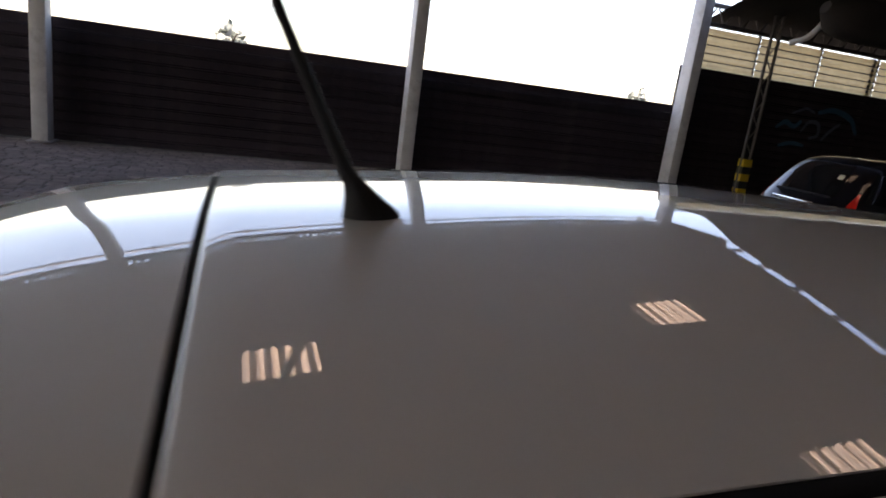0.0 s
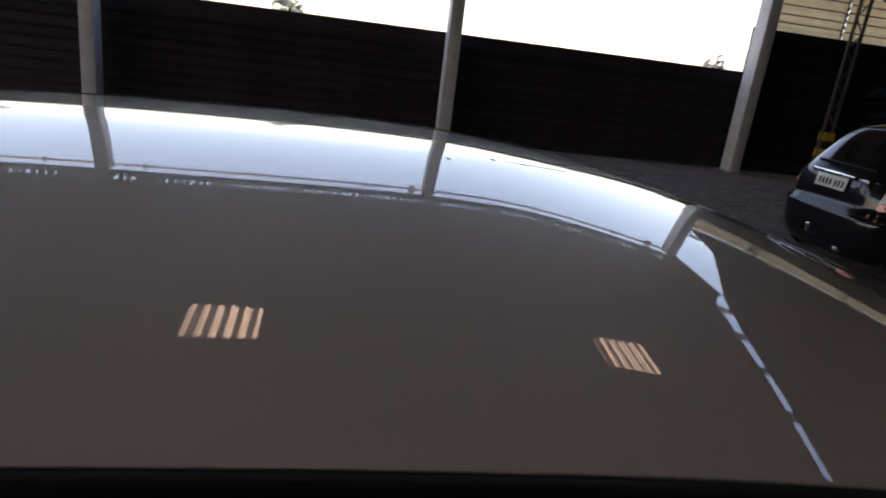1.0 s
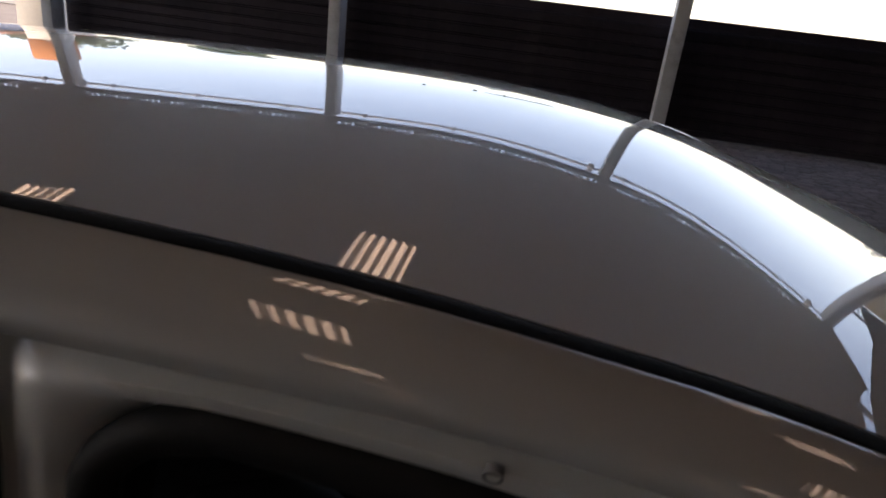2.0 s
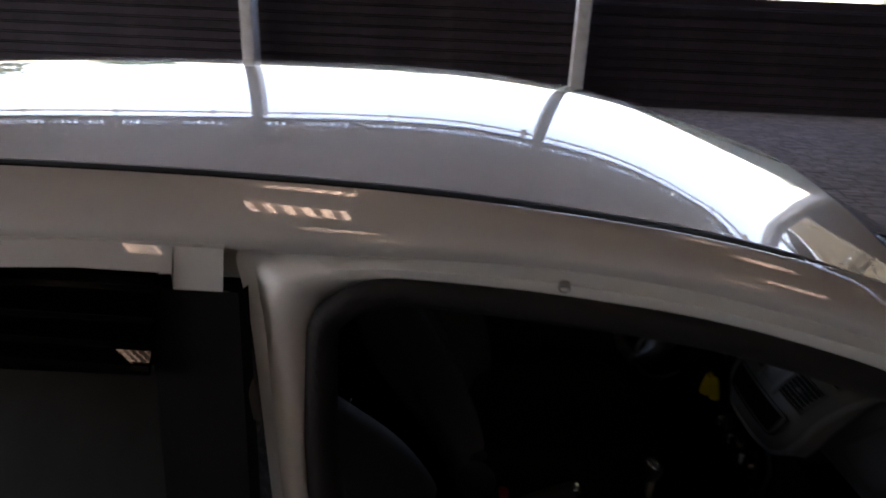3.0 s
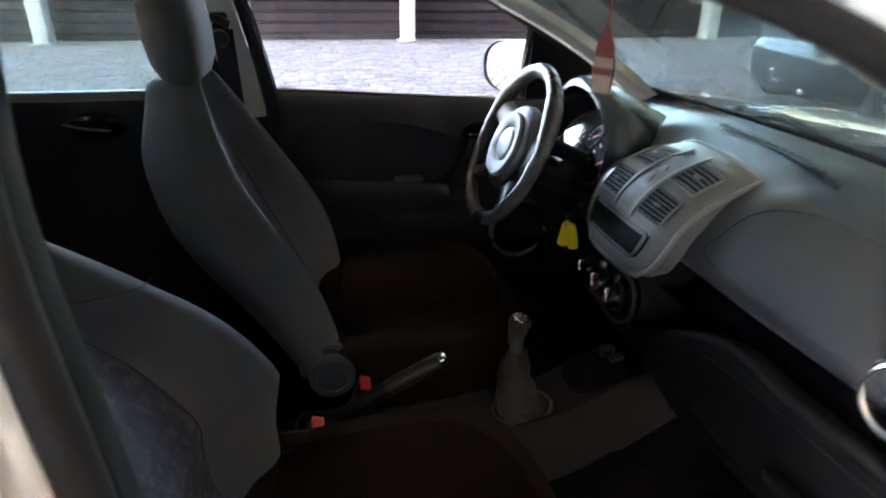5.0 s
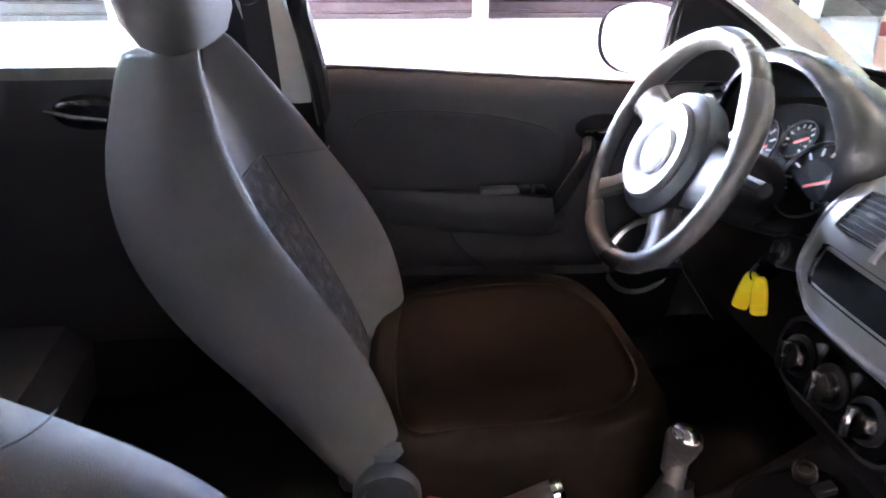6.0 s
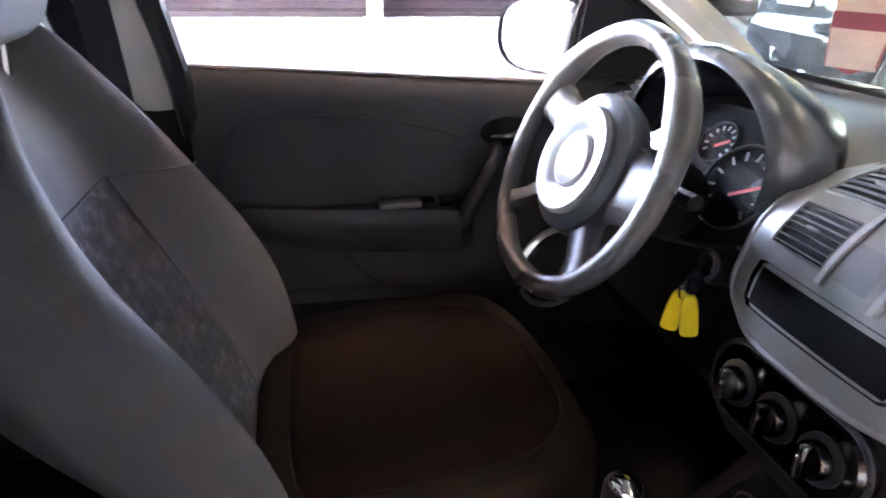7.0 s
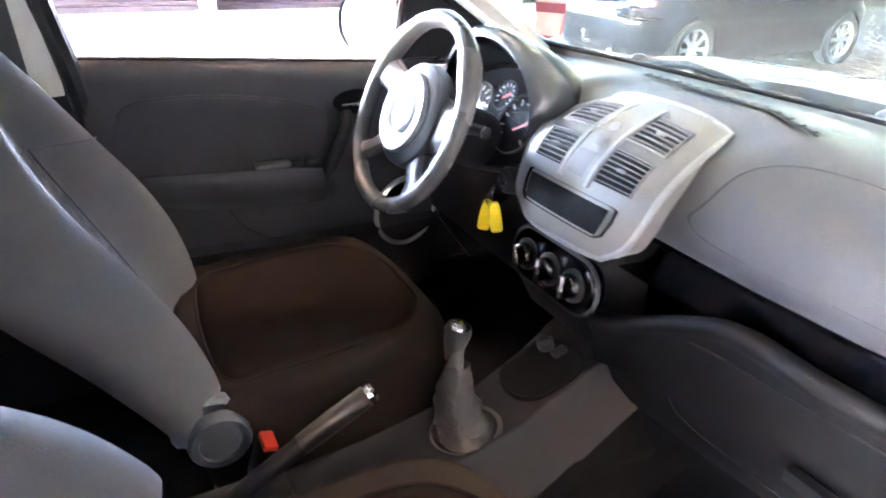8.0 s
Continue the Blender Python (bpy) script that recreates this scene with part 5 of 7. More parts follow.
    card = part("rear_door_card", bm, DOOR_PANEL, car, "dark rear door card")
    bm = bm_new()
    tube(bm, [(-0.52, 0.650, 0.953), (-0.57, 0.640, 0.962), (-0.62, 0.646, 0.972)], [0.008, 0.011, 0.008], 8, flat=0.6)
    part("release_lever", bm, CHROME, card, "chrome release lever")
    bm = bm_new()
    lathe(bm, [(0.0, 0.0), (0.05, 0.0), (0.055, 0.008), (0.05, 0.01)], pose(-0.55, 0.666, 0.965, 90, 0, 0) @ Matrix.Diagonal((1.2, 0.6, 1, 1)), 24)
    part("handle_cup", bm, GLOSS_BLACK, card)
    # pillar trims
    bm = bm_new()
    rows = []
    for z, y, x0, x1 in ((0.972, 0.676, -0.158, -0.200), (1.0, 0.675, -0.158, -0.222), (1.045, 0.674, -0.162, -0.243), (1.06, 0.670, -0.164, -0.245), (1.15, 0.645, -0.185, -0.265), (1.25, 0.618, -0.205, -0.285), (1.36, 0.590, -0.222, -0.305), (1.42, 0.56, -0.235, -0.32)):
        rows.append([(x0 + 0.004, y + 0.035, z), (x0, y + 0.004, z), (x0 - 0.02, y - 0.004, z), (x1 + 0.02, y - 0.004, z), (x1, y + 0.004, z), (x1 - 0.004, y + 0.035, z)])
    loft(bm, rows)
    bp = part("centre_pillar_trim", bm, PILLAR_TRIM, car, "pale centre pillar trim")
    bm = bm_new()
    rows = []
    for z, y, x0, x1 in ((0.42, 0.70, -0.10, -0.26), (0.80, 0.695, -0.12, -0.25), (0.98, 0.688, -0.140, -0.240), (1.04, 0.678, -0.156, -0.246)):
        rows.append([(x0 + 0.004, y + 0.035, z), (x0, y + 0.004, z), (x0 - 0.02, y - 0.002, z), (x1 + 0.02, y - 0.002, z), (x1, y + 0.004, z), (x1 - 0.004, y + 0.035, z)])
    loft(bm, rows)
    part("lower_pillar_trim", bm, DASH_DARK, car, "dark lower pillar trim")
    bm = bm_new()
    box(bm, (-0.235, 0.615, 1.19), (0.04, 0.025, 0.07), 0.008)
    tube(bm, smooth_path([(-0.26, 0.605, 1.205), (-0.24, 0.588, 1.215), (-0.215, 0.60, 1.20)], 4), 0.010, 8)
    lathe(bm, [(0.02, 0), (0.018, 0.012), (0.0, 0.014)], pose(-0.235, 0.60, 1.17, 90, 0, 0), 16)
    part("belt_anchor", bm, BLACK_TRIM, bp, "black seat belt anchor")
    bm = bm_new()
    loft(bm, [[(-0.250, 0.600, 1.19), (-0.205, 0.600, 1.19)], [(-0.245, 0.64, 0.95), (-0.20, 0.64, 0.95)], [(-0.225, 0.665, 0.5), (-0.18, 0.665, 0.5)]])
    thicken(bm, 0.002)
    part("seat_belt", bm, BLACK_TRIM, bp, "black seat belt webbing")
    for s in (1, -1):
        bm = bm_new()
        ax = smooth_path([(0.26, 0.53, 1.345), (0.40, 0.545, 1.275), (0.55, 0.555, 1.200), (0.68, 0.553, 1.12), (0.79, 0.548, 1.035)], 5)
        loft(bm, [[(p.x + 0.05, s * (p.y - 0.01), p.z - 0.004), (p.x + 0.02, s * (p.y - 0.02), p.z - 0.012), (p.x - 0.002, s * (p.y - 0.005), p.z - 0.022), (p.x - 0.006, s * (p.y + 0.02), p.z - 0.024), (p.x, s * (p.y + 0.045), p.z - 0.016)] for p in ax])
        part("windscreen_pillar_trim", bm, PILLAR_TRIM, car, "pale windscreen pillar trim")
    # floor, bulkhead and inner sides that close the cabin
    for s in (1, -1):
        bm = bm_new()
        box(bm, (-0.32, s * 0.706, 0.335 if s > 0 else 0.30), (2.4, 0.03, 0.23 if s > 0 else 0.10), 0.008)
        part("sill_trim", bm, BLACK_TRIM, car, "black plastic sill trim")
        bm = bm_new()
        box(bm, (0.94, s * (0.70 if s > 0 else 0.545), 0.61), (0.23, 0.02, 0.60), 0.006)
        part("kick_panel", bm, CARPET, car)
    bm = bm_new()
    loft(bm, [[(x, y, 0.30 + (0.16 * math.exp(-(y / 0.10) ** 4) if x < 0.75 else 0.16 * math.exp(-(y / 0.10) ** 4)) + max(0.0, x - 0.75) * 0.9) for y in (-0.72 + 1.44 * j / 36 for j in range(37))] for x in (lerp(-1.5, 1.05, i / 20) for i in range(21))])
    part("carpet", bm, CARPET, car, "dark floor carpet")
    bm = bm_new()
    box(bm, (1.06, 0, 0.72), (0.03, 1.44, 0.52))
    part("bulkhead", bm, CARPET, car)
    bm = bm_new()
    box(bm, (-0.75, -0.735, 0.68), (0.98, 0.03, 0.68), 0.01)
    part("rear_door_card", bm, DOOR_PANEL, car, "dark rear door card")
    bm = bm_new()
    box(bm, (-1.46, 0, 0.68), (0.04, 1.3, 0.76), 0.02)
    part("boot_wall", bm, CARPET, car)


CAR = build_car()
build_glazing(CAR)
open_door(CAR)
left_door(CAR)


# ---------------------------------------------------------------- the cabin
def build_seat(name, label, x0, y0, mirror, lean=0.0, push=0.0, tall=1.0, twist=0.0):
    """A front seat: lofted backrest with bolsters, cushion, headrest on posts and a recliner wheel."""
    seat = thing(name, label, "car seat", "front seats", at=(x0, y0, 0))
    upright = table([0.50, 0.60, 0.70, 0.80, 0.90, 1.00, 1.10, 1.17], [-0.055, -0.085, -0.125, -0.168, -0.208, -0.243, -0.275, -0.294])

    def up(z):
        return z if z < 0.62 else 0.62 + (z - 0.62) * tall

    def spine(z):
        k = min(1.0, max(0.0, (z - 0.62) / 0.28))
        return upright(z) + push * k * k * (3 - 2 * k) - lean * max(0.0, z - 0.75)
    half = table([0.50, 0.62, 0.80, 0.95, 1.04, 1.10, 1.145, 1.165], [0.222, 0.252, 0.264, 0.246, 0.210, 0.168, 0.125, 0.085])
    turn = table([0.50, 0.62, 0.80, 0.95, 1.05, 1.12, 1.17], [0.012, 0.026, 0.036, 0.036, 0.024, 0.006, 0.0])
    deep = table([0.50, 0.62, 0.74, 0.84, 0.95, 1.05, 1.165], [0.034, 0.060, 0.075, 0.074, 0.060, 0.048, 0.034])

    def front(v, z):
        """x of the front face at v across and height z."""
        k = min(1.0, max(0.0, (abs(v) - 0.36) / 0.40))
        return spine(z) + deep(z) * (0.14 + 1.40 * k * k * (3 - 2 * k) - 0.30 * max(0.0, abs(v) - 0.80) ** 2 * 25) - 0.006 * math.exp(-(v / 0.3) ** 2) + twist * turn(z) * min(v, 0.15 * v)
    rear = table([0.50, 0.62, 0.75, 0.85, 0.95, 1.05, 1.17], [0.10, 0.12, 0.28, 0.75, 1.25, 1.55, 1.40])
    zs = [lerp(0.50, 1.07, k / 30) for k in range(31)] + [1.085, 1.10, 1.113, 1.125, 1.136, 1.145, 1.152, 1.158, 1.163, 1.166]
    bm = bm_new()
    rows = []
    for z in zs:
        w, d, x = half(z), deep(z), spine(z)
        row = []
        for k in range(54):
            v = -1 + 2 * k / 53
            edge = max(0.0, (abs(v) - 0.76) / 0.24)
            row.append((front(v, z) - d * 0.75 * edge ** 2.4, v * w, up(z) + 0.012 * (1 - edge)))
        for k in range(12):
            v = 1 - 2 * (k + 0.5) / 12
            row.append((x - d * rear(z) * (1.0 - 0.55 * abs(v) ** 5) + twist * turn(z) * min(v, 0.15 * v), v * w * 0.99, up(z) - 0.004))
        rows.append(row)
    g = loft(bm, rows, close=True)
    cap(bm, g[0])
    cap(bm, g[-1][::-1])
    back = part("backrest", bm, SEAT_GREY, seat, "grey cloth backrest with side bolsters", angle=70)
    bm = bm_new()
    loft(bm, [[(front(v, z) + 0.004, v * half(z) * 0.985, up(z) + 0.012) for v in (-0.38 + 0.76 * j / 12 for j in range(13))] for z in (lerp(0.58, 0.955, i / 16) for i in range(17))])
    part("patterned_insert", bm, SEAT_PATTERN, back, "mottled grey woven insert", angle=70)
    for v in (-0.40, 0.40):
        bm = bm_new()
        tube(bm, [(front(v, z) + 0.003, v * half(z), up(z) + 0.012) for z in (lerp(0.58, 0.955, i / 14) for i in range(15))], 0.0013, 6)
        part("seam", bm, SEAM, back)
        bm = bm_new()
        side = math.copysign(1.0, v)
        tube(bm, [(front(side * q, 0.955 - 0.05 * (q - 0.4)) + 0.001, side * q * half(0.955), up(0.955 - 0.05 * (q - 0.4)) + 0.012) for q in (lerp(0.40, 0.90 if side > 0 else 0.60, i / 12) for i in range(13))], 0.0013, 6)
        part("seam", bm, SEAM, back)
    bm = bm_new()
    tube(bm, [(front(q, 0.957) + 0.003, q * half(0.957), up(0.957) + 0.012) for q in (lerp(-0.40, 0.40, i / 12) for i in range(13))], 0.0013, 6)
    part("seam", bm, SEAM, back)
    # headrest
    bm = bm_new()
    rows = []
    for q, w, d in ((0.0, 0.085, 0.022), (0.012, 0.112, 0.038), (0.04, 0.128, 0.050), (0.09, 0.132, 0.054), (0.15, 0.124, 0.050), (0.185, 0.10, 0.038), (0.20, 0.06, 0.018)):
        c = Vector((-0.268 + push - 0.10 * q - lean * (0.41 + q), 0, up(1.165) + q))
        rows.append([(c.x + d * math.copysign(abs(math.cos(t)) ** 0.7, math.cos(t)), w * math.copysign(abs(math.sin(t)) ** 0.55, math.sin(t)), c.z) for t in (math.tau * k / 28 for k in range(28))])
    g = loft(bm, rows, close=True)
    cap(bm, g[0])
    cap(bm, g[-1][::-1])
    part("headrest", bm, SEAT_GREY, seat, "grey cloth headrest", angle=70)
    for s in (-0.05, 0.05):
        bm = bm_new()
        tube(bm, [(-0.276 + push - lean * 0.37, s, up(1.12)), (-0.270 + push - lean * 0.44, s, up(1.165) + 0.025)], 0.006, 8)
        part("headrest_post", bm, CHROME, seat)
        bm = bm_new()
        lathe(bm, [(0.016, 0), (0.016, 0.012), (0.010, 0.014)], pose(-0.276 + push - lean * 0.41, s, up(1.166)), 12)
        part("post_guide", bm, BLACK_TRIM, seat)
    # cushion
    outline = smooth_path([(-0.06, -0.20, 0), (-0.05, 0.20, 0), (0.06, 0.247, 0), (0.22, 0.250, 0), (0.34, 0.225, 0), (0.415, 0.13, 0), (0.43, 0.0, 0), (0.415, -0.13, 0), (0.34, -0.225, 0), (0.22, -0.250, 0), (0.06, -0.247, 0)], 5, closed=True)
    c = Vector((0.17, 0, 0))

    def top(x, y):
        return 0.600 + 0.030 * (abs(y) / 0.25) ** 2.5 + 0.030 * max(0, (x - 0.02) / 0.4) - 0.06 * max(0, (x - 0.34) / 0.1) ** 2
    bm = bm_new()
    rows = []
    for k, z in ((0.86, 0.415), (0.97, 0.43), (1.0, 0.49), (1.0, 0.54)):
        rows.append([(c.x + (p.x - c.x) * k, p.y * k, z) for p in outline])
    for k, dz in ((0.985, -0.028), (0.955, -0.010), (0.90, 0.0), (0.78, 0.0)):
        rows.append([(c.x + (p.x - c.x) * k, p.y * k, top(c.x + (p.x - c.x) * k, p.y * k) + dz) for p in outline])
    g = loft(bm, rows, close=True)
    cush = part("cushion", bm, SEAT_BROWN_EDGE, seat, "worn brown-grey cloth seat cushion", angle=70)
    bm = bm_new()
    rows = []
    for k, dz in ((0.80, -0.003), (0.775, 0.004), (0.70, 0.005), (0.5, -0.002), (0.3, -0.008), (0.12, -0.010)):
        rows.append([(c.x + (p.x - c.x) * k, p.y * k, top(c.x + (p.x - c.x) * k, p.y * k) + dz) for p in outline])
    g = loft(bm, rows, close=True)
    cap(bm, g[-1])
    part("cushion_insert", bm, SEAT_BROWN, cush, "dark brown woven cushion insert", angle=70)
    bm = bm_new()
    tube(bm, [(c.x + (p.x - c.x) * 0.79, p.y * 0.79, top(c.x + (p.x - c.x) * 0.79, p.y * 0.79) + 0.003) for p in outline], 0.003, 6, closed=True)
    part("piping", bm, SEAT_BROWN_EDGE, cush)
    bm = bm_new()
    box(bm, (0.16, 0, 0.385), (0.42, 0.40, 0.07), 0.02)
    part("seat_frame", bm, BLACK_TRIM, seat)
    for s in (-0.17, 0.17):
        bm = bm_new()
        box(bm, (0.15, s, 0.335), (0.50, 0.035, 0.04), 0.006)
        part("seat_rail", bm, STEEL_DARK, seat)
    # recliner wheel on the inboard side
    s = mirror
    bm = bm_new()
    lathe(bm, [(0.038, 0.0), (0.047, 0.006), (0.047, 0.022), (0.043, 0.028), (0.033, 0.028), (0.031, 0.024), (0.0, 0.026)], pose(-0.035, s * 0.232, 0.565, -90 * s, 0, 0), 30)
    part("recliner_wheel", bm, KNOB_BLUE, seat, "round blue-grey recliner wheel")
    bm = bm_new()
    prism(bm, smooth_outline([(-0.055, -0.03), (0.035, -0.035), (0.045, 0.0), (0.035, 0.03), (0.0, 0.042), (-0.05, 0.036)], 4), 0.022, pose(-0.04, s * 0.212, 0.585, -90 * s, 0, 0), 0.006)
    part("recliner_cover", bm, KNOB_BLUE, seat)
    return seat


def smooth_outline(pts, n):
    return [(p.x, p.y) for p in smooth_path([(a, b, 0) for a, b in pts], n, closed=True)]


def build_rear_bench():
    bench = thing("rear_bench", "dark grey cloth rear bench seat", "bench seat", at=(0, 0, 0))
    bm = bm_new()
    loft(bm, [[(x, y, z + 0.015 * math.cos(y * 9)) for y in (-0.62 + 1.24 * j / 24 for j in range(25))] for x, z in ((-0.66, 0.36), (-0.64, 0.48), (-0.68, 0.53), (-0.85, 0.53), (-1.12, 0.50))])
    part("cushion", bm, DOOR_CLOTH, bench)
    bm = bm_new()
    loft(bm, [[(x - 0.012 * math.cos(y * 9), y, z) for y in (-0.62 + 1.24 * j / 24 for j in range(25))] for x, z in ((-1.06, 0.48), (-1.10, 0.6), (-1.18, 0.85), (-1.23, 1.02), (-1.27, 1.05), (-1.32, 1.03), (-1.30, 0.6))])
    part("backrest", bm, DOOR_CLOTH, bench)
    for y in (-0.33, 0.33):
        bm = bm_new()
        box(bm, (-1.27, y, 1.12), (0.09, 0.24, 0.13), 0.04, seg=4)
        part("headrest", bm, DOOR_CLOTH, bench)


# the dash sweeps forward and drops towards the doors
def dash_shift(y):
    k = max(0.0, -y - 0.10) / 0.45
    j = max(0.0, y - 0.20) / 0.45
    return 0.075 * k + 0.02 * j, -0.075 * k - 0.02 * j


def low_shift(y):
    dx, dz = dash_shift(y)
    return dx, dz * 0.42


DASH_PROFILE = [(0.86, 1.022), (0.78, 1.034), (0.70, 1.036), (0.64, 1.026), (0.598, 1.004), (0.568, 0.972), (0.549, 0.936), (0.541, 0.904), (0.549, 0.885), (0.572, 0.879)]


seal_y = table([0.60, 0.66, 0.80, 1.0], [0.592, 0.588, 0.548, 0.545])


def tuck(p):
    """Draws the passenger end of the dash in behind the door seal."""
    p = Vector(p)
    if p.y < -0.45:
        p.y = -0.45 - (-p.y - 0.45) * (seal_y(p.x) - 0.45) / 0.215
    return p


def dash_point(y, i, out=0.0):
    """A point of the dash surface at y; i runs along the profile, out lifts it off."""
    k = min(int(i), len(DASH_PROFILE) - 2)
    t = i - k
    a, b = DASH_PROFILE[k], DASH_PROFILE[k + 1]
    dx, dz = dash_shift(y)
    dz *= 1 - 0.58 * min(1.0, max(0.0, (i - 3.5) / 3.5))
    dz -= 0.006 * min(1.0, max(0.0, (-y - 0.12) / 0.14)) * min(1.0, max(0.0, (i - 5) / 3))
    dz -= 0.020 * max(0.0, 1 - ((y - 0.009) / 0.19) ** 4) * min(1.0, max(0.0, (i - 1.2) / 1.2)) * min(1.0, max(0.0, (6.5 - i) / 1.5))
    n = Vector((-(a[1] - b[1]), 0, a[0] - b[0]))
    n = Vector((b[1] - a[1], 0, a[0] - b[0])).normalized() if n.length else Vector((0, 0, 1))
    return Vector((lerp(a[0], b[0], t) + dx, y, lerp(a[1], b[1], t) + dz)) + n * out


# centre panel
BZ = [(0.488, 0.847), (0.494, 0.875), (0.508, 0.911), (0.528, 0.951), (0.564, 0.983), (0.614, 1.004), (0.674, 1.018)]
BW = table([0, 1, 2, 3, 4, 5, 6], [0.094, 0.128, 0.140, 0.145, 0.145, 0.138, 0.122])
BX, BZZ = table(list(range(7)), [p[0] for p in BZ]), table(list(range(7)), [p[1] for p in BZ])
BEZEL_Y = 0.009


def bez(u, v, out=0.0):
    """A point of the centre panel, u across from -1 to 1 (left of the car is +), v up from 0 to 6."""
    dx, dz = BX(v + 0.05) - BX(v - 0.05), BZZ(v + 0.05) - BZZ(v - 0.05)
    n = Vector((-dz, 0, dx)).normalized()
    bow = 0.020 * (1 - abs(u) ** 3)
    return Vector((BX(v), BEZEL_Y + u * BW(v), BZZ(v))) + n * (out + bow - 0.008)


def patch(bm, u0, u1, v0, v1, out, nu=8, nv=6):
    return loft(bm, [[bez(lerp(u0, u1, i / nu), lerp(v0, v1, j / nv), out) for i in range(nu + 1)] for j in range(nv + 1)])


def build_vent(parent, u0, u1, v0, v1, slats, along_u=True):
    bm = bm_new()
    ring = [(u0, v0), (u1, v0), (u1, v1), (u0, v1)]
    edge = []
    for (a, b), (c, d) in zip(ring, ring[1:] + ring[:1]):
        edge += [(lerp(a, c, k / 5), lerp(b, d, k / 5)) for k in range(5)]
    cu, cv = (u0 + u1) / 2, (v0 + v1) / 2
    rows = [[bez(cu + (u - cu) * k, cv + (v - cv) * k, o) for u, v in edge] for k, o in ((1.05, 0.004), (1.04, 0.0095), (1.00, 0.0100), (0.98, 0.008), (0.965, 0.0))]
    loft(bm, rows, close=True)
    vent = part("air_vent", bm, BEZEL, parent, "rectangular air vent in a silver frame")
    bm = bm_new()
    patch(bm, u0, u1, v0, v1, 0.0066)
    part("vent_throat", bm, BLACK_FILM, vent)
    for k in range(slats):
        v = lerp(v0, v1, (k + 0.5) / slats)
        bm = bm_new()
        h = (v1 - v0) / slats * 0.125
        rows = []
        for i in range(7):
            u = lerp(u0, u1, i / 6)
            rows.append([bez(u, v - h, 0.0064), bez(u, v - h * 0.2, 0.0092), bez(u, v + h, 0.0084), bez(u, v + h, 0.0064)])
        loft(bm, rows, close=True)
        part("slat", bm, VENT_SLAT, vent)
    bm = bm_new()
    c = bez(cu, cv, 0.009)
    box(bm, c, (0.006, 0.016, 0.005), 0.002)
    part("vent_tab", bm, BEZEL, vent)


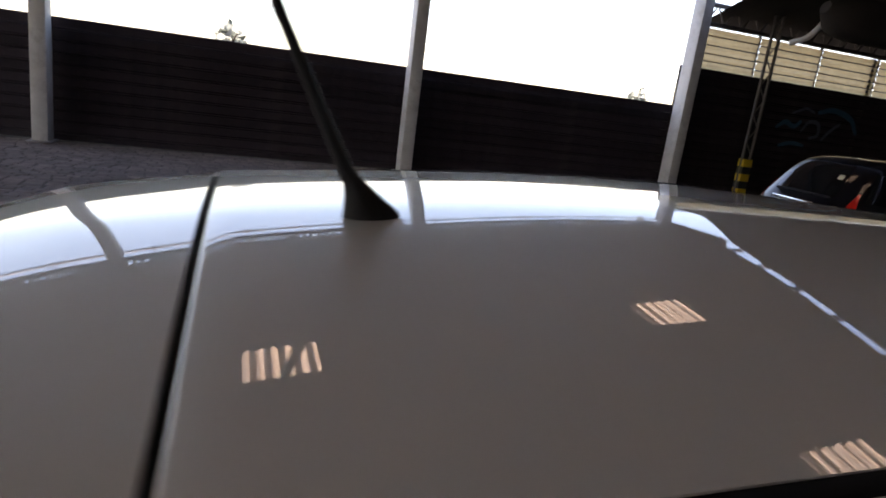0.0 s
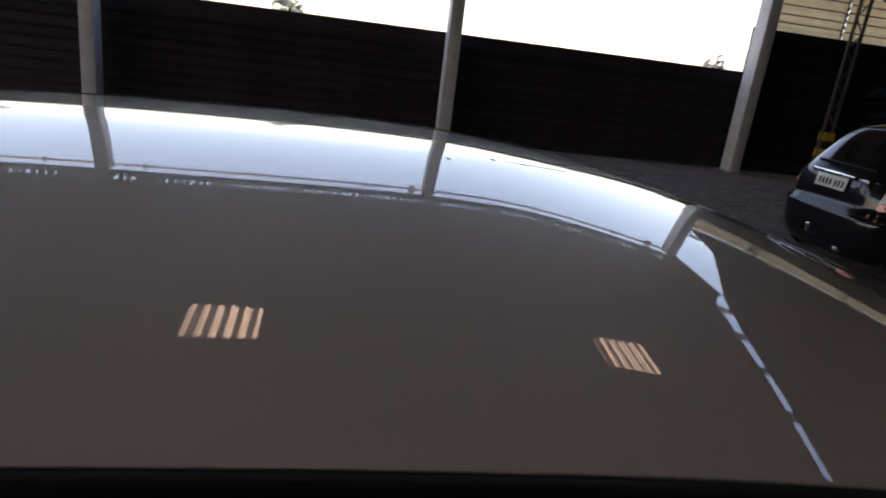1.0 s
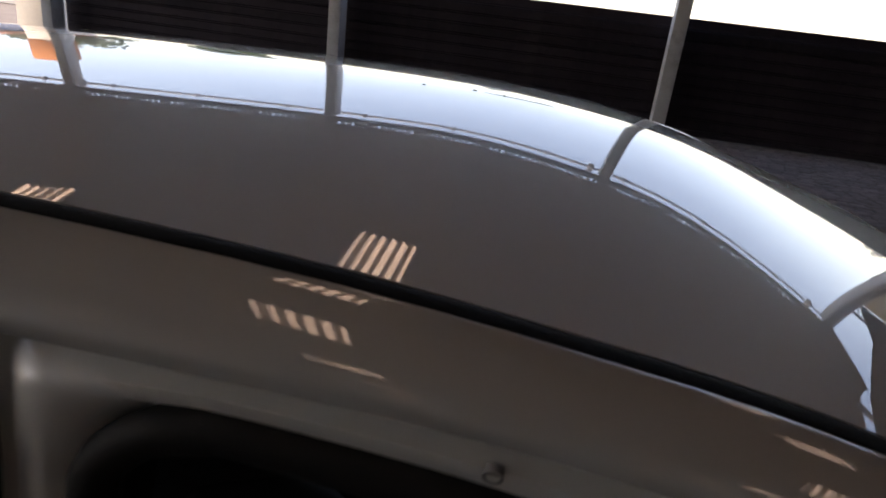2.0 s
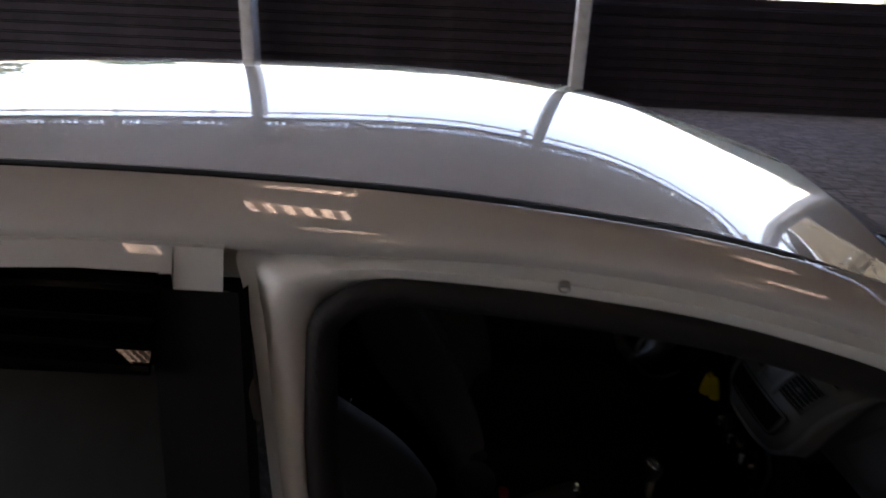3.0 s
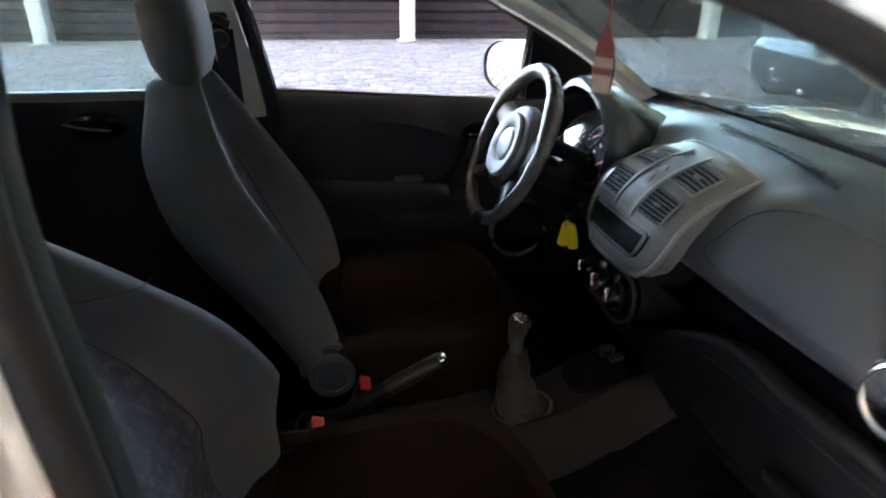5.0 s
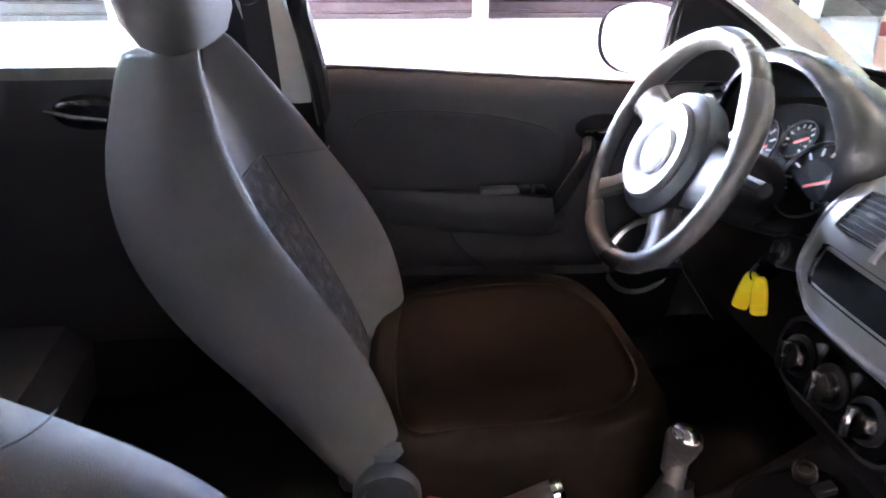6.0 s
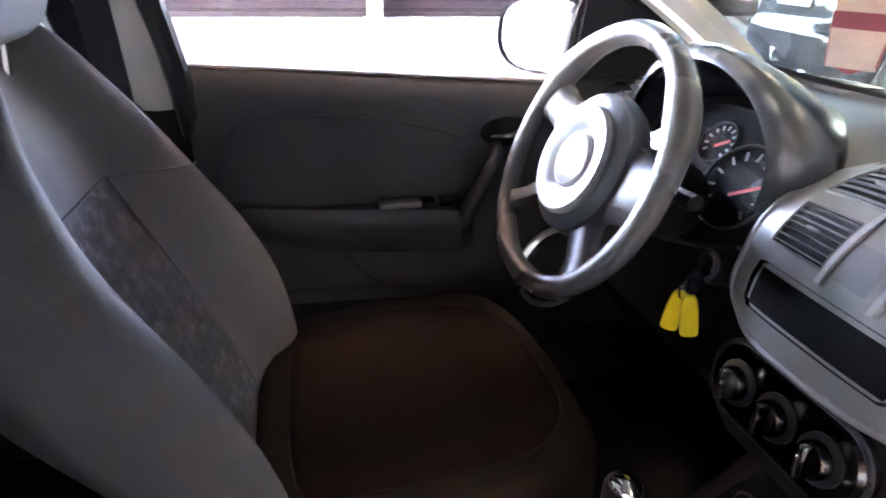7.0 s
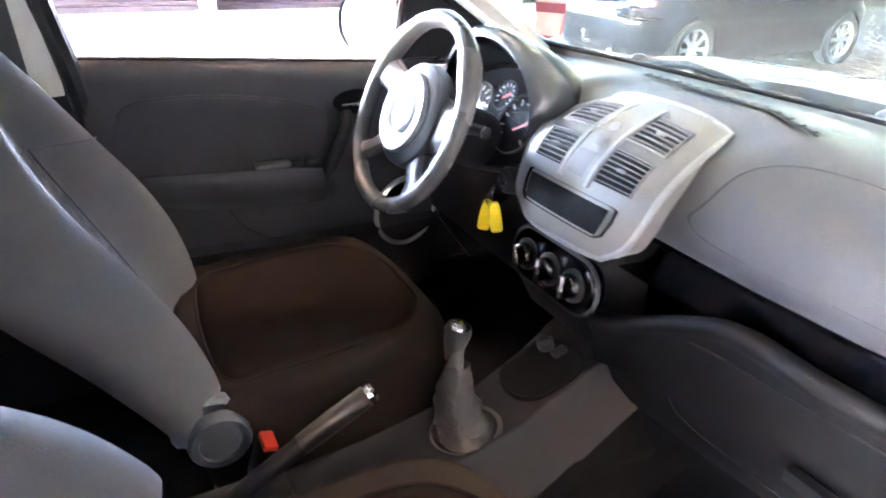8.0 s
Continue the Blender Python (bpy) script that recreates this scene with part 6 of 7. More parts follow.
def build_dash():
    dash = thing("dashboard", "grey plastic dashboard with a silver centre panel", "dashboard")
    ys = [0.665 - 1.33 * j / 60 for j in range(61)]
    bm = bm_new()
    rows = []
    for y in ys:
        f = glass_foot(y * 0.98)
        dx, dz = dash_shift(y)
        row = [(f.x - 0.006, y, f.z - 0.035), (f.x - 0.044, y, f.z + 0.018)]
        pts = [Vector(p) for p in row] + [dash_point(y, i) for i in range(len(DASH_PROFILE))]
        pts[2] = pts[2].lerp(pts[1], 0.25)
        row = [tuck(p) for p in smooth_path(pts, 4)]
        rows.append(row)
    loft(bm, rows)
    pad = part("dash_pad", bm, DASH, dash, "grey grained dash top and airbag panel", angle=60)
    # black band where the dash meets the glass
    bm = bm_new()
    tube(bm, [(glass_foot(y).x - 0.040, y, glass_foot(y).z + 0.021) for y in (lerp(0.6, -0.56, k / 30) for k in range(31))], 0.008, 6, flat=0.7)
    part("glass_seal", bm, BLACK_FILM, pad, "black seal along the foot of the windscreen")
    # seam of the airbag lid
    bm = bm_new()
    seam = smooth_path([(-0.175, 5.2, 0), (-0.165, 6.0, 0), (-0.205, 6.55, 0), (-0.37, 6.6, 0), (-0.505, 6.5, 0), (-0.540, 5.7, 0), (-0.53, 4.3, 0), (-0.49, 3.0, 0), (-0.31, 2.55, 0), (-0.205, 3.4, 0)], 5, closed=True)
    loft(bm, [[tuck(dash_point(p.x, p.y, o)) + Vector((0, w, 0)) for p in seam] for o, w in ((0.0030, -0.0026), (0.0040, 0.0), (0.0030, 0.0026))], close=True)
    part("airbag_seam", bm, BLACK_TRIM, pad, "dark seam of the airbag lid")
    # defroster slot
    def slot_at(y, dx=0.0, lift=0.0):
        k = (0.175 - y) / 0.35
        return (0.792 - 0.035 * k * k + dx, y, 1.0365 + dash_shift(y)[1] * 0.9 + lift)
    bm = bm_new()
    loft(bm, [[slot_at(y, -0.009), slot_at(y, -0.006, 0.0022), slot_at(y, 0.006, 0.0022), slot_at(y, 0.009)] for y in (lerp(0.18, -0.19, j / 24) for j in range(25))])
    slot = part("defroster_slot", bm, BLACK_TRIM, pad, "black defroster slot")
    for j in range(16):
        bm = bm_new()
        box(bm, slot_at(lerp(0.17, -0.18, j / 15), 0.0, 0.0025), (0.011, 0.005, 0.0015))
        part("slot_bar", bm, DASH_DARK, slot)
    # gloss black recess, glovebox and knee panel
    bm = bm_new()
    loft(bm, [[tuck((x + low_shift(y)[0], y, z + low_shift(y)[1])) for x, z in ((0.572, 0.864), (0.60, 0.863), (0.624, 0.858), (0.626, 0.826), (0.60, 0.808), (0.56, 0.804))] for y in (lerp(-0.03, -0.665, j / 34) for j in range(35))])
    part("recess", bm, GLOSS_BLACK, dash, "gloss black tray across the passenger side")
    bm = bm_new()
    tube(bm, [tuck(dash_point(y, 8.75, 0.0)) for y in (lerp(-0.09, -0.665, j / 34) for j in range(35))], 0.0048, 8)
    part("recess_lip", bm, GLOSS_BLACK, dash, "gloss black lip under the dash")
    bm = bm_new()
    lip = table([-0.665, -0.5, -0.36, -0.26, -0.185, -0.095, -0.04], [0.0, 0.0, 0.0, 0.005, -0.028, -0.080, -0.100])
    loft(bm, [[tuck((x + low_shift(y)[0], y, z + low_shift(y)[1] + (lip(y) if z > 0.7 else 0))) for x, z in ((0.575, 0.808), (0.550, 0.822), (0.534, 0.824), (0.527, 0.819), (0.526, 0.808), (0.532, 0.796), (0.541, 0.785), (0.552, 0.72), (0.578, 0.62), (0.62, 0.535), (0.70, 0.48))] for y in (lerp(-0.04, -0.665, j / 40) for j in range(41))])
    glove = part("glovebox", bm, DASH_DARK, dash, "dark grey glovebox", angle=60)
    bm = bm_new()
    out = smooth_path([(-0.20, 0.765, 0), (-0.60, 0.765, 0), (-0.62, 0.70, 0), (-0.60, 0.60, 0), (-0.22, 0.60, 0), (-0.185, 0.68, 0)], 5, closed=True)
    gx = table([0.60, 0.70, 0.77], [0.584, 0.556, 0.543])
    tube(bm, [tuck((gx(p.y) + low_shift(p.x)[0] - 0.001, p.x, p.y + low_shift(p.x)[1])) for p in out], 0.0016, 6, closed=True)
    part("lid_seam", bm, BLACK_TRIM, glove)
    bm = bm_new()
    box(bm, (0.585, -0.42, 0.655), (0.02, 0.10, 0.022), 0.006)
    part("latch", bm, DASH_DARK, glove, "glovebox latch")
    # dark ends towards the doors
    for y in (-0.652, 0.652):
        bm = bm_new()
        dx = dash_shift(y)[0]
        out = [(dash_point(y, i).x + 0.006, dash_point(y, i).z - 0.004) for i in (2, 3, 4, 5, 6, 7)]
        out += [(0.615 + dx, 0.84), (0.56 + dx, 0.76), (0.60 + dx, 0.60), (0.70 + dx, 0.46), (0.79, 0.46), (0.79, 0.97)]
        prism(bm, [(a, b) for a, b in out], 0.012, pose(0, (y if y > 0 else -0.575) + 0.006, 0, 90, 0, 0))
        part("end_panel", bm, BLACK_TRIM, dash, "black end panel of the dashboard")
    # lower driver side
    bm = bm_new()
    loft(bm, [[(x + 0.02 * abs(y - 0.36), y, z) for x, z in ((0.572, 0.866), (0.56, 0.80), (0.565, 0.72), (0.60, 0.63), (0.68, 0.56))] for y in (lerp(0.665, 0.14, j / 20) for j in range(21))])
    part("knee_panel", bm, DASH_DARK, dash, "dark lower panel below the steering column")
    # centre stack behind the panel
    bm = bm_new()
    loft(bm, [[(x + max(0.0, -0.04 - y) * 3.0, y, z) for x, z in ((0.56, 0.86), (0.525, 0.82), (0.53, 0.70), (0.575, 0.62), (0.64, 0.56), (0.72, 0.50))] for y in (lerp(0.17, -0.07, j / 24) for j in range(25))])
    part("stack_panel", bm, DASH_DARK, dash)
    # silver centre panel
    bm = bm_new()
    us = [-1.06, -1.0, -0.97] + [-0.9 + 1.8 * k / 18 for k in range(19)] + [0.97, 1.0, 1.06]
    rows = []
    for j in range(40):
        v = 6 * j / 39
        rows.append([bez(max(-1.0, min(1.0, u)), v, (-0.030 if abs(u) > 1.01 else (0.0 if abs(u) > 0.99 else 0.006))) for u in us])
    loft(bm, rows)
    panel = part("centre_panel", bm, BEZEL, dash, "satin silver centre panel", angle=60)
    bm = bm_new()
    tube(bm, [bez(-1.0, 6 - 6 * k / 24, 0.004) for k in range(25)] + [bez(-1 + 2 * k / 10, 0.0, 0.004) for k in range(1, 10)] + [bez(1.0, 6 * k / 24, 0.004) for k in range(25)] + [bez(1 - 2 * k / 16, 6.0, 0.004) for k in range(1, 16)], 0.0050, 8, closed=True)
    part("panel_rim", bm, HUB, panel, "bright rim of the centre panel")
    bm = bm_new()
    patch(bm, -0.24, 0.16, 2.45, 5.45, 0.0078, 6, 24)
    strip = part("centre_strip", bm, BEZEL, panel, "recessed strip between the vents")
    for u in (0.17, -0.255):
        bm = bm_new()
        loft(bm, [[bez(u + d * (1 + 0.5 * max(0, v - 4) / 2), v, o) for d, o in ((-0.035, 0.0062), (-0.022, 0.0105), (0.022, 0.0105), (0.035, 0.0062))] for v in (lerp(2.4, 5.45, k / 20) for k in range(21))])
        part("strip_rib", bm, HUB, panel, "pale rib beside the centre strip")
    bm = bm_new()
    patch(bm, -0.17, 0.10, 2.6, 3.35, 0.0098, 4, 6)
    part("switch_plate", bm, VENT_SLAT, strip)
    for v in (3.75, 4.25):
        bm = bm_new()
        lathe(bm, [(0.010, 0), (0.010, 0.0025), (0.0, 0.0035)], Matrix.Translation(bez(-0.04, v, 0.0075)) @ pose(0, 0, 0, 0, -48, 0), 16)
        part("switch", bm, VENT_SLAT, strip, "round grey switch")
    build_vent(panel, 0.212, 0.72, 2.66, 3.69, 7)
    build_vent(panel, -0.77, -0.303, 2.66, 3.69, 7)
    build_vent(panel, 0.212, 0.715, 4.08, 5.15, 6)
    build_vent(panel, -0.77, -0.303, 4.08, 5.15, 6)
    # radio
    bm = bm_new()
    edge = [(u, 0.95) for u in (-0.66, -0.33, 0, 0.33, 0.66)] + [(0.72, 1.15), (0.73, 1.7), (0.71, 2.15)] + [(u, 2.2) for u in (0.66, 0.33, 0, -0.33, -0.66)] + [(-0.72, 2.15), (-0.735, 1.7), (-0.72, 1.15)]
    g = loft(bm, [[bez(u * k, 1.57 + (v - 1.57) * k, o) for u, v in edge] for k, o in ((1.03, 0.004), (1.0, 0.010), (0.96, 0.006), (0.93, 0.0055))], close=True)
    cap(bm, g[-1])
    radio = part("radio", bm, GLOSS_BLACK, panel, "black radio in the centre panel")
    bm = bm_new()
    patch(bm, -0.655, 0.65, 1.08, 2.06, 0.0085, 8, 6)
    part("display", bm, RADIO_FACE, radio)
    # heater controls
    bm = bm_new()
    hc = pose(0.512, 0.026, 0.773, 90, 0, -90) @ pose(0, 0, 0, -8, 0, 0)
    prism(bm, round_rect(0.218, 0.090, 0.043, 8), 0.020, hc, 0.008)
    heater = part("heater_panel", bm, GLOSS_BLACK, dash, "black heater control panel")
    bm = bm_new()
    tube(bm, [hc @ Vector((a, b, 0.014)) for a, b in round_rect(0.218, 0.090, 0.043, 8)], 0.0035, 6, closed=True)
    part("heater_rim", bm, DASH, heater)
    for dy in (-0.061, 0.0, 0.061):
        bm = bm_new()
        m = hc @ Matrix.Translation((dy, 0, 0.018))
        lathe(bm, [(0.027, 0.0), (0.027, 0.005), (0.024, 0.007)], m, 28)
        knob = part("heater_knob", bm, BLACK_TRIM, heater, "black rotary knob with a bright grip")
        bm = bm_new()
        lathe(bm, [(0.0205, 0.004), (0.0192, 0.016), (0.017, 0.019), (0.0, 0.019)], m, 24)
        part("knob_cap", bm, GLOSS_BLACK, knob)
        bm = bm_new()
        box(bm, m @ Vector((0, 0, 0.025)), (0.014, 0.009, 0.040), 0.0035)
        part("grip", bm, CHROME, knob, "bright chrome grip")
    # side vents with their swept hoods
    for s, cy in ((-1, -0.495), (1, 0.575)):
        dx, dz = dash_shift(cy)
        c = Vector((0.552 + dx, cy, 0.940 + dz)) if s < 0 else Vector((0.575, cy, 0.95))
        m = Matrix.Translation(c) @ pose(0, 0, 0, 0, -82, 0) @ pose(0, 0, 0, -6 * s, 0, 0)
        bm = bm_new()
        lathe(bm, [(0.060, -0.06), (0.056, 0.0), (0.050, 0.010), (0.044, 0.008), (0.042, -0.005)], m, 36, ends=False)
        pod = part("side_vent", bm, HOOD_GREY, dash, "round side air vent")
        bm = bm_new()
        lathe(bm, [(0.044, 0.006), (0.046, 0.012), (0.042, 0.014), (0.039, 0.010)], m, 36, ends=False)
        part("vent_ring", bm, SATIN, pod, "silver vent ring")
        bm = bm_new()
        lathe(bm, [(0.043, 0.0), (0.02, -0.01), (0.0, -0.012)], m, 36)
        part("vent_throat", bm, GLOSS_BLACK, pod)
        for k in range(3):
            q = -0.022 + 0.022 * k
            L = 2 * math.sqrt(0.040 ** 2 - q * q)
            bm = bm_new()
            box(bm, (0, 0, 0), (0.003, L, 0.012), 0.001)
            bmesh.ops.transform(bm, matrix=m @ Matrix.Translation((q, 0, 0.004)) @ pose(0, 0, 0, 0, 25, 0), verts=bm.verts)
            part("slat", bm, DASH_DARK, pod)
        bm = bm_new()
        bmt = m @ Matrix.Translation((0, 0, 0.013))
        box(bm, (0, 0, 0), (0.010, 0.024, 0.006), 0.002)
        bmesh.ops.transform(bm, matrix=bmt, verts=bm.verts)
        part("vent_tab", bm, SATIN, pod)
        # hood that runs forward to the door
        bm = bm_new()
        rows = []
        for k in range(9):
            q = k / 8
            cc = c + Vector((0.22 * q, s * 0.012 * q + (0.02 * q if s < 0 else 0), 0.030 * q))
            r = lerp(0.064, 0.040, q)
            rows.append([cc + Vector((0, r * math.cos(t) * 1.0, r * math.sin(t) + 0.004)) for t in (math.pi * (-0.15 + 1.3 * j / 14) for j in range(15))])
        loft(bm, rows)
        part("vent_hood", bm, HOOD_GREY, pod, "smooth satin vent hood")
        bm = bm_new()
        a, b = c + Vector((0.06, s * 0.060, -0.012)), c + Vector((0.17, s * 0.050, 0.016))
        loft(bm, [[a + Vector((0, 0, 0.045)), a + Vector((0.0, s * 0.006, -0.03))], [(a + b) / 2 + Vector((0, s * 0.01, 0.045)), (a + b) / 2 + Vector((0, s * 0.012, -0.012))], [b + Vector((0, 0, 0.02)), b]])
        thicken(bm, 0.004)
        part("window_vent", bm, GLOSS_BLACK, pod, "dark window demister vent")
    # instrument binnacle
    bm = bm_new()
    rows = []
    for q, r, h in ((0.0, 0.150, 0.112), (0.006, 0.156, 0.120), (0.020, 0.166, 0.123), (0.045, 0.178, 0.116), (0.085, 0.172, 0.098), (0.13, 0.140, 0.074), (0.19, 0.090, 0.046)):
        rows.append([(0.532 + q, 0.322 + r * math.cos(t), 0.984 + h * math.sin(t) + (0.008 if q else 0)) for t in (math.pi * (-0.12 + 1.24 * j / 26) for j in range(27))])
    loft(bm, rows)
    bin_ = part("instrument_hood", bm, DASH_SATIN, dash, "smooth satin instrument hood", angle=60)
    bm = bm_new()
    face = pose(0.566, 0.308, 0.948, 90, 0, -90) @ pose(0, 0, 0, -32, 0, 0)
    prism(bm, [(0.155 * math.cos(t), 0.095 * math.sin(t)) for t in (math.tau * k / 36 for k in range(36))], 0.01, face)
    dial = part("instrument_face", bm, BLACK_FILM, bin_)
    for dx_, r in ((-0.082, 0.052), (0.072, 0.058), (-0.005, 0.030)):
        bm = bm_new()
        lathe(bm, [(r, 0.012), (r, 0.017), (r * 0.965, 0.017), (r * 0.955, 0.012)], face @ Matrix.Translation((dx_, 0.0 if r > 0.04 else 0.04, 0)), 32, ends=False)
        part("dial_ring", bm, SEAM, dial)
        m = face @ Matrix.Translation((dx_, 0.0 if r > 0.04 else 0.04, 0.0125))
        for k in range(11):
            a = radians(220 - k * 26)
            bm = bm_new()
            box(bm, (r * 0.74 * math.cos(a), r * 0.74 * math.sin(a), 0), (r * 0.2, 0.003, 0.001), 0, (0, 0, math.degrees(a)))
            part("dial_tick", bm, WHITE_FACE, dial, m=m)
        bm = bm_new()
        box(bm, (r * 0.3, 0.0, 0.003), (r * 0.8, 0.004, 0.001), 0, (0, 0, 35))
        bmesh.ops.transform(bm, matrix=m, verts=bm.verts)
        part("needle", bm, RED, dial)
    bm = bm_new()
    prism(bm, round_rect(0.06, 0.035, 0.006, 3), 0.004, face @ Matrix.Translation((-0.015, -0.045, 0.011)))
    part("trip_display", bm, WHITE_FACE, dial, "pale trip display")
    bm = bm_new()
    loft(bm, [[face @ Vector((0.150 * q * math.cos(t), 0.090 * q * math.sin(t), 0.050 - 0.022 * q * q)) for t in (math.tau * k / 36 for k in range(36))] for q in (0.02, 0.35, 0.7, 0.97)], close=True)
    part("instrument_lens", bm, LENS, bin_, "clear curved instrument lens").visible_shadow = False
    return dash


def build_steering():
    w = thing("steering_wheel", "grey leather steering wheel with a silver hub ring", "steering wheel", at=(0.378, 0.320, 0.972))
    tilt = Matrix.Rotation(radians(-66), 4, "Y")   # wheel plane: local z looks back at the driver and up
    R = 0.171

    def pl(x, y, z=0.0):
        """Local wheel plane: x to the driver's right, y up the wheel, z towards the driver."""
        return tilt @ Vector((y, -x, z))
    bm = bm_new()
    n = 64
    pts, rad = [], []
    for k in range(n):
        a = math.tau * k / n
        squash = 1.0 - 0.03 * max(0, -math.sin(a)) ** 3
        pts.append(pl(R * math.cos(a), R * math.sin(a) * squash, 0.0))
        grip = math.exp(-((math.degrees(abs(math.atan2(math.sin(a - radians(35)), math.cos(a - radians(35))))) / 16) ** 2)) + math.exp(-((math.degrees(abs(math.atan2(math.sin(a - radians(145)), math.cos(a - radians(145))))) / 16) ** 2))
        rad.append(0.0155 + 0.0045 * grip)
    tube(bm, pts, rad, 14, closed=True, up=tilt @ Vector((0, 0, 1)))
    part("rim", bm, WHEEL_GRIP, w, "worn grey leather rim", angle=70)
    for a, wide in ((2, 0.050), (160, 0.036), (-50, 0.030), (-140, 0.020)):
        d = Vector((math.cos(radians(a)), math.sin(radians(a))))
        t = Vector((-d.y, d.x))
        bm = bm_new()
        rows = []
        for q, k, zz in ((0.045, 1.25, -0.012), (0.085, 0.95, -0.018), (0.130, 0.75, -0.014), (0.166, 0.9, -0.002)):
            c = d * q
            rows.append([pl(c.x + t.x * wide * k * sx, c.y + t.y * wide * k * sx, zz + dz) for sx, dz in ((-1, -0.010), (-1, 0.002), (-0.6, 0.010), (0.6, 0.010), (1, 0.002), (1, -0.010))])
        loft(bm, rows, close=True)
        part("spoke", bm, CHARCOAL if a in (2, -50) else WHEEL_GRIP, w, "broad dark satin spoke" if a in (2, -50) else "grey spoke")
    hubm = tilt.to_4x4() @ Matrix.Translation((0, 0, 0))
    bm = bm_new()
    lathe(bm, [(0.090, -0.035), (0.096, -0.020), (0.092, -0.002), (0.080, 0.006), (0.0, 0.010)], hubm, 40)
    pad = part("airbag_pad", bm, CHARCOAL, w, "dark satin airbag pad")
    bm = bm_new()
    lathe(bm, [(0.073, 0.004), (0.074, 0.011), (0.070, 0.017), (0.054, 0.016), (0.045, 0.011), (0.036, 0.007)], hubm, 44, ends=False)
    part("hub_ring", bm, HUB, pad, "broad silver hub ring")
    bm = bm_new()
    lathe(bm, [(0.036, 0.004), (0.035, 0.013), (0.028, 0.0155), (0.0, 0.017)], hubm, 36)
    part("hub_disc", bm, HUB, pad, "pale blank hub disc")
    bm = bm_new()
    lathe(bm, [(0.0365, 0.006), (0.0358, 0.0125), (0.034, 0.0140), (0.033, 0.012)], hubm, 36, ends=False)
    part("hub_trim", bm, SATIN, pad)
    bm = bm_new()
    ax = tilt @ Vector((0, 0, -1))
    tube(bm, [ax * q for q in (0.03, 0.08, 0.16, 0.26)], [0.055, 0.062, 0.066, 0.05], 16, flat=0.85)
    col = part("column_shroud", bm, BLACK_TRIM, w, "black steering column shroud")
    for s in (1, -1):
        bm = bm_new()
        a = ax * 0.085
        tube(bm, smooth_path([a + Vector((0, s * 0.05, 0.01)), a + Vector((-0.012, s * 0.11, 0.028)), a + Vector((-0.018, s * 0.165, 0.036))], 4), 0.010, 8)
        part("stalk", bm, BLACK_TRIM, col, "black control stalk")
    return w


def build_key():
    """Ignition barrel, key and its two yellow tags."""
    key = thing("car_key", "car key in the ignition with two yellow tags", "key", at=(0.515, 0.200, 0.867))
    bm = bm_new()
    lathe(bm, [(0.024, -0.05), (0.024, 0.0), (0.020, 0.006), (0.013, 0.006), (0.012, 0.002), (0.0, 0.002)], pose(0, 0, 0, 0, -75, 0), 24)
    barrel = part("ignition_barrel", bm, BLACK_TRIM, key, "black ignition barrel")
    bm = bm_new()
    lathe(bm, [(0.0145, 0.005), (0.0145, 0.009), (0.0115, 0.009), (0.0110, 0.005)], pose(0, 0, 0, 0, -75, 0), 24, ends=False)
    part("barrel_ring", bm, CHROME, barrel, "chrome ring round the keyhole")
    bm = bm_new()
    prism(bm, smooth_outline([(-0.017, 0), (0.017, 0), (0.020, 0.026), (0, 0.036), (-0.020, 0.026)], 4), 0.010, pose(-0.012, -0.005, -0.006, 180, 0, 15) @ pose(0, 0, 0, 90, 0, 0), 0.003)
    part("key_head", bm, GLOSS_BLACK, key, "black key head")
    bm = bm_new()
    tube(bm, [Vector((-0.030 + 0.012 * math.cos(t), -0.004, -0.030 + 0.014 * math.sin(t))) for t in (math.tau * k / 20 for k in range(20))], 0.0015, 6, closed=True, up=(0, 1, 0))
    part("key_ring", bm, CHROME, key)
    for side, lean, turn in ((-1, -7, -38), (1, 9, -30)):
        bm = bm_new()
        prism(bm, smooth_outline([(-0.006, 0), (0.006, 0), (0.0105, -0.016), (0.0115, -0.050), (0.007, -0.058), (-0.008, -0.058), (-0.0115, -0.048), (-0.0105, -0.016)], 3), 0.006, pose(-0.030 + side * 0.004, -side * 0.003, -0.036, 90, 0, turn) @ pose(0, 0, side * 0.004, 0, 0, lean), 0.002)
        part("tag", bm, YELLOW, key, "yellow plastic tag")


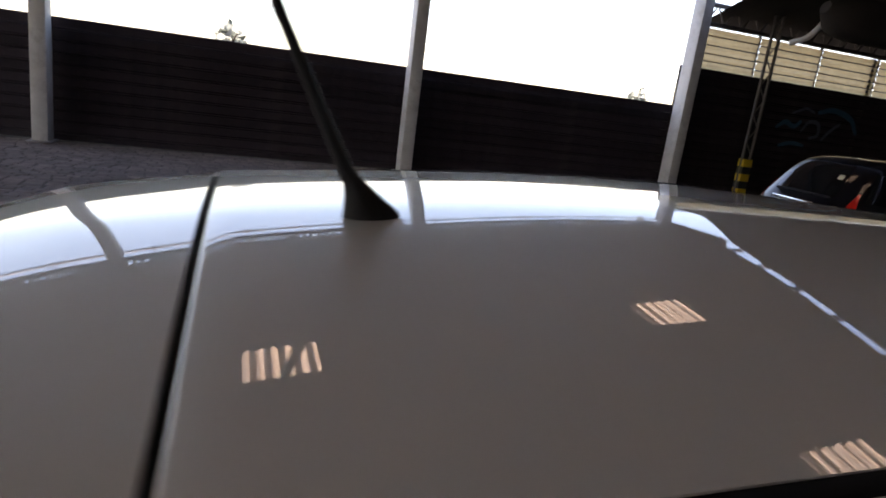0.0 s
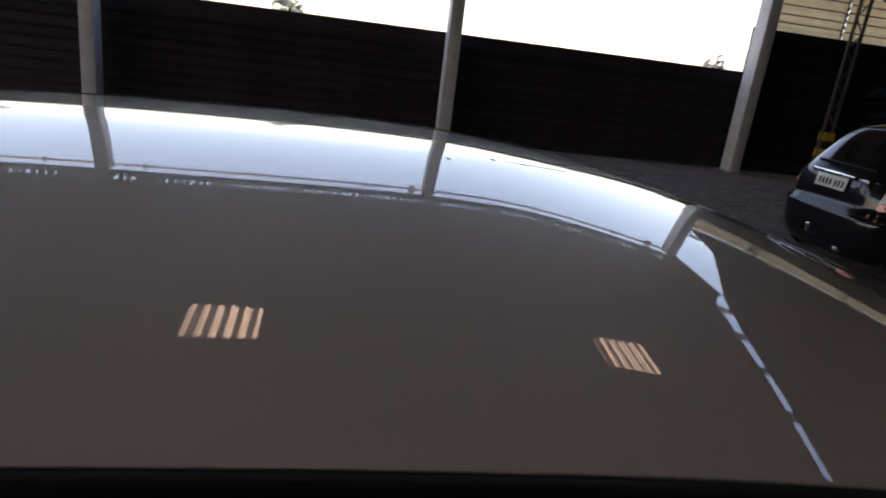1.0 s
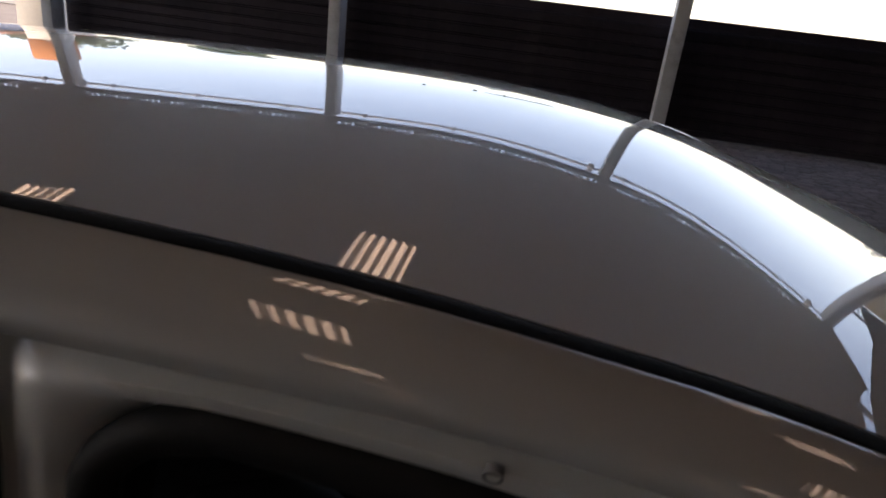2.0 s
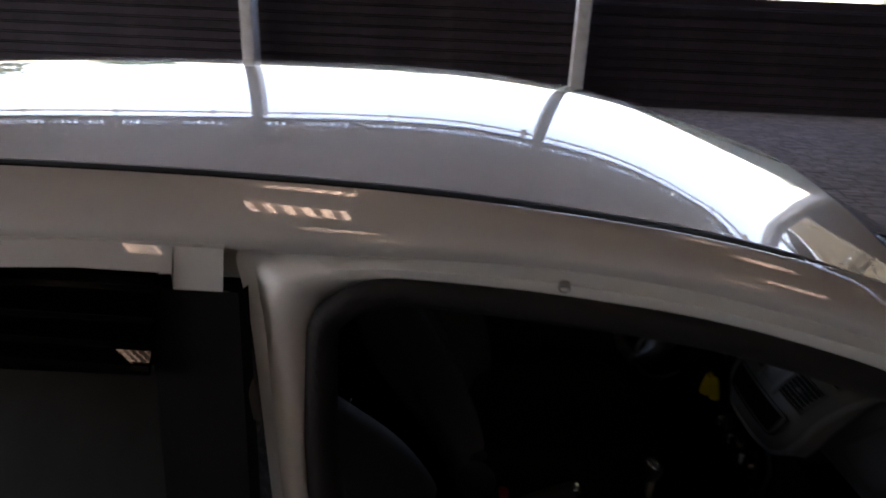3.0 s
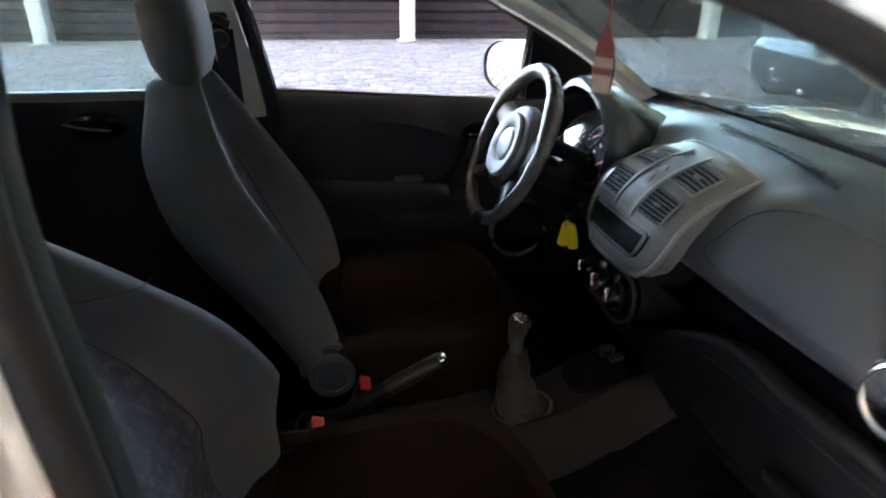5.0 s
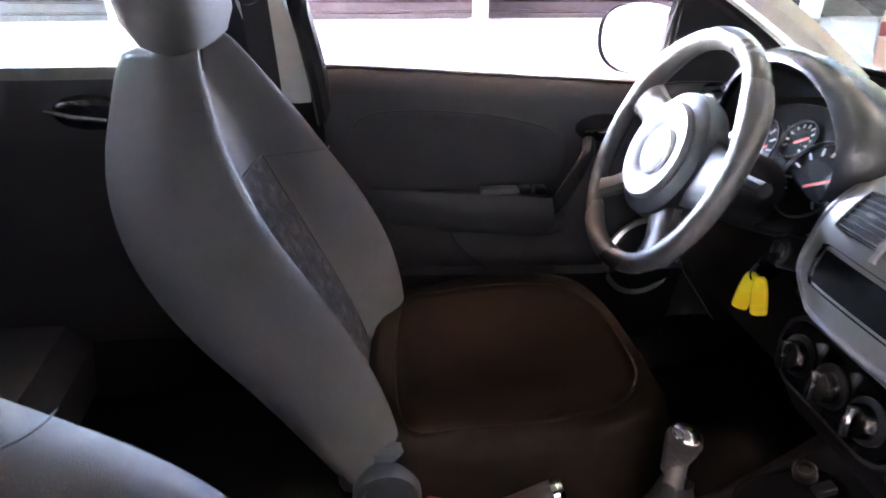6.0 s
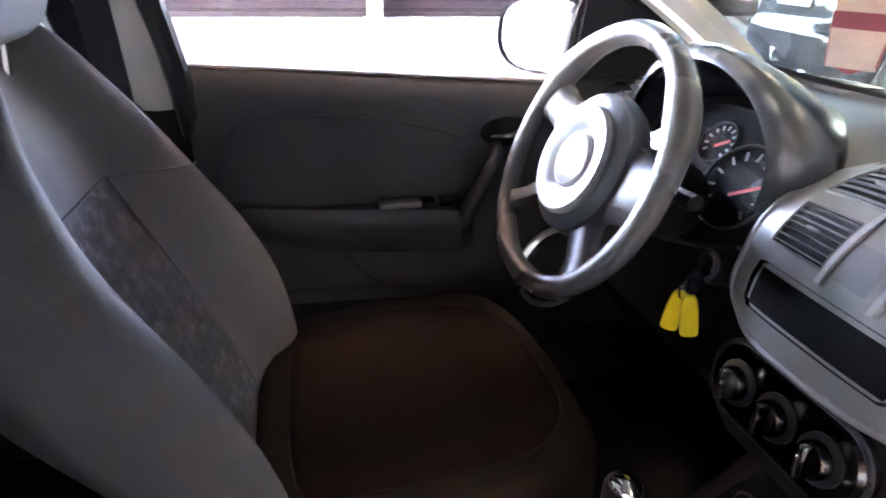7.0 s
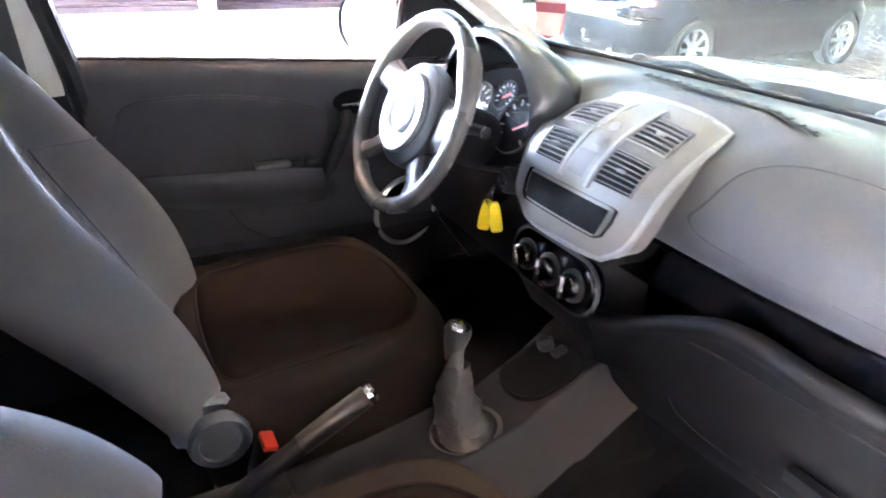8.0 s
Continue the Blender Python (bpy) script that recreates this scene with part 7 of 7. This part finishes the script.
def build_console():
    con = thing("centre_console", "grey plastic centre console with cup tray", "console", at=(0, 0.02, 0))
    xs = [-0.35, -0.10, 0.05, 0.20, 0.30, 0.38, 0.46, 0.54, 0.60, 0.64, 0.70]
    left = table(xs, [0.076, 0.078, 0.080, 0.085, 0.090, 0.096, 0.108, 0.120, 0.126, 0.130, 0.135])
    right = table(xs, [-0.060, -0.062, -0.062, -0.060, -0.055, -0.044, -0.032, -0.022, -0.020, -0.022, -0.028])
    top = table(xs, [0.485, 0.490, 0.493, 0.497, 0.500, 0.512, 0.537, 0.560, 0.582, 0.597, 0.615])
    foot = table(xs, [0.36, 0.37, 0.38, 0.39, 0.40, 0.418, 0.440, 0.472, 0.506, 0.532, 0.566])
    rows, base = [], []
    for i in range(85):
        x = lerp(0.70, -0.35, i / 84) if i > 40 else lerp(0.70, 0.40, i / 41)
        l, r, t, f = left(x) - 0.02, right(x) - 0.02, top(x), foot(x)

        def flank(k, y):
            """Side of the console, k from the foot up; its front part stands proud behind a curved crease."""
            q = min(1.0, max(0.0, (x - 0.605 + 0.11 * (1 - k) ** 0.7) / 0.022))
            return (x, y - 0.007 * q * q * (3 - 2 * q), lerp(f, t - 0.012, k))
        row = [flank(0.0, r - 0.062), flank(0.12, r - 0.056), flank(0.3, r - 0.043), flank(0.5, r - 0.030), flank(0.7, r - 0.018), flank(0.88, r - 0.008), (x, r - 0.002, t - 0.010), (x, r + 0.001, t - 0.003), (x, r + 0.006, t), (x, r + 0.012, t - 0.001), (x, r + 0.017, t - 0.006)]
        row += [(x, (l + r) / 2, t - 0.007), (x, l - 0.017, t - 0.006), (x, l - 0.012, t - 0.001), (x, l - 0.006, t), (x, l, t - 0.010), (x, l + 0.03, lerp(f, t, 0.5)), (x, l + 0.06, f)]
        rows.append(row)
        base.append([(x, r - 0.060, f + 0.004), (x, r - 0.066, 0.33), (x, r - 0.09, 0.30)])
    bm = bm_new()
    loft(bm, rows)
    part("console_body", bm, CONSOLE, con, angle=45)
    bm = bm_new()
    loft(bm, base)
    part("console_skirt", bm, CARPET, con, "dark carpet below the console")
    # dark tray with the lighter socket
    bm = bm_new()
    m = pose(0.515, 0.026, 0.556, 0, -16, 0)
    o = round_rect(0.150, 0.112, 0.050, 7)
    g = loft(bm, [[m @ Vector((a * k, b * k, z)) for a, b in o] for k, z in ((1.04, -0.006), (1.03, 0.002), (1.0, 0.003), (0.97, 0.0005), (0.93, -0.0005))], close=True)
    cap(bm, g[-1])
    tray = part("cup_tray", bm, BLACK_FILM, con, "dark cup tray")
    bm = bm_new()
    lathe(bm, [(0.016, -0.006), (0.016, 0.008), (0.013, 0.011), (0.010, 0.010), (0.009, 0.004), (0.0, 0.004)], pose(0.553, 0.066, 0.572, 0, -15, 0), 20)
    part("lighter", bm, DASH, tray, "round lighter socket")
    bm = bm_new()
    box(bm, (0.560, 0.034, 0.574), (0.030, 0.018, 0.012), 0.004, (0, -16, 0))
    part("switch", bm, DASH, tray, "small grey switch")
    # gear lever
    gear = thing("gear_lever", "gear lever with a bright knob and a grey leather boot", "gear lever", at=(0.313, 0.016, 0.502))
    bm = bm_new()
    tube(bm, [(0.030 + 0.060 * math.cos(t), 0.054 * math.sin(t), 0.004 + 0.008 * math.cos(t)) for t in (math.tau * k / 28 for k in range(28))], 0.0045, 8, closed=True, flat=0.5)
    part("boot_ring", bm, BEZEL, gear, "silver boot ring")
    bm = bm_new()
    rows = []
    for k, (r, z) in enumerate(((0.055, 0.004), (0.051, 0.010), (0.041, 0.018), (0.043, 0.032), (0.037, 0.048), (0.039, 0.064), (0.032, 0.082), (0.031, 0.096), (0.023, 0.114), (0.017, 0.138))):
        rows.append([((r + 0.0045 * math.sin(5 * t + k * 1.9)) * math.cos(t) + 0.030 * (1 - z / 0.12) ** 2 + z * 0.10, (r + 0.0045 * math.cos(4 * t + k * 1.7)) * math.sin(t) + z * 0.08, z + 0.003 * math.sin(3 * t + k)) for t in (math.tau * j / 30 for j in range(30))])
    loft(bm, rows, close=True)
    part("boot", bm, BOOT, gear, "creased grey leather boot", angle=70)
    bm = bm_new()
    tube(bm, [(0.008, 0.006, 0.08), (0.016, 0.018, 0.165)], [0.013, 0.012], 14)
    part("lever", bm, STEEL_DARK, gear)
    bm = bm_new()
    lathe(bm, [(0.012, -0.045), (0.015, -0.030), (0.020, -0.006), (0.0225, 0.008), (0.020, 0.018), (0.0, 0.023)], pose(0.018, 0.022, 0.185, 5, 8, 0), 26)
    knob = part("knob", bm, BOOT, gear, "worn grey gear knob")
    bm = bm_new()
    lathe(bm, [(0.019, 0.0165), (0.0165, 0.0215), (0.010, 0.0245), (0.0, 0.0255)], pose(0.018, 0.022, 0.185, 5, 8, 0), 24)
    part("knob_cap", bm, CHROME, knob, "shiny knob cap")
    # handbrake
    hb = thing("handbrake", "handbrake lever with a silver tip and dark grip", "handbrake", at=(-0.052, 0.029, 0.505))
    bm = bm_new()
    tube(bm, [(0.0, 0, 0.0), (0.08, 0, 0.05), (0.14, 0, 0.082)], [0.018, 0.015, 0.015], 12)
    part("lever", bm, BLACK_TRIM, hb)
    bm = bm_new()
    tube(bm, [(0.12, 0, 0.072), (0.17, 0, 0.098), (0.225, 0, 0.126)], [0.016, 0.0175, 0.0165], 14)
    part("grip", bm, GRIP, hb, "dark grey grip")
    bm = bm_new()
    lathe(bm, [(0.0165, 0.0), (0.017, 0.008), (0.012, 0.014), (0.0, 0.015)], pose(0.225, 0, 0.126, 0, 63, 0), 20)
    part("button", bm, CHROME, hb, "bright release button")
    bm = bm_new()
    box(bm, (0.02, 0, 0.0), (0.16, 0.06, 0.05), 0.02)
    part("gaiter", bm, BLACK_TRIM, hb)
    # belt buckles
    for x, y, z in ((0.029, 0.077, 0.553), (-0.065, -0.088, 0.597)):
        b = thing("belt_buckle", "black seat belt buckle with a red button", "belt buckle", "belt buckles", at=(x, y, z))
        bm = bm_new()
        box(bm, (-0.012, 0, -0.030), (0.028, 0.050, 0.075), 0.008, (0, 18, 0))
        part("housing", bm, BLACK_TRIM, b)
        bm = bm_new()
        box(bm, (0.0, 0, 0.006), (0.022, 0.040, 0.012), 0.003, (0, 18, 0))
        part("button", bm, RED, b, "red release button")
        bm = bm_new()
        tube(bm, [(-0.022, 0, -0.06), (-0.035, 0, -0.11), (-0.04, 0, -0.16)], 0.012, 8, flat=0.4)
        part("stalk", bm, BLACK_TRIM, b)
    # pedals
    for y in (0.26, 0.36, 0.46):
        p = thing("pedal", "black rubber foot pedal", "pedal", "foot pedals", at=(0.86, y, 0.46))
        bm = bm_new()
        box(bm, (0, 0, 0), (0.02, 0.06, 0.08), 0.008, (0, -25, 0))
        part("pad", bm, RUBBER, p)
        bm = bm_new()
        tube(bm, [(0.01, 0, 0.03), (0.06, 0, 0.25)], 0.009, 8)
        part("arm", bm, STEEL_DARK, p)


def build_pendant():
    mir = thing("rear_view_mirror", "black interior mirror on the windscreen", "mirror", at=(0.385, 0.015, 1.322))
    bm = bm_new()
    prism(bm, round_rect(0.21, 0.062, 0.025, 6), 0.03, pose(-0.015, 0, 0, 90, 0, -90) @ Matrix.Translation((0, 0, -0.03)), 0.01)
    part("shell", bm, BLACK_TRIM, mir)
    bm = bm_new()
    prism(bm, round_rect(0.20, 0.054, 0.022, 6), 0.002, pose(-0.017, 0, 0, 90, 0, -90))
    part("mirror_glass", bm, MIRROR, mir)
    bm = bm_new()
    tube(bm, [(0.01, 0, 0.005), (0.03, 0, 0.02), (0.042, 0, 0.032)], 0.009, 8)
    part("stem", bm, BLACK_TRIM, mir)
    pen = thing("air_freshener", "tan and maroon card hanging from the mirror", "air freshener", at=(0.433, 0.008, 1.335))
    bm = bm_new()
    tube(bm, [(0, 0, 0.0), (0.0, 0.0, -0.085)], 0.0012, 6)
    part("string", bm, RED, pen)
    turn = pose(0, 0, -0.085, 90, 0, -62)
    shape = [(0, 0), (0.017, -0.035), (0.021, -0.070), (0.018, -0.105), (0.0, -0.112), (-0.018, -0.105), (-0.021, -0.070), (-0.017, -0.035)]
    bm = bm_new()
    prism(bm, shape, 0.004, turn)
    card = part("card", bm, MAROON, pen, "maroon card")
    bm = bm_new()
    for s in (1, -1):
        for (y0, w0), (y1, w1) in (((-0.052, 0.0185), (-0.068, 0.0205)), ((-0.080, 0.0195), (-0.108, 0.0165))):
            z = 0.0045 if s > 0 else -0.0005
            q = [turn @ Vector(p) for p in ((-w0, y0, z), (w0, y0, z), (w1, y1, z), (-w1, y1, z))]
            bm.faces.new([bm.verts.new(p) for p in q])
    part("card_print", bm, TAN_PAPER, card, "tan printed bands")


build_seat("driver_seat", "grey cloth driver's seat with a worn brown cushion", 0.000, 0.355, -1, tall=0.92, twist=1.0)
build_seat("passenger_seat", "grey cloth passenger seat with a worn brown cushion", -0.125, -0.345, 1, 0.65, 0.095, tall=0.945)
build_rear_bench()
build_dash()
build_steering()
build_key()
build_console()
build_pendant()


# ---------------------------------------------------------------- the black hatchback
def black_car():
    car = thing("black_car", "glossy black rounded hatchback parked on the pavers", "car", at=(4.6, 4.77, 0))
    Z = [0.17, 0.28, 0.42, 0.56, 0.62, 0.68, 0.80, 0.92, 0.99, 1.06, 1.16, 1.26, 1.35, 1.42, 1.465, 1.49, 1.503]
    back = table(Z, [0.10, 0.02, 0.0, 0.0, 0.02, 0.045, 0.055, 0.075, 0.105, 0.155, 0.235, 0.325, 0.43, 0.56, 0.74, 1.0, 1.35])
    front = table(Z, [3.74, 3.82, 3.85, 3.84, 3.82, 3.78, 3.68, 3.48, 3.20, 2.96, 2.72, 2.50, 2.28, 2.06, 1.86, 1.68, 1.52])
    half = table(Z, [0.76, 0.80, 0.812, 0.825, 0.832, 0.832, 0.832, 0.822, 0.80, 0.775, 0.735, 0.695, 0.648, 0.585, 0.50, 0.38, 0.20])
    power = table(Z, [0.42, 0.40, 0.38, 0.38, 0.40, 0.42, 0.44, 0.48, 0.52, 0.54, 0.55, 0.55, 0.56, 0.58, 0.62, 0.7, 0.8])

    def shell(t, z, out=0.0):
        """t in turns: 0 is the nose, 0.25 the left side, 0.5 the tail, 0.75 the right side."""
        a = t * math.tau
        e = power(z)
        x0, x1, w = back(z), front(z), half(z)
        cx, rx = (x0 + x1) / 2, (x1 - x0) / 2
        p = Vector((cx + (rx + out) * math.copysign(abs(math.cos(a)) ** e, math.cos(a)), (w + out) * math.copysign(abs(math.sin(a)) ** e, math.sin(a)), z))
        return p
    bm = bm_new()
    n = 120
    zs = [lerp(0.17, 1.503, k / 54) for k in range(55)]
    g = loft(bm, [[shell(k / n, z) for k in range(n)] for z in zs], close=True)
    cap(bm, g[-1])
    body = part("body", bm, BLACK_PAINT, car, "glossy black bodywork", angle=60)

    def pane(name, t0, t1, z0, z1, m, label="", out=0.005, parent=body, nt=22, nz=14, slope=0.0, inset=0.0, taper=0.0):
        bm = bm_new()
        rows = []
        for j in range(nz + 1):
            q = j / nz
            z = lerp(z0, z1, q)
            k = inset * (2 * q - 1) ** 4
            rows.append([shell(lerp(t0 + k, t1 - k - taper * q, i / nt), z + slope * (i / nt), out) for i in range(nt + 1)])
        loft(bm, rows)
        thicken(bm, 0.003)
        return part(name, bm, m, parent, label, angle=60)
    gate = pane("tailgate_seam", 0.437, 0.563, 0.66, 0.675, GLOSS_BLACK, out=0.003)
    rw = pane("rear_window", 0.452, 0.548, 1.03, 1.40, DARK_GLASS, "dark rear window", inset=0.008)
    bm = bm_new()
    tube(bm, [shell(0.5 + 0.045 * math.sin(k / 10 * 2 - 1), 1.035 + 0.01 * math.cos(k / 10 * 2 - 1), 0.02) for k in range(11)], 0.010, 8)
    part("rear_wiper", bm, BLACK_TRIM, rw)
    bm = bm_new()
    rows = [[shell(0.538, 1.24, 0.009), shell(0.525, 1.24, 0.009)], [shell(0.537, 1.29, 0.009), shell(0.5245, 1.29, 0.009)]]
    loft(bm, rows)
    thicken(bm, 0.002)
    part("window_sticker", bm, PAPER, rw, "yellowed paper sticker")
    for s in (1, -1):
        def T(a):
            return a if s > 0 else 1 - a
        # lamps at the tail corners: red, clear band, red
        for z0, z1, m, lab, a0, a1, tp in ((0.70, 0.765, RED_LAMP, "red lower lamp lens", 0.400, 0.442, 0.002), (0.768, 0.90, CLEAR_LAMP, "clear lamp lens", 0.399, 0.440, 0.010), (0.903, 1.12, RED_LAMP, "red upper lamp lens", 0.400, 0.430, 0.024)):
            pane("tail_lamp", T(a0), T(a1), z0, z1, m, lab, out=0.012, nt=8, nz=6, taper=tp if s > 0 else -tp)
        pane("side_window", T(0.345), T(0.385), 1.03, 1.34, DARK_GLASS, "dark side window", inset=0.004)
        pane("side_window", T(0.285), T(0.338), 1.01, 1.37, DARK_GLASS, "dark side window", inset=0.004)
        pane("side_window", T(0.200), T(0.278), 1.00, 1.37, DARK_GLASS, "dark side window", inset=0.008)
        bm = bm_new()
        for t in (0.342, 0.281):
            tube(bm, [shell(T(t), z, 0.003) for z in (0.35, 0.5, 0.7, 0.9, 1.0)], 0.003, 5)
        part("door_gap", bm, HAZARD_BLACK, body)
        for t in (0.352, 0.292):
            p = shell(T(t), 0.90, 0.012)
            bm = bm_new()
            tube(bm, [p + Vector((-0.08, 0, 0)), p + Vector((0, s * 0.02, 0.004)), p + Vector((0.08, 0, 0))], 0.011, 8)
            part("door_handle", bm, SATIN if t > 0.3 else BLACK_PAINT, body)
        pane("side_moulding", T(0.20), T(0.40), 0.52, 0.57, BLACK_TRIM, "black side moulding", out=0.012, nt=30, nz=3)
        bm = bm_new()
        q = shell(T(0.19), 1.03, 0.09)
        box(bm, q, (0.12, 0.16, 0.12), 0.04, seg=3)
        part("side_mirror", bm, BLACK_PAINT, body)
        pane("headlamp", T(0.045), T(0.115), 0.70, 0.86, CLEAR_LAMP, "clear headlamp", out=0.008)
    pane("windscreen", -0.085, 0.085, 1.06, 1.42, DARK_GLASS, "dark windscreen", inset=0.01)
    # bumper crease, plate, tow hook, exhaust
    pane("bumper_strip", 0.375, 0.625, 0.585, 0.605, GLOSS_BLACK, "gloss strip along the bumper", out=0.014, nt=40, nz=3)
    bm = bm_new()
    box(bm, (0.040, 0.02, 0.855), (0.014, 0.40, 0.13), 0.004, (0, 6, 0))
    plate = part("number_plate", bm, PLATE, car, "pale number plate with plain bars")
    for k in range(7):
        bm = bm_new()
        box(bm, (0.031, -0.14 + k * 0.047 + (0.02 if k > 2 else 0), 0.85), (0.004, 0.026, 0.062), 0, (0, 6, 0))
        part("plate_bar", bm, PLATE_INK, plate)
    bm = bm_new()
    box(bm, (0.045, 0.02, 0.945), (0.03, 0.56, 0.035), 0.008, (0, 8, 0))
    part("handle_bar", bm, CHROME, car, "chrome strip above the plate")
    for y in (-0.36,):
        bm = bm_new()
        box(bm, (0.05, y, 0.93), (0.008, 0.12, 0.03), 0.002)
        part("model_badge", bm, SATIN, car, "small blank badge")
    bm = bm_new()
    lathe(bm, [(0.0, 0.07), (0.022, 0.062), (0.027, 0.045), (0.022, 0.026), (0.014, 0.018), (0.014, -0.03)], pose(-0.075, 0.02, 0.36), 20)
    tube(bm, [(-0.075, 0.02, 0.34), (-0.05, 0.02, 0.31), (0.10, 0.02, 0.30)], 0.018, 8)
    part("tow_ball", bm, CHROME, car, "bright tow ball")
    bm = bm_new()
    box(bm, (0.12, -0.28, 0.235), (0.20, 0.07, 0.05), 0.018)
    part("exhaust", bm, SATIN, car, "exhaust tail pipe")
    bm = bm_new()
    box(bm, (1.9, 0, 0.20), (3.3, 1.3, 0.10), 0.03)
    part("underbody", bm, HAZARD_BLACK, car)
    for s in (1, -1):
        for x in (0.67, 3.13):
            bm = bm_new()
            lathe(bm, [(0.312, -0.02), (0.326, 0.012), (0.322, 0.018), (0.306, 0.014), (0.296, -0.01), (0.0, -0.02)], pose(x, s * 0.802, 0.30, -90 * s, 0, 0), 40)
            part("wheel_arch", bm, BLACK_FILM, car)
            wheel(car, x, s * 0.745, 0.290, s, 0.290, 0.185, 8)
    return car


black_car()


# ---------------------------------------------------------------- stone pavers
def build_pavers():
    """Rough granite setts in running rows across the yard; the nearest are single stones."""
    rnd = random.Random(11)
    px, py = 0.205, 0.128
    x0, x1, y0, y1 = -13.5, 17.0, -7.0, 11.5
    setts = thing("paving", "rough grey granite setts laid in rows", "paving", kind="structure")

    def sett(w, d):
        bm = bm_new()
        loft(bm, [[(sx * w * k, sy * d * k, z) for sx, sy in ((-0.5, -0.42), (-0.42, -0.5), (0.42, -0.5), (0.5, -0.42), (0.5, 0.42), (0.42, 0.5), (-0.42, 0.5), (-0.5, 0.42))] for k, z in ((0.97, -0.03), (0.97, -0.008), (0.80, 0.0))], close=True)
        bm.faces.new([v for v in bm.verts][-8:])
        return bm
    shapes = []
    for w, d in ((0.193, 0.117), (0.185, 0.119), (0.198, 0.112), (0.178, 0.115)):
        bm = sett(w, d)
        bmesh.ops.recalc_face_normals(bm, faces=bm.faces)
        me = bpy.data.meshes.new("sett")
        bm.to_mesh(me)
        bm.free()
        me.materials.append(STONE)
        shapes.append(me)
    verts, faces = [], []
    singles = 0
    ny = int((y1 - y0) / py)
    for j in range(ny):
        y = y0 + (j + 0.5) * py
        x = x0 + rnd.random() * px
        while x < x1:
            w = px * (0.82 + 0.36 * rnd.random())
            c = (x + w / 2 + rnd.uniform(-0.004, 0.004), y + rnd.uniform(-0.006, 0.006) + 0.02 * math.sin(x * 0.7), rnd.uniform(-0.006, 0.004))
            tx, ty, rz = rnd.gauss(0, 0.022), rnd.gauss(0, 0.022), rnd.gauss(0, 0.03)
            if 0.6 < x < 3.6 and 3.4 < y < 6.2 and singles < 300:
                o = new("sett", shapes[singles % 4])
                o.parent = setts
                o.location, o.rotation_euler = c, (tx, ty, rz)
                o.scale = ((w - 0.012) / 0.19, 1, 1)
                singles += 1
            else:
                hw, hd = (w - 0.014) / 2, 0.058
                cr, sr = math.cos(rz), math.sin(rz)
                base = len(verts)
                for k, z in ((1.0, -0.010), (0.80, 0.0)):
                    for sx, sy in ((-1, -0.8), (-0.85, -1), (0.85, -1), (1, -0.8), (1, 0.8), (0.85, 1), (-0.85, 1), (-1, 0.8)):
                        a, b = sx * hw * (1 if k == 1 else 0.88), sy * hd * k
                        verts.append((c[0] + a * cr - b * sr, c[1] + a * sr + b * cr, c[2] + z - a * ty + b * tx))
                for i in range(8):
                    n = (i + 1) % 8
                    faces.append((base + i, base + n, base + 8 + n, base + 8 + i))
                faces.append(tuple(base + 8 + i for i in range(8)))
            x += w
    me = bpy.data.meshes.new("setts")
    me.from_pydata(verts, [], faces)
    me.materials.append(STONE)
    o = new("setts", me)
    o.parent = setts
    tagged(o, "field of rough granite setts", kind="stuff")


build_pavers()
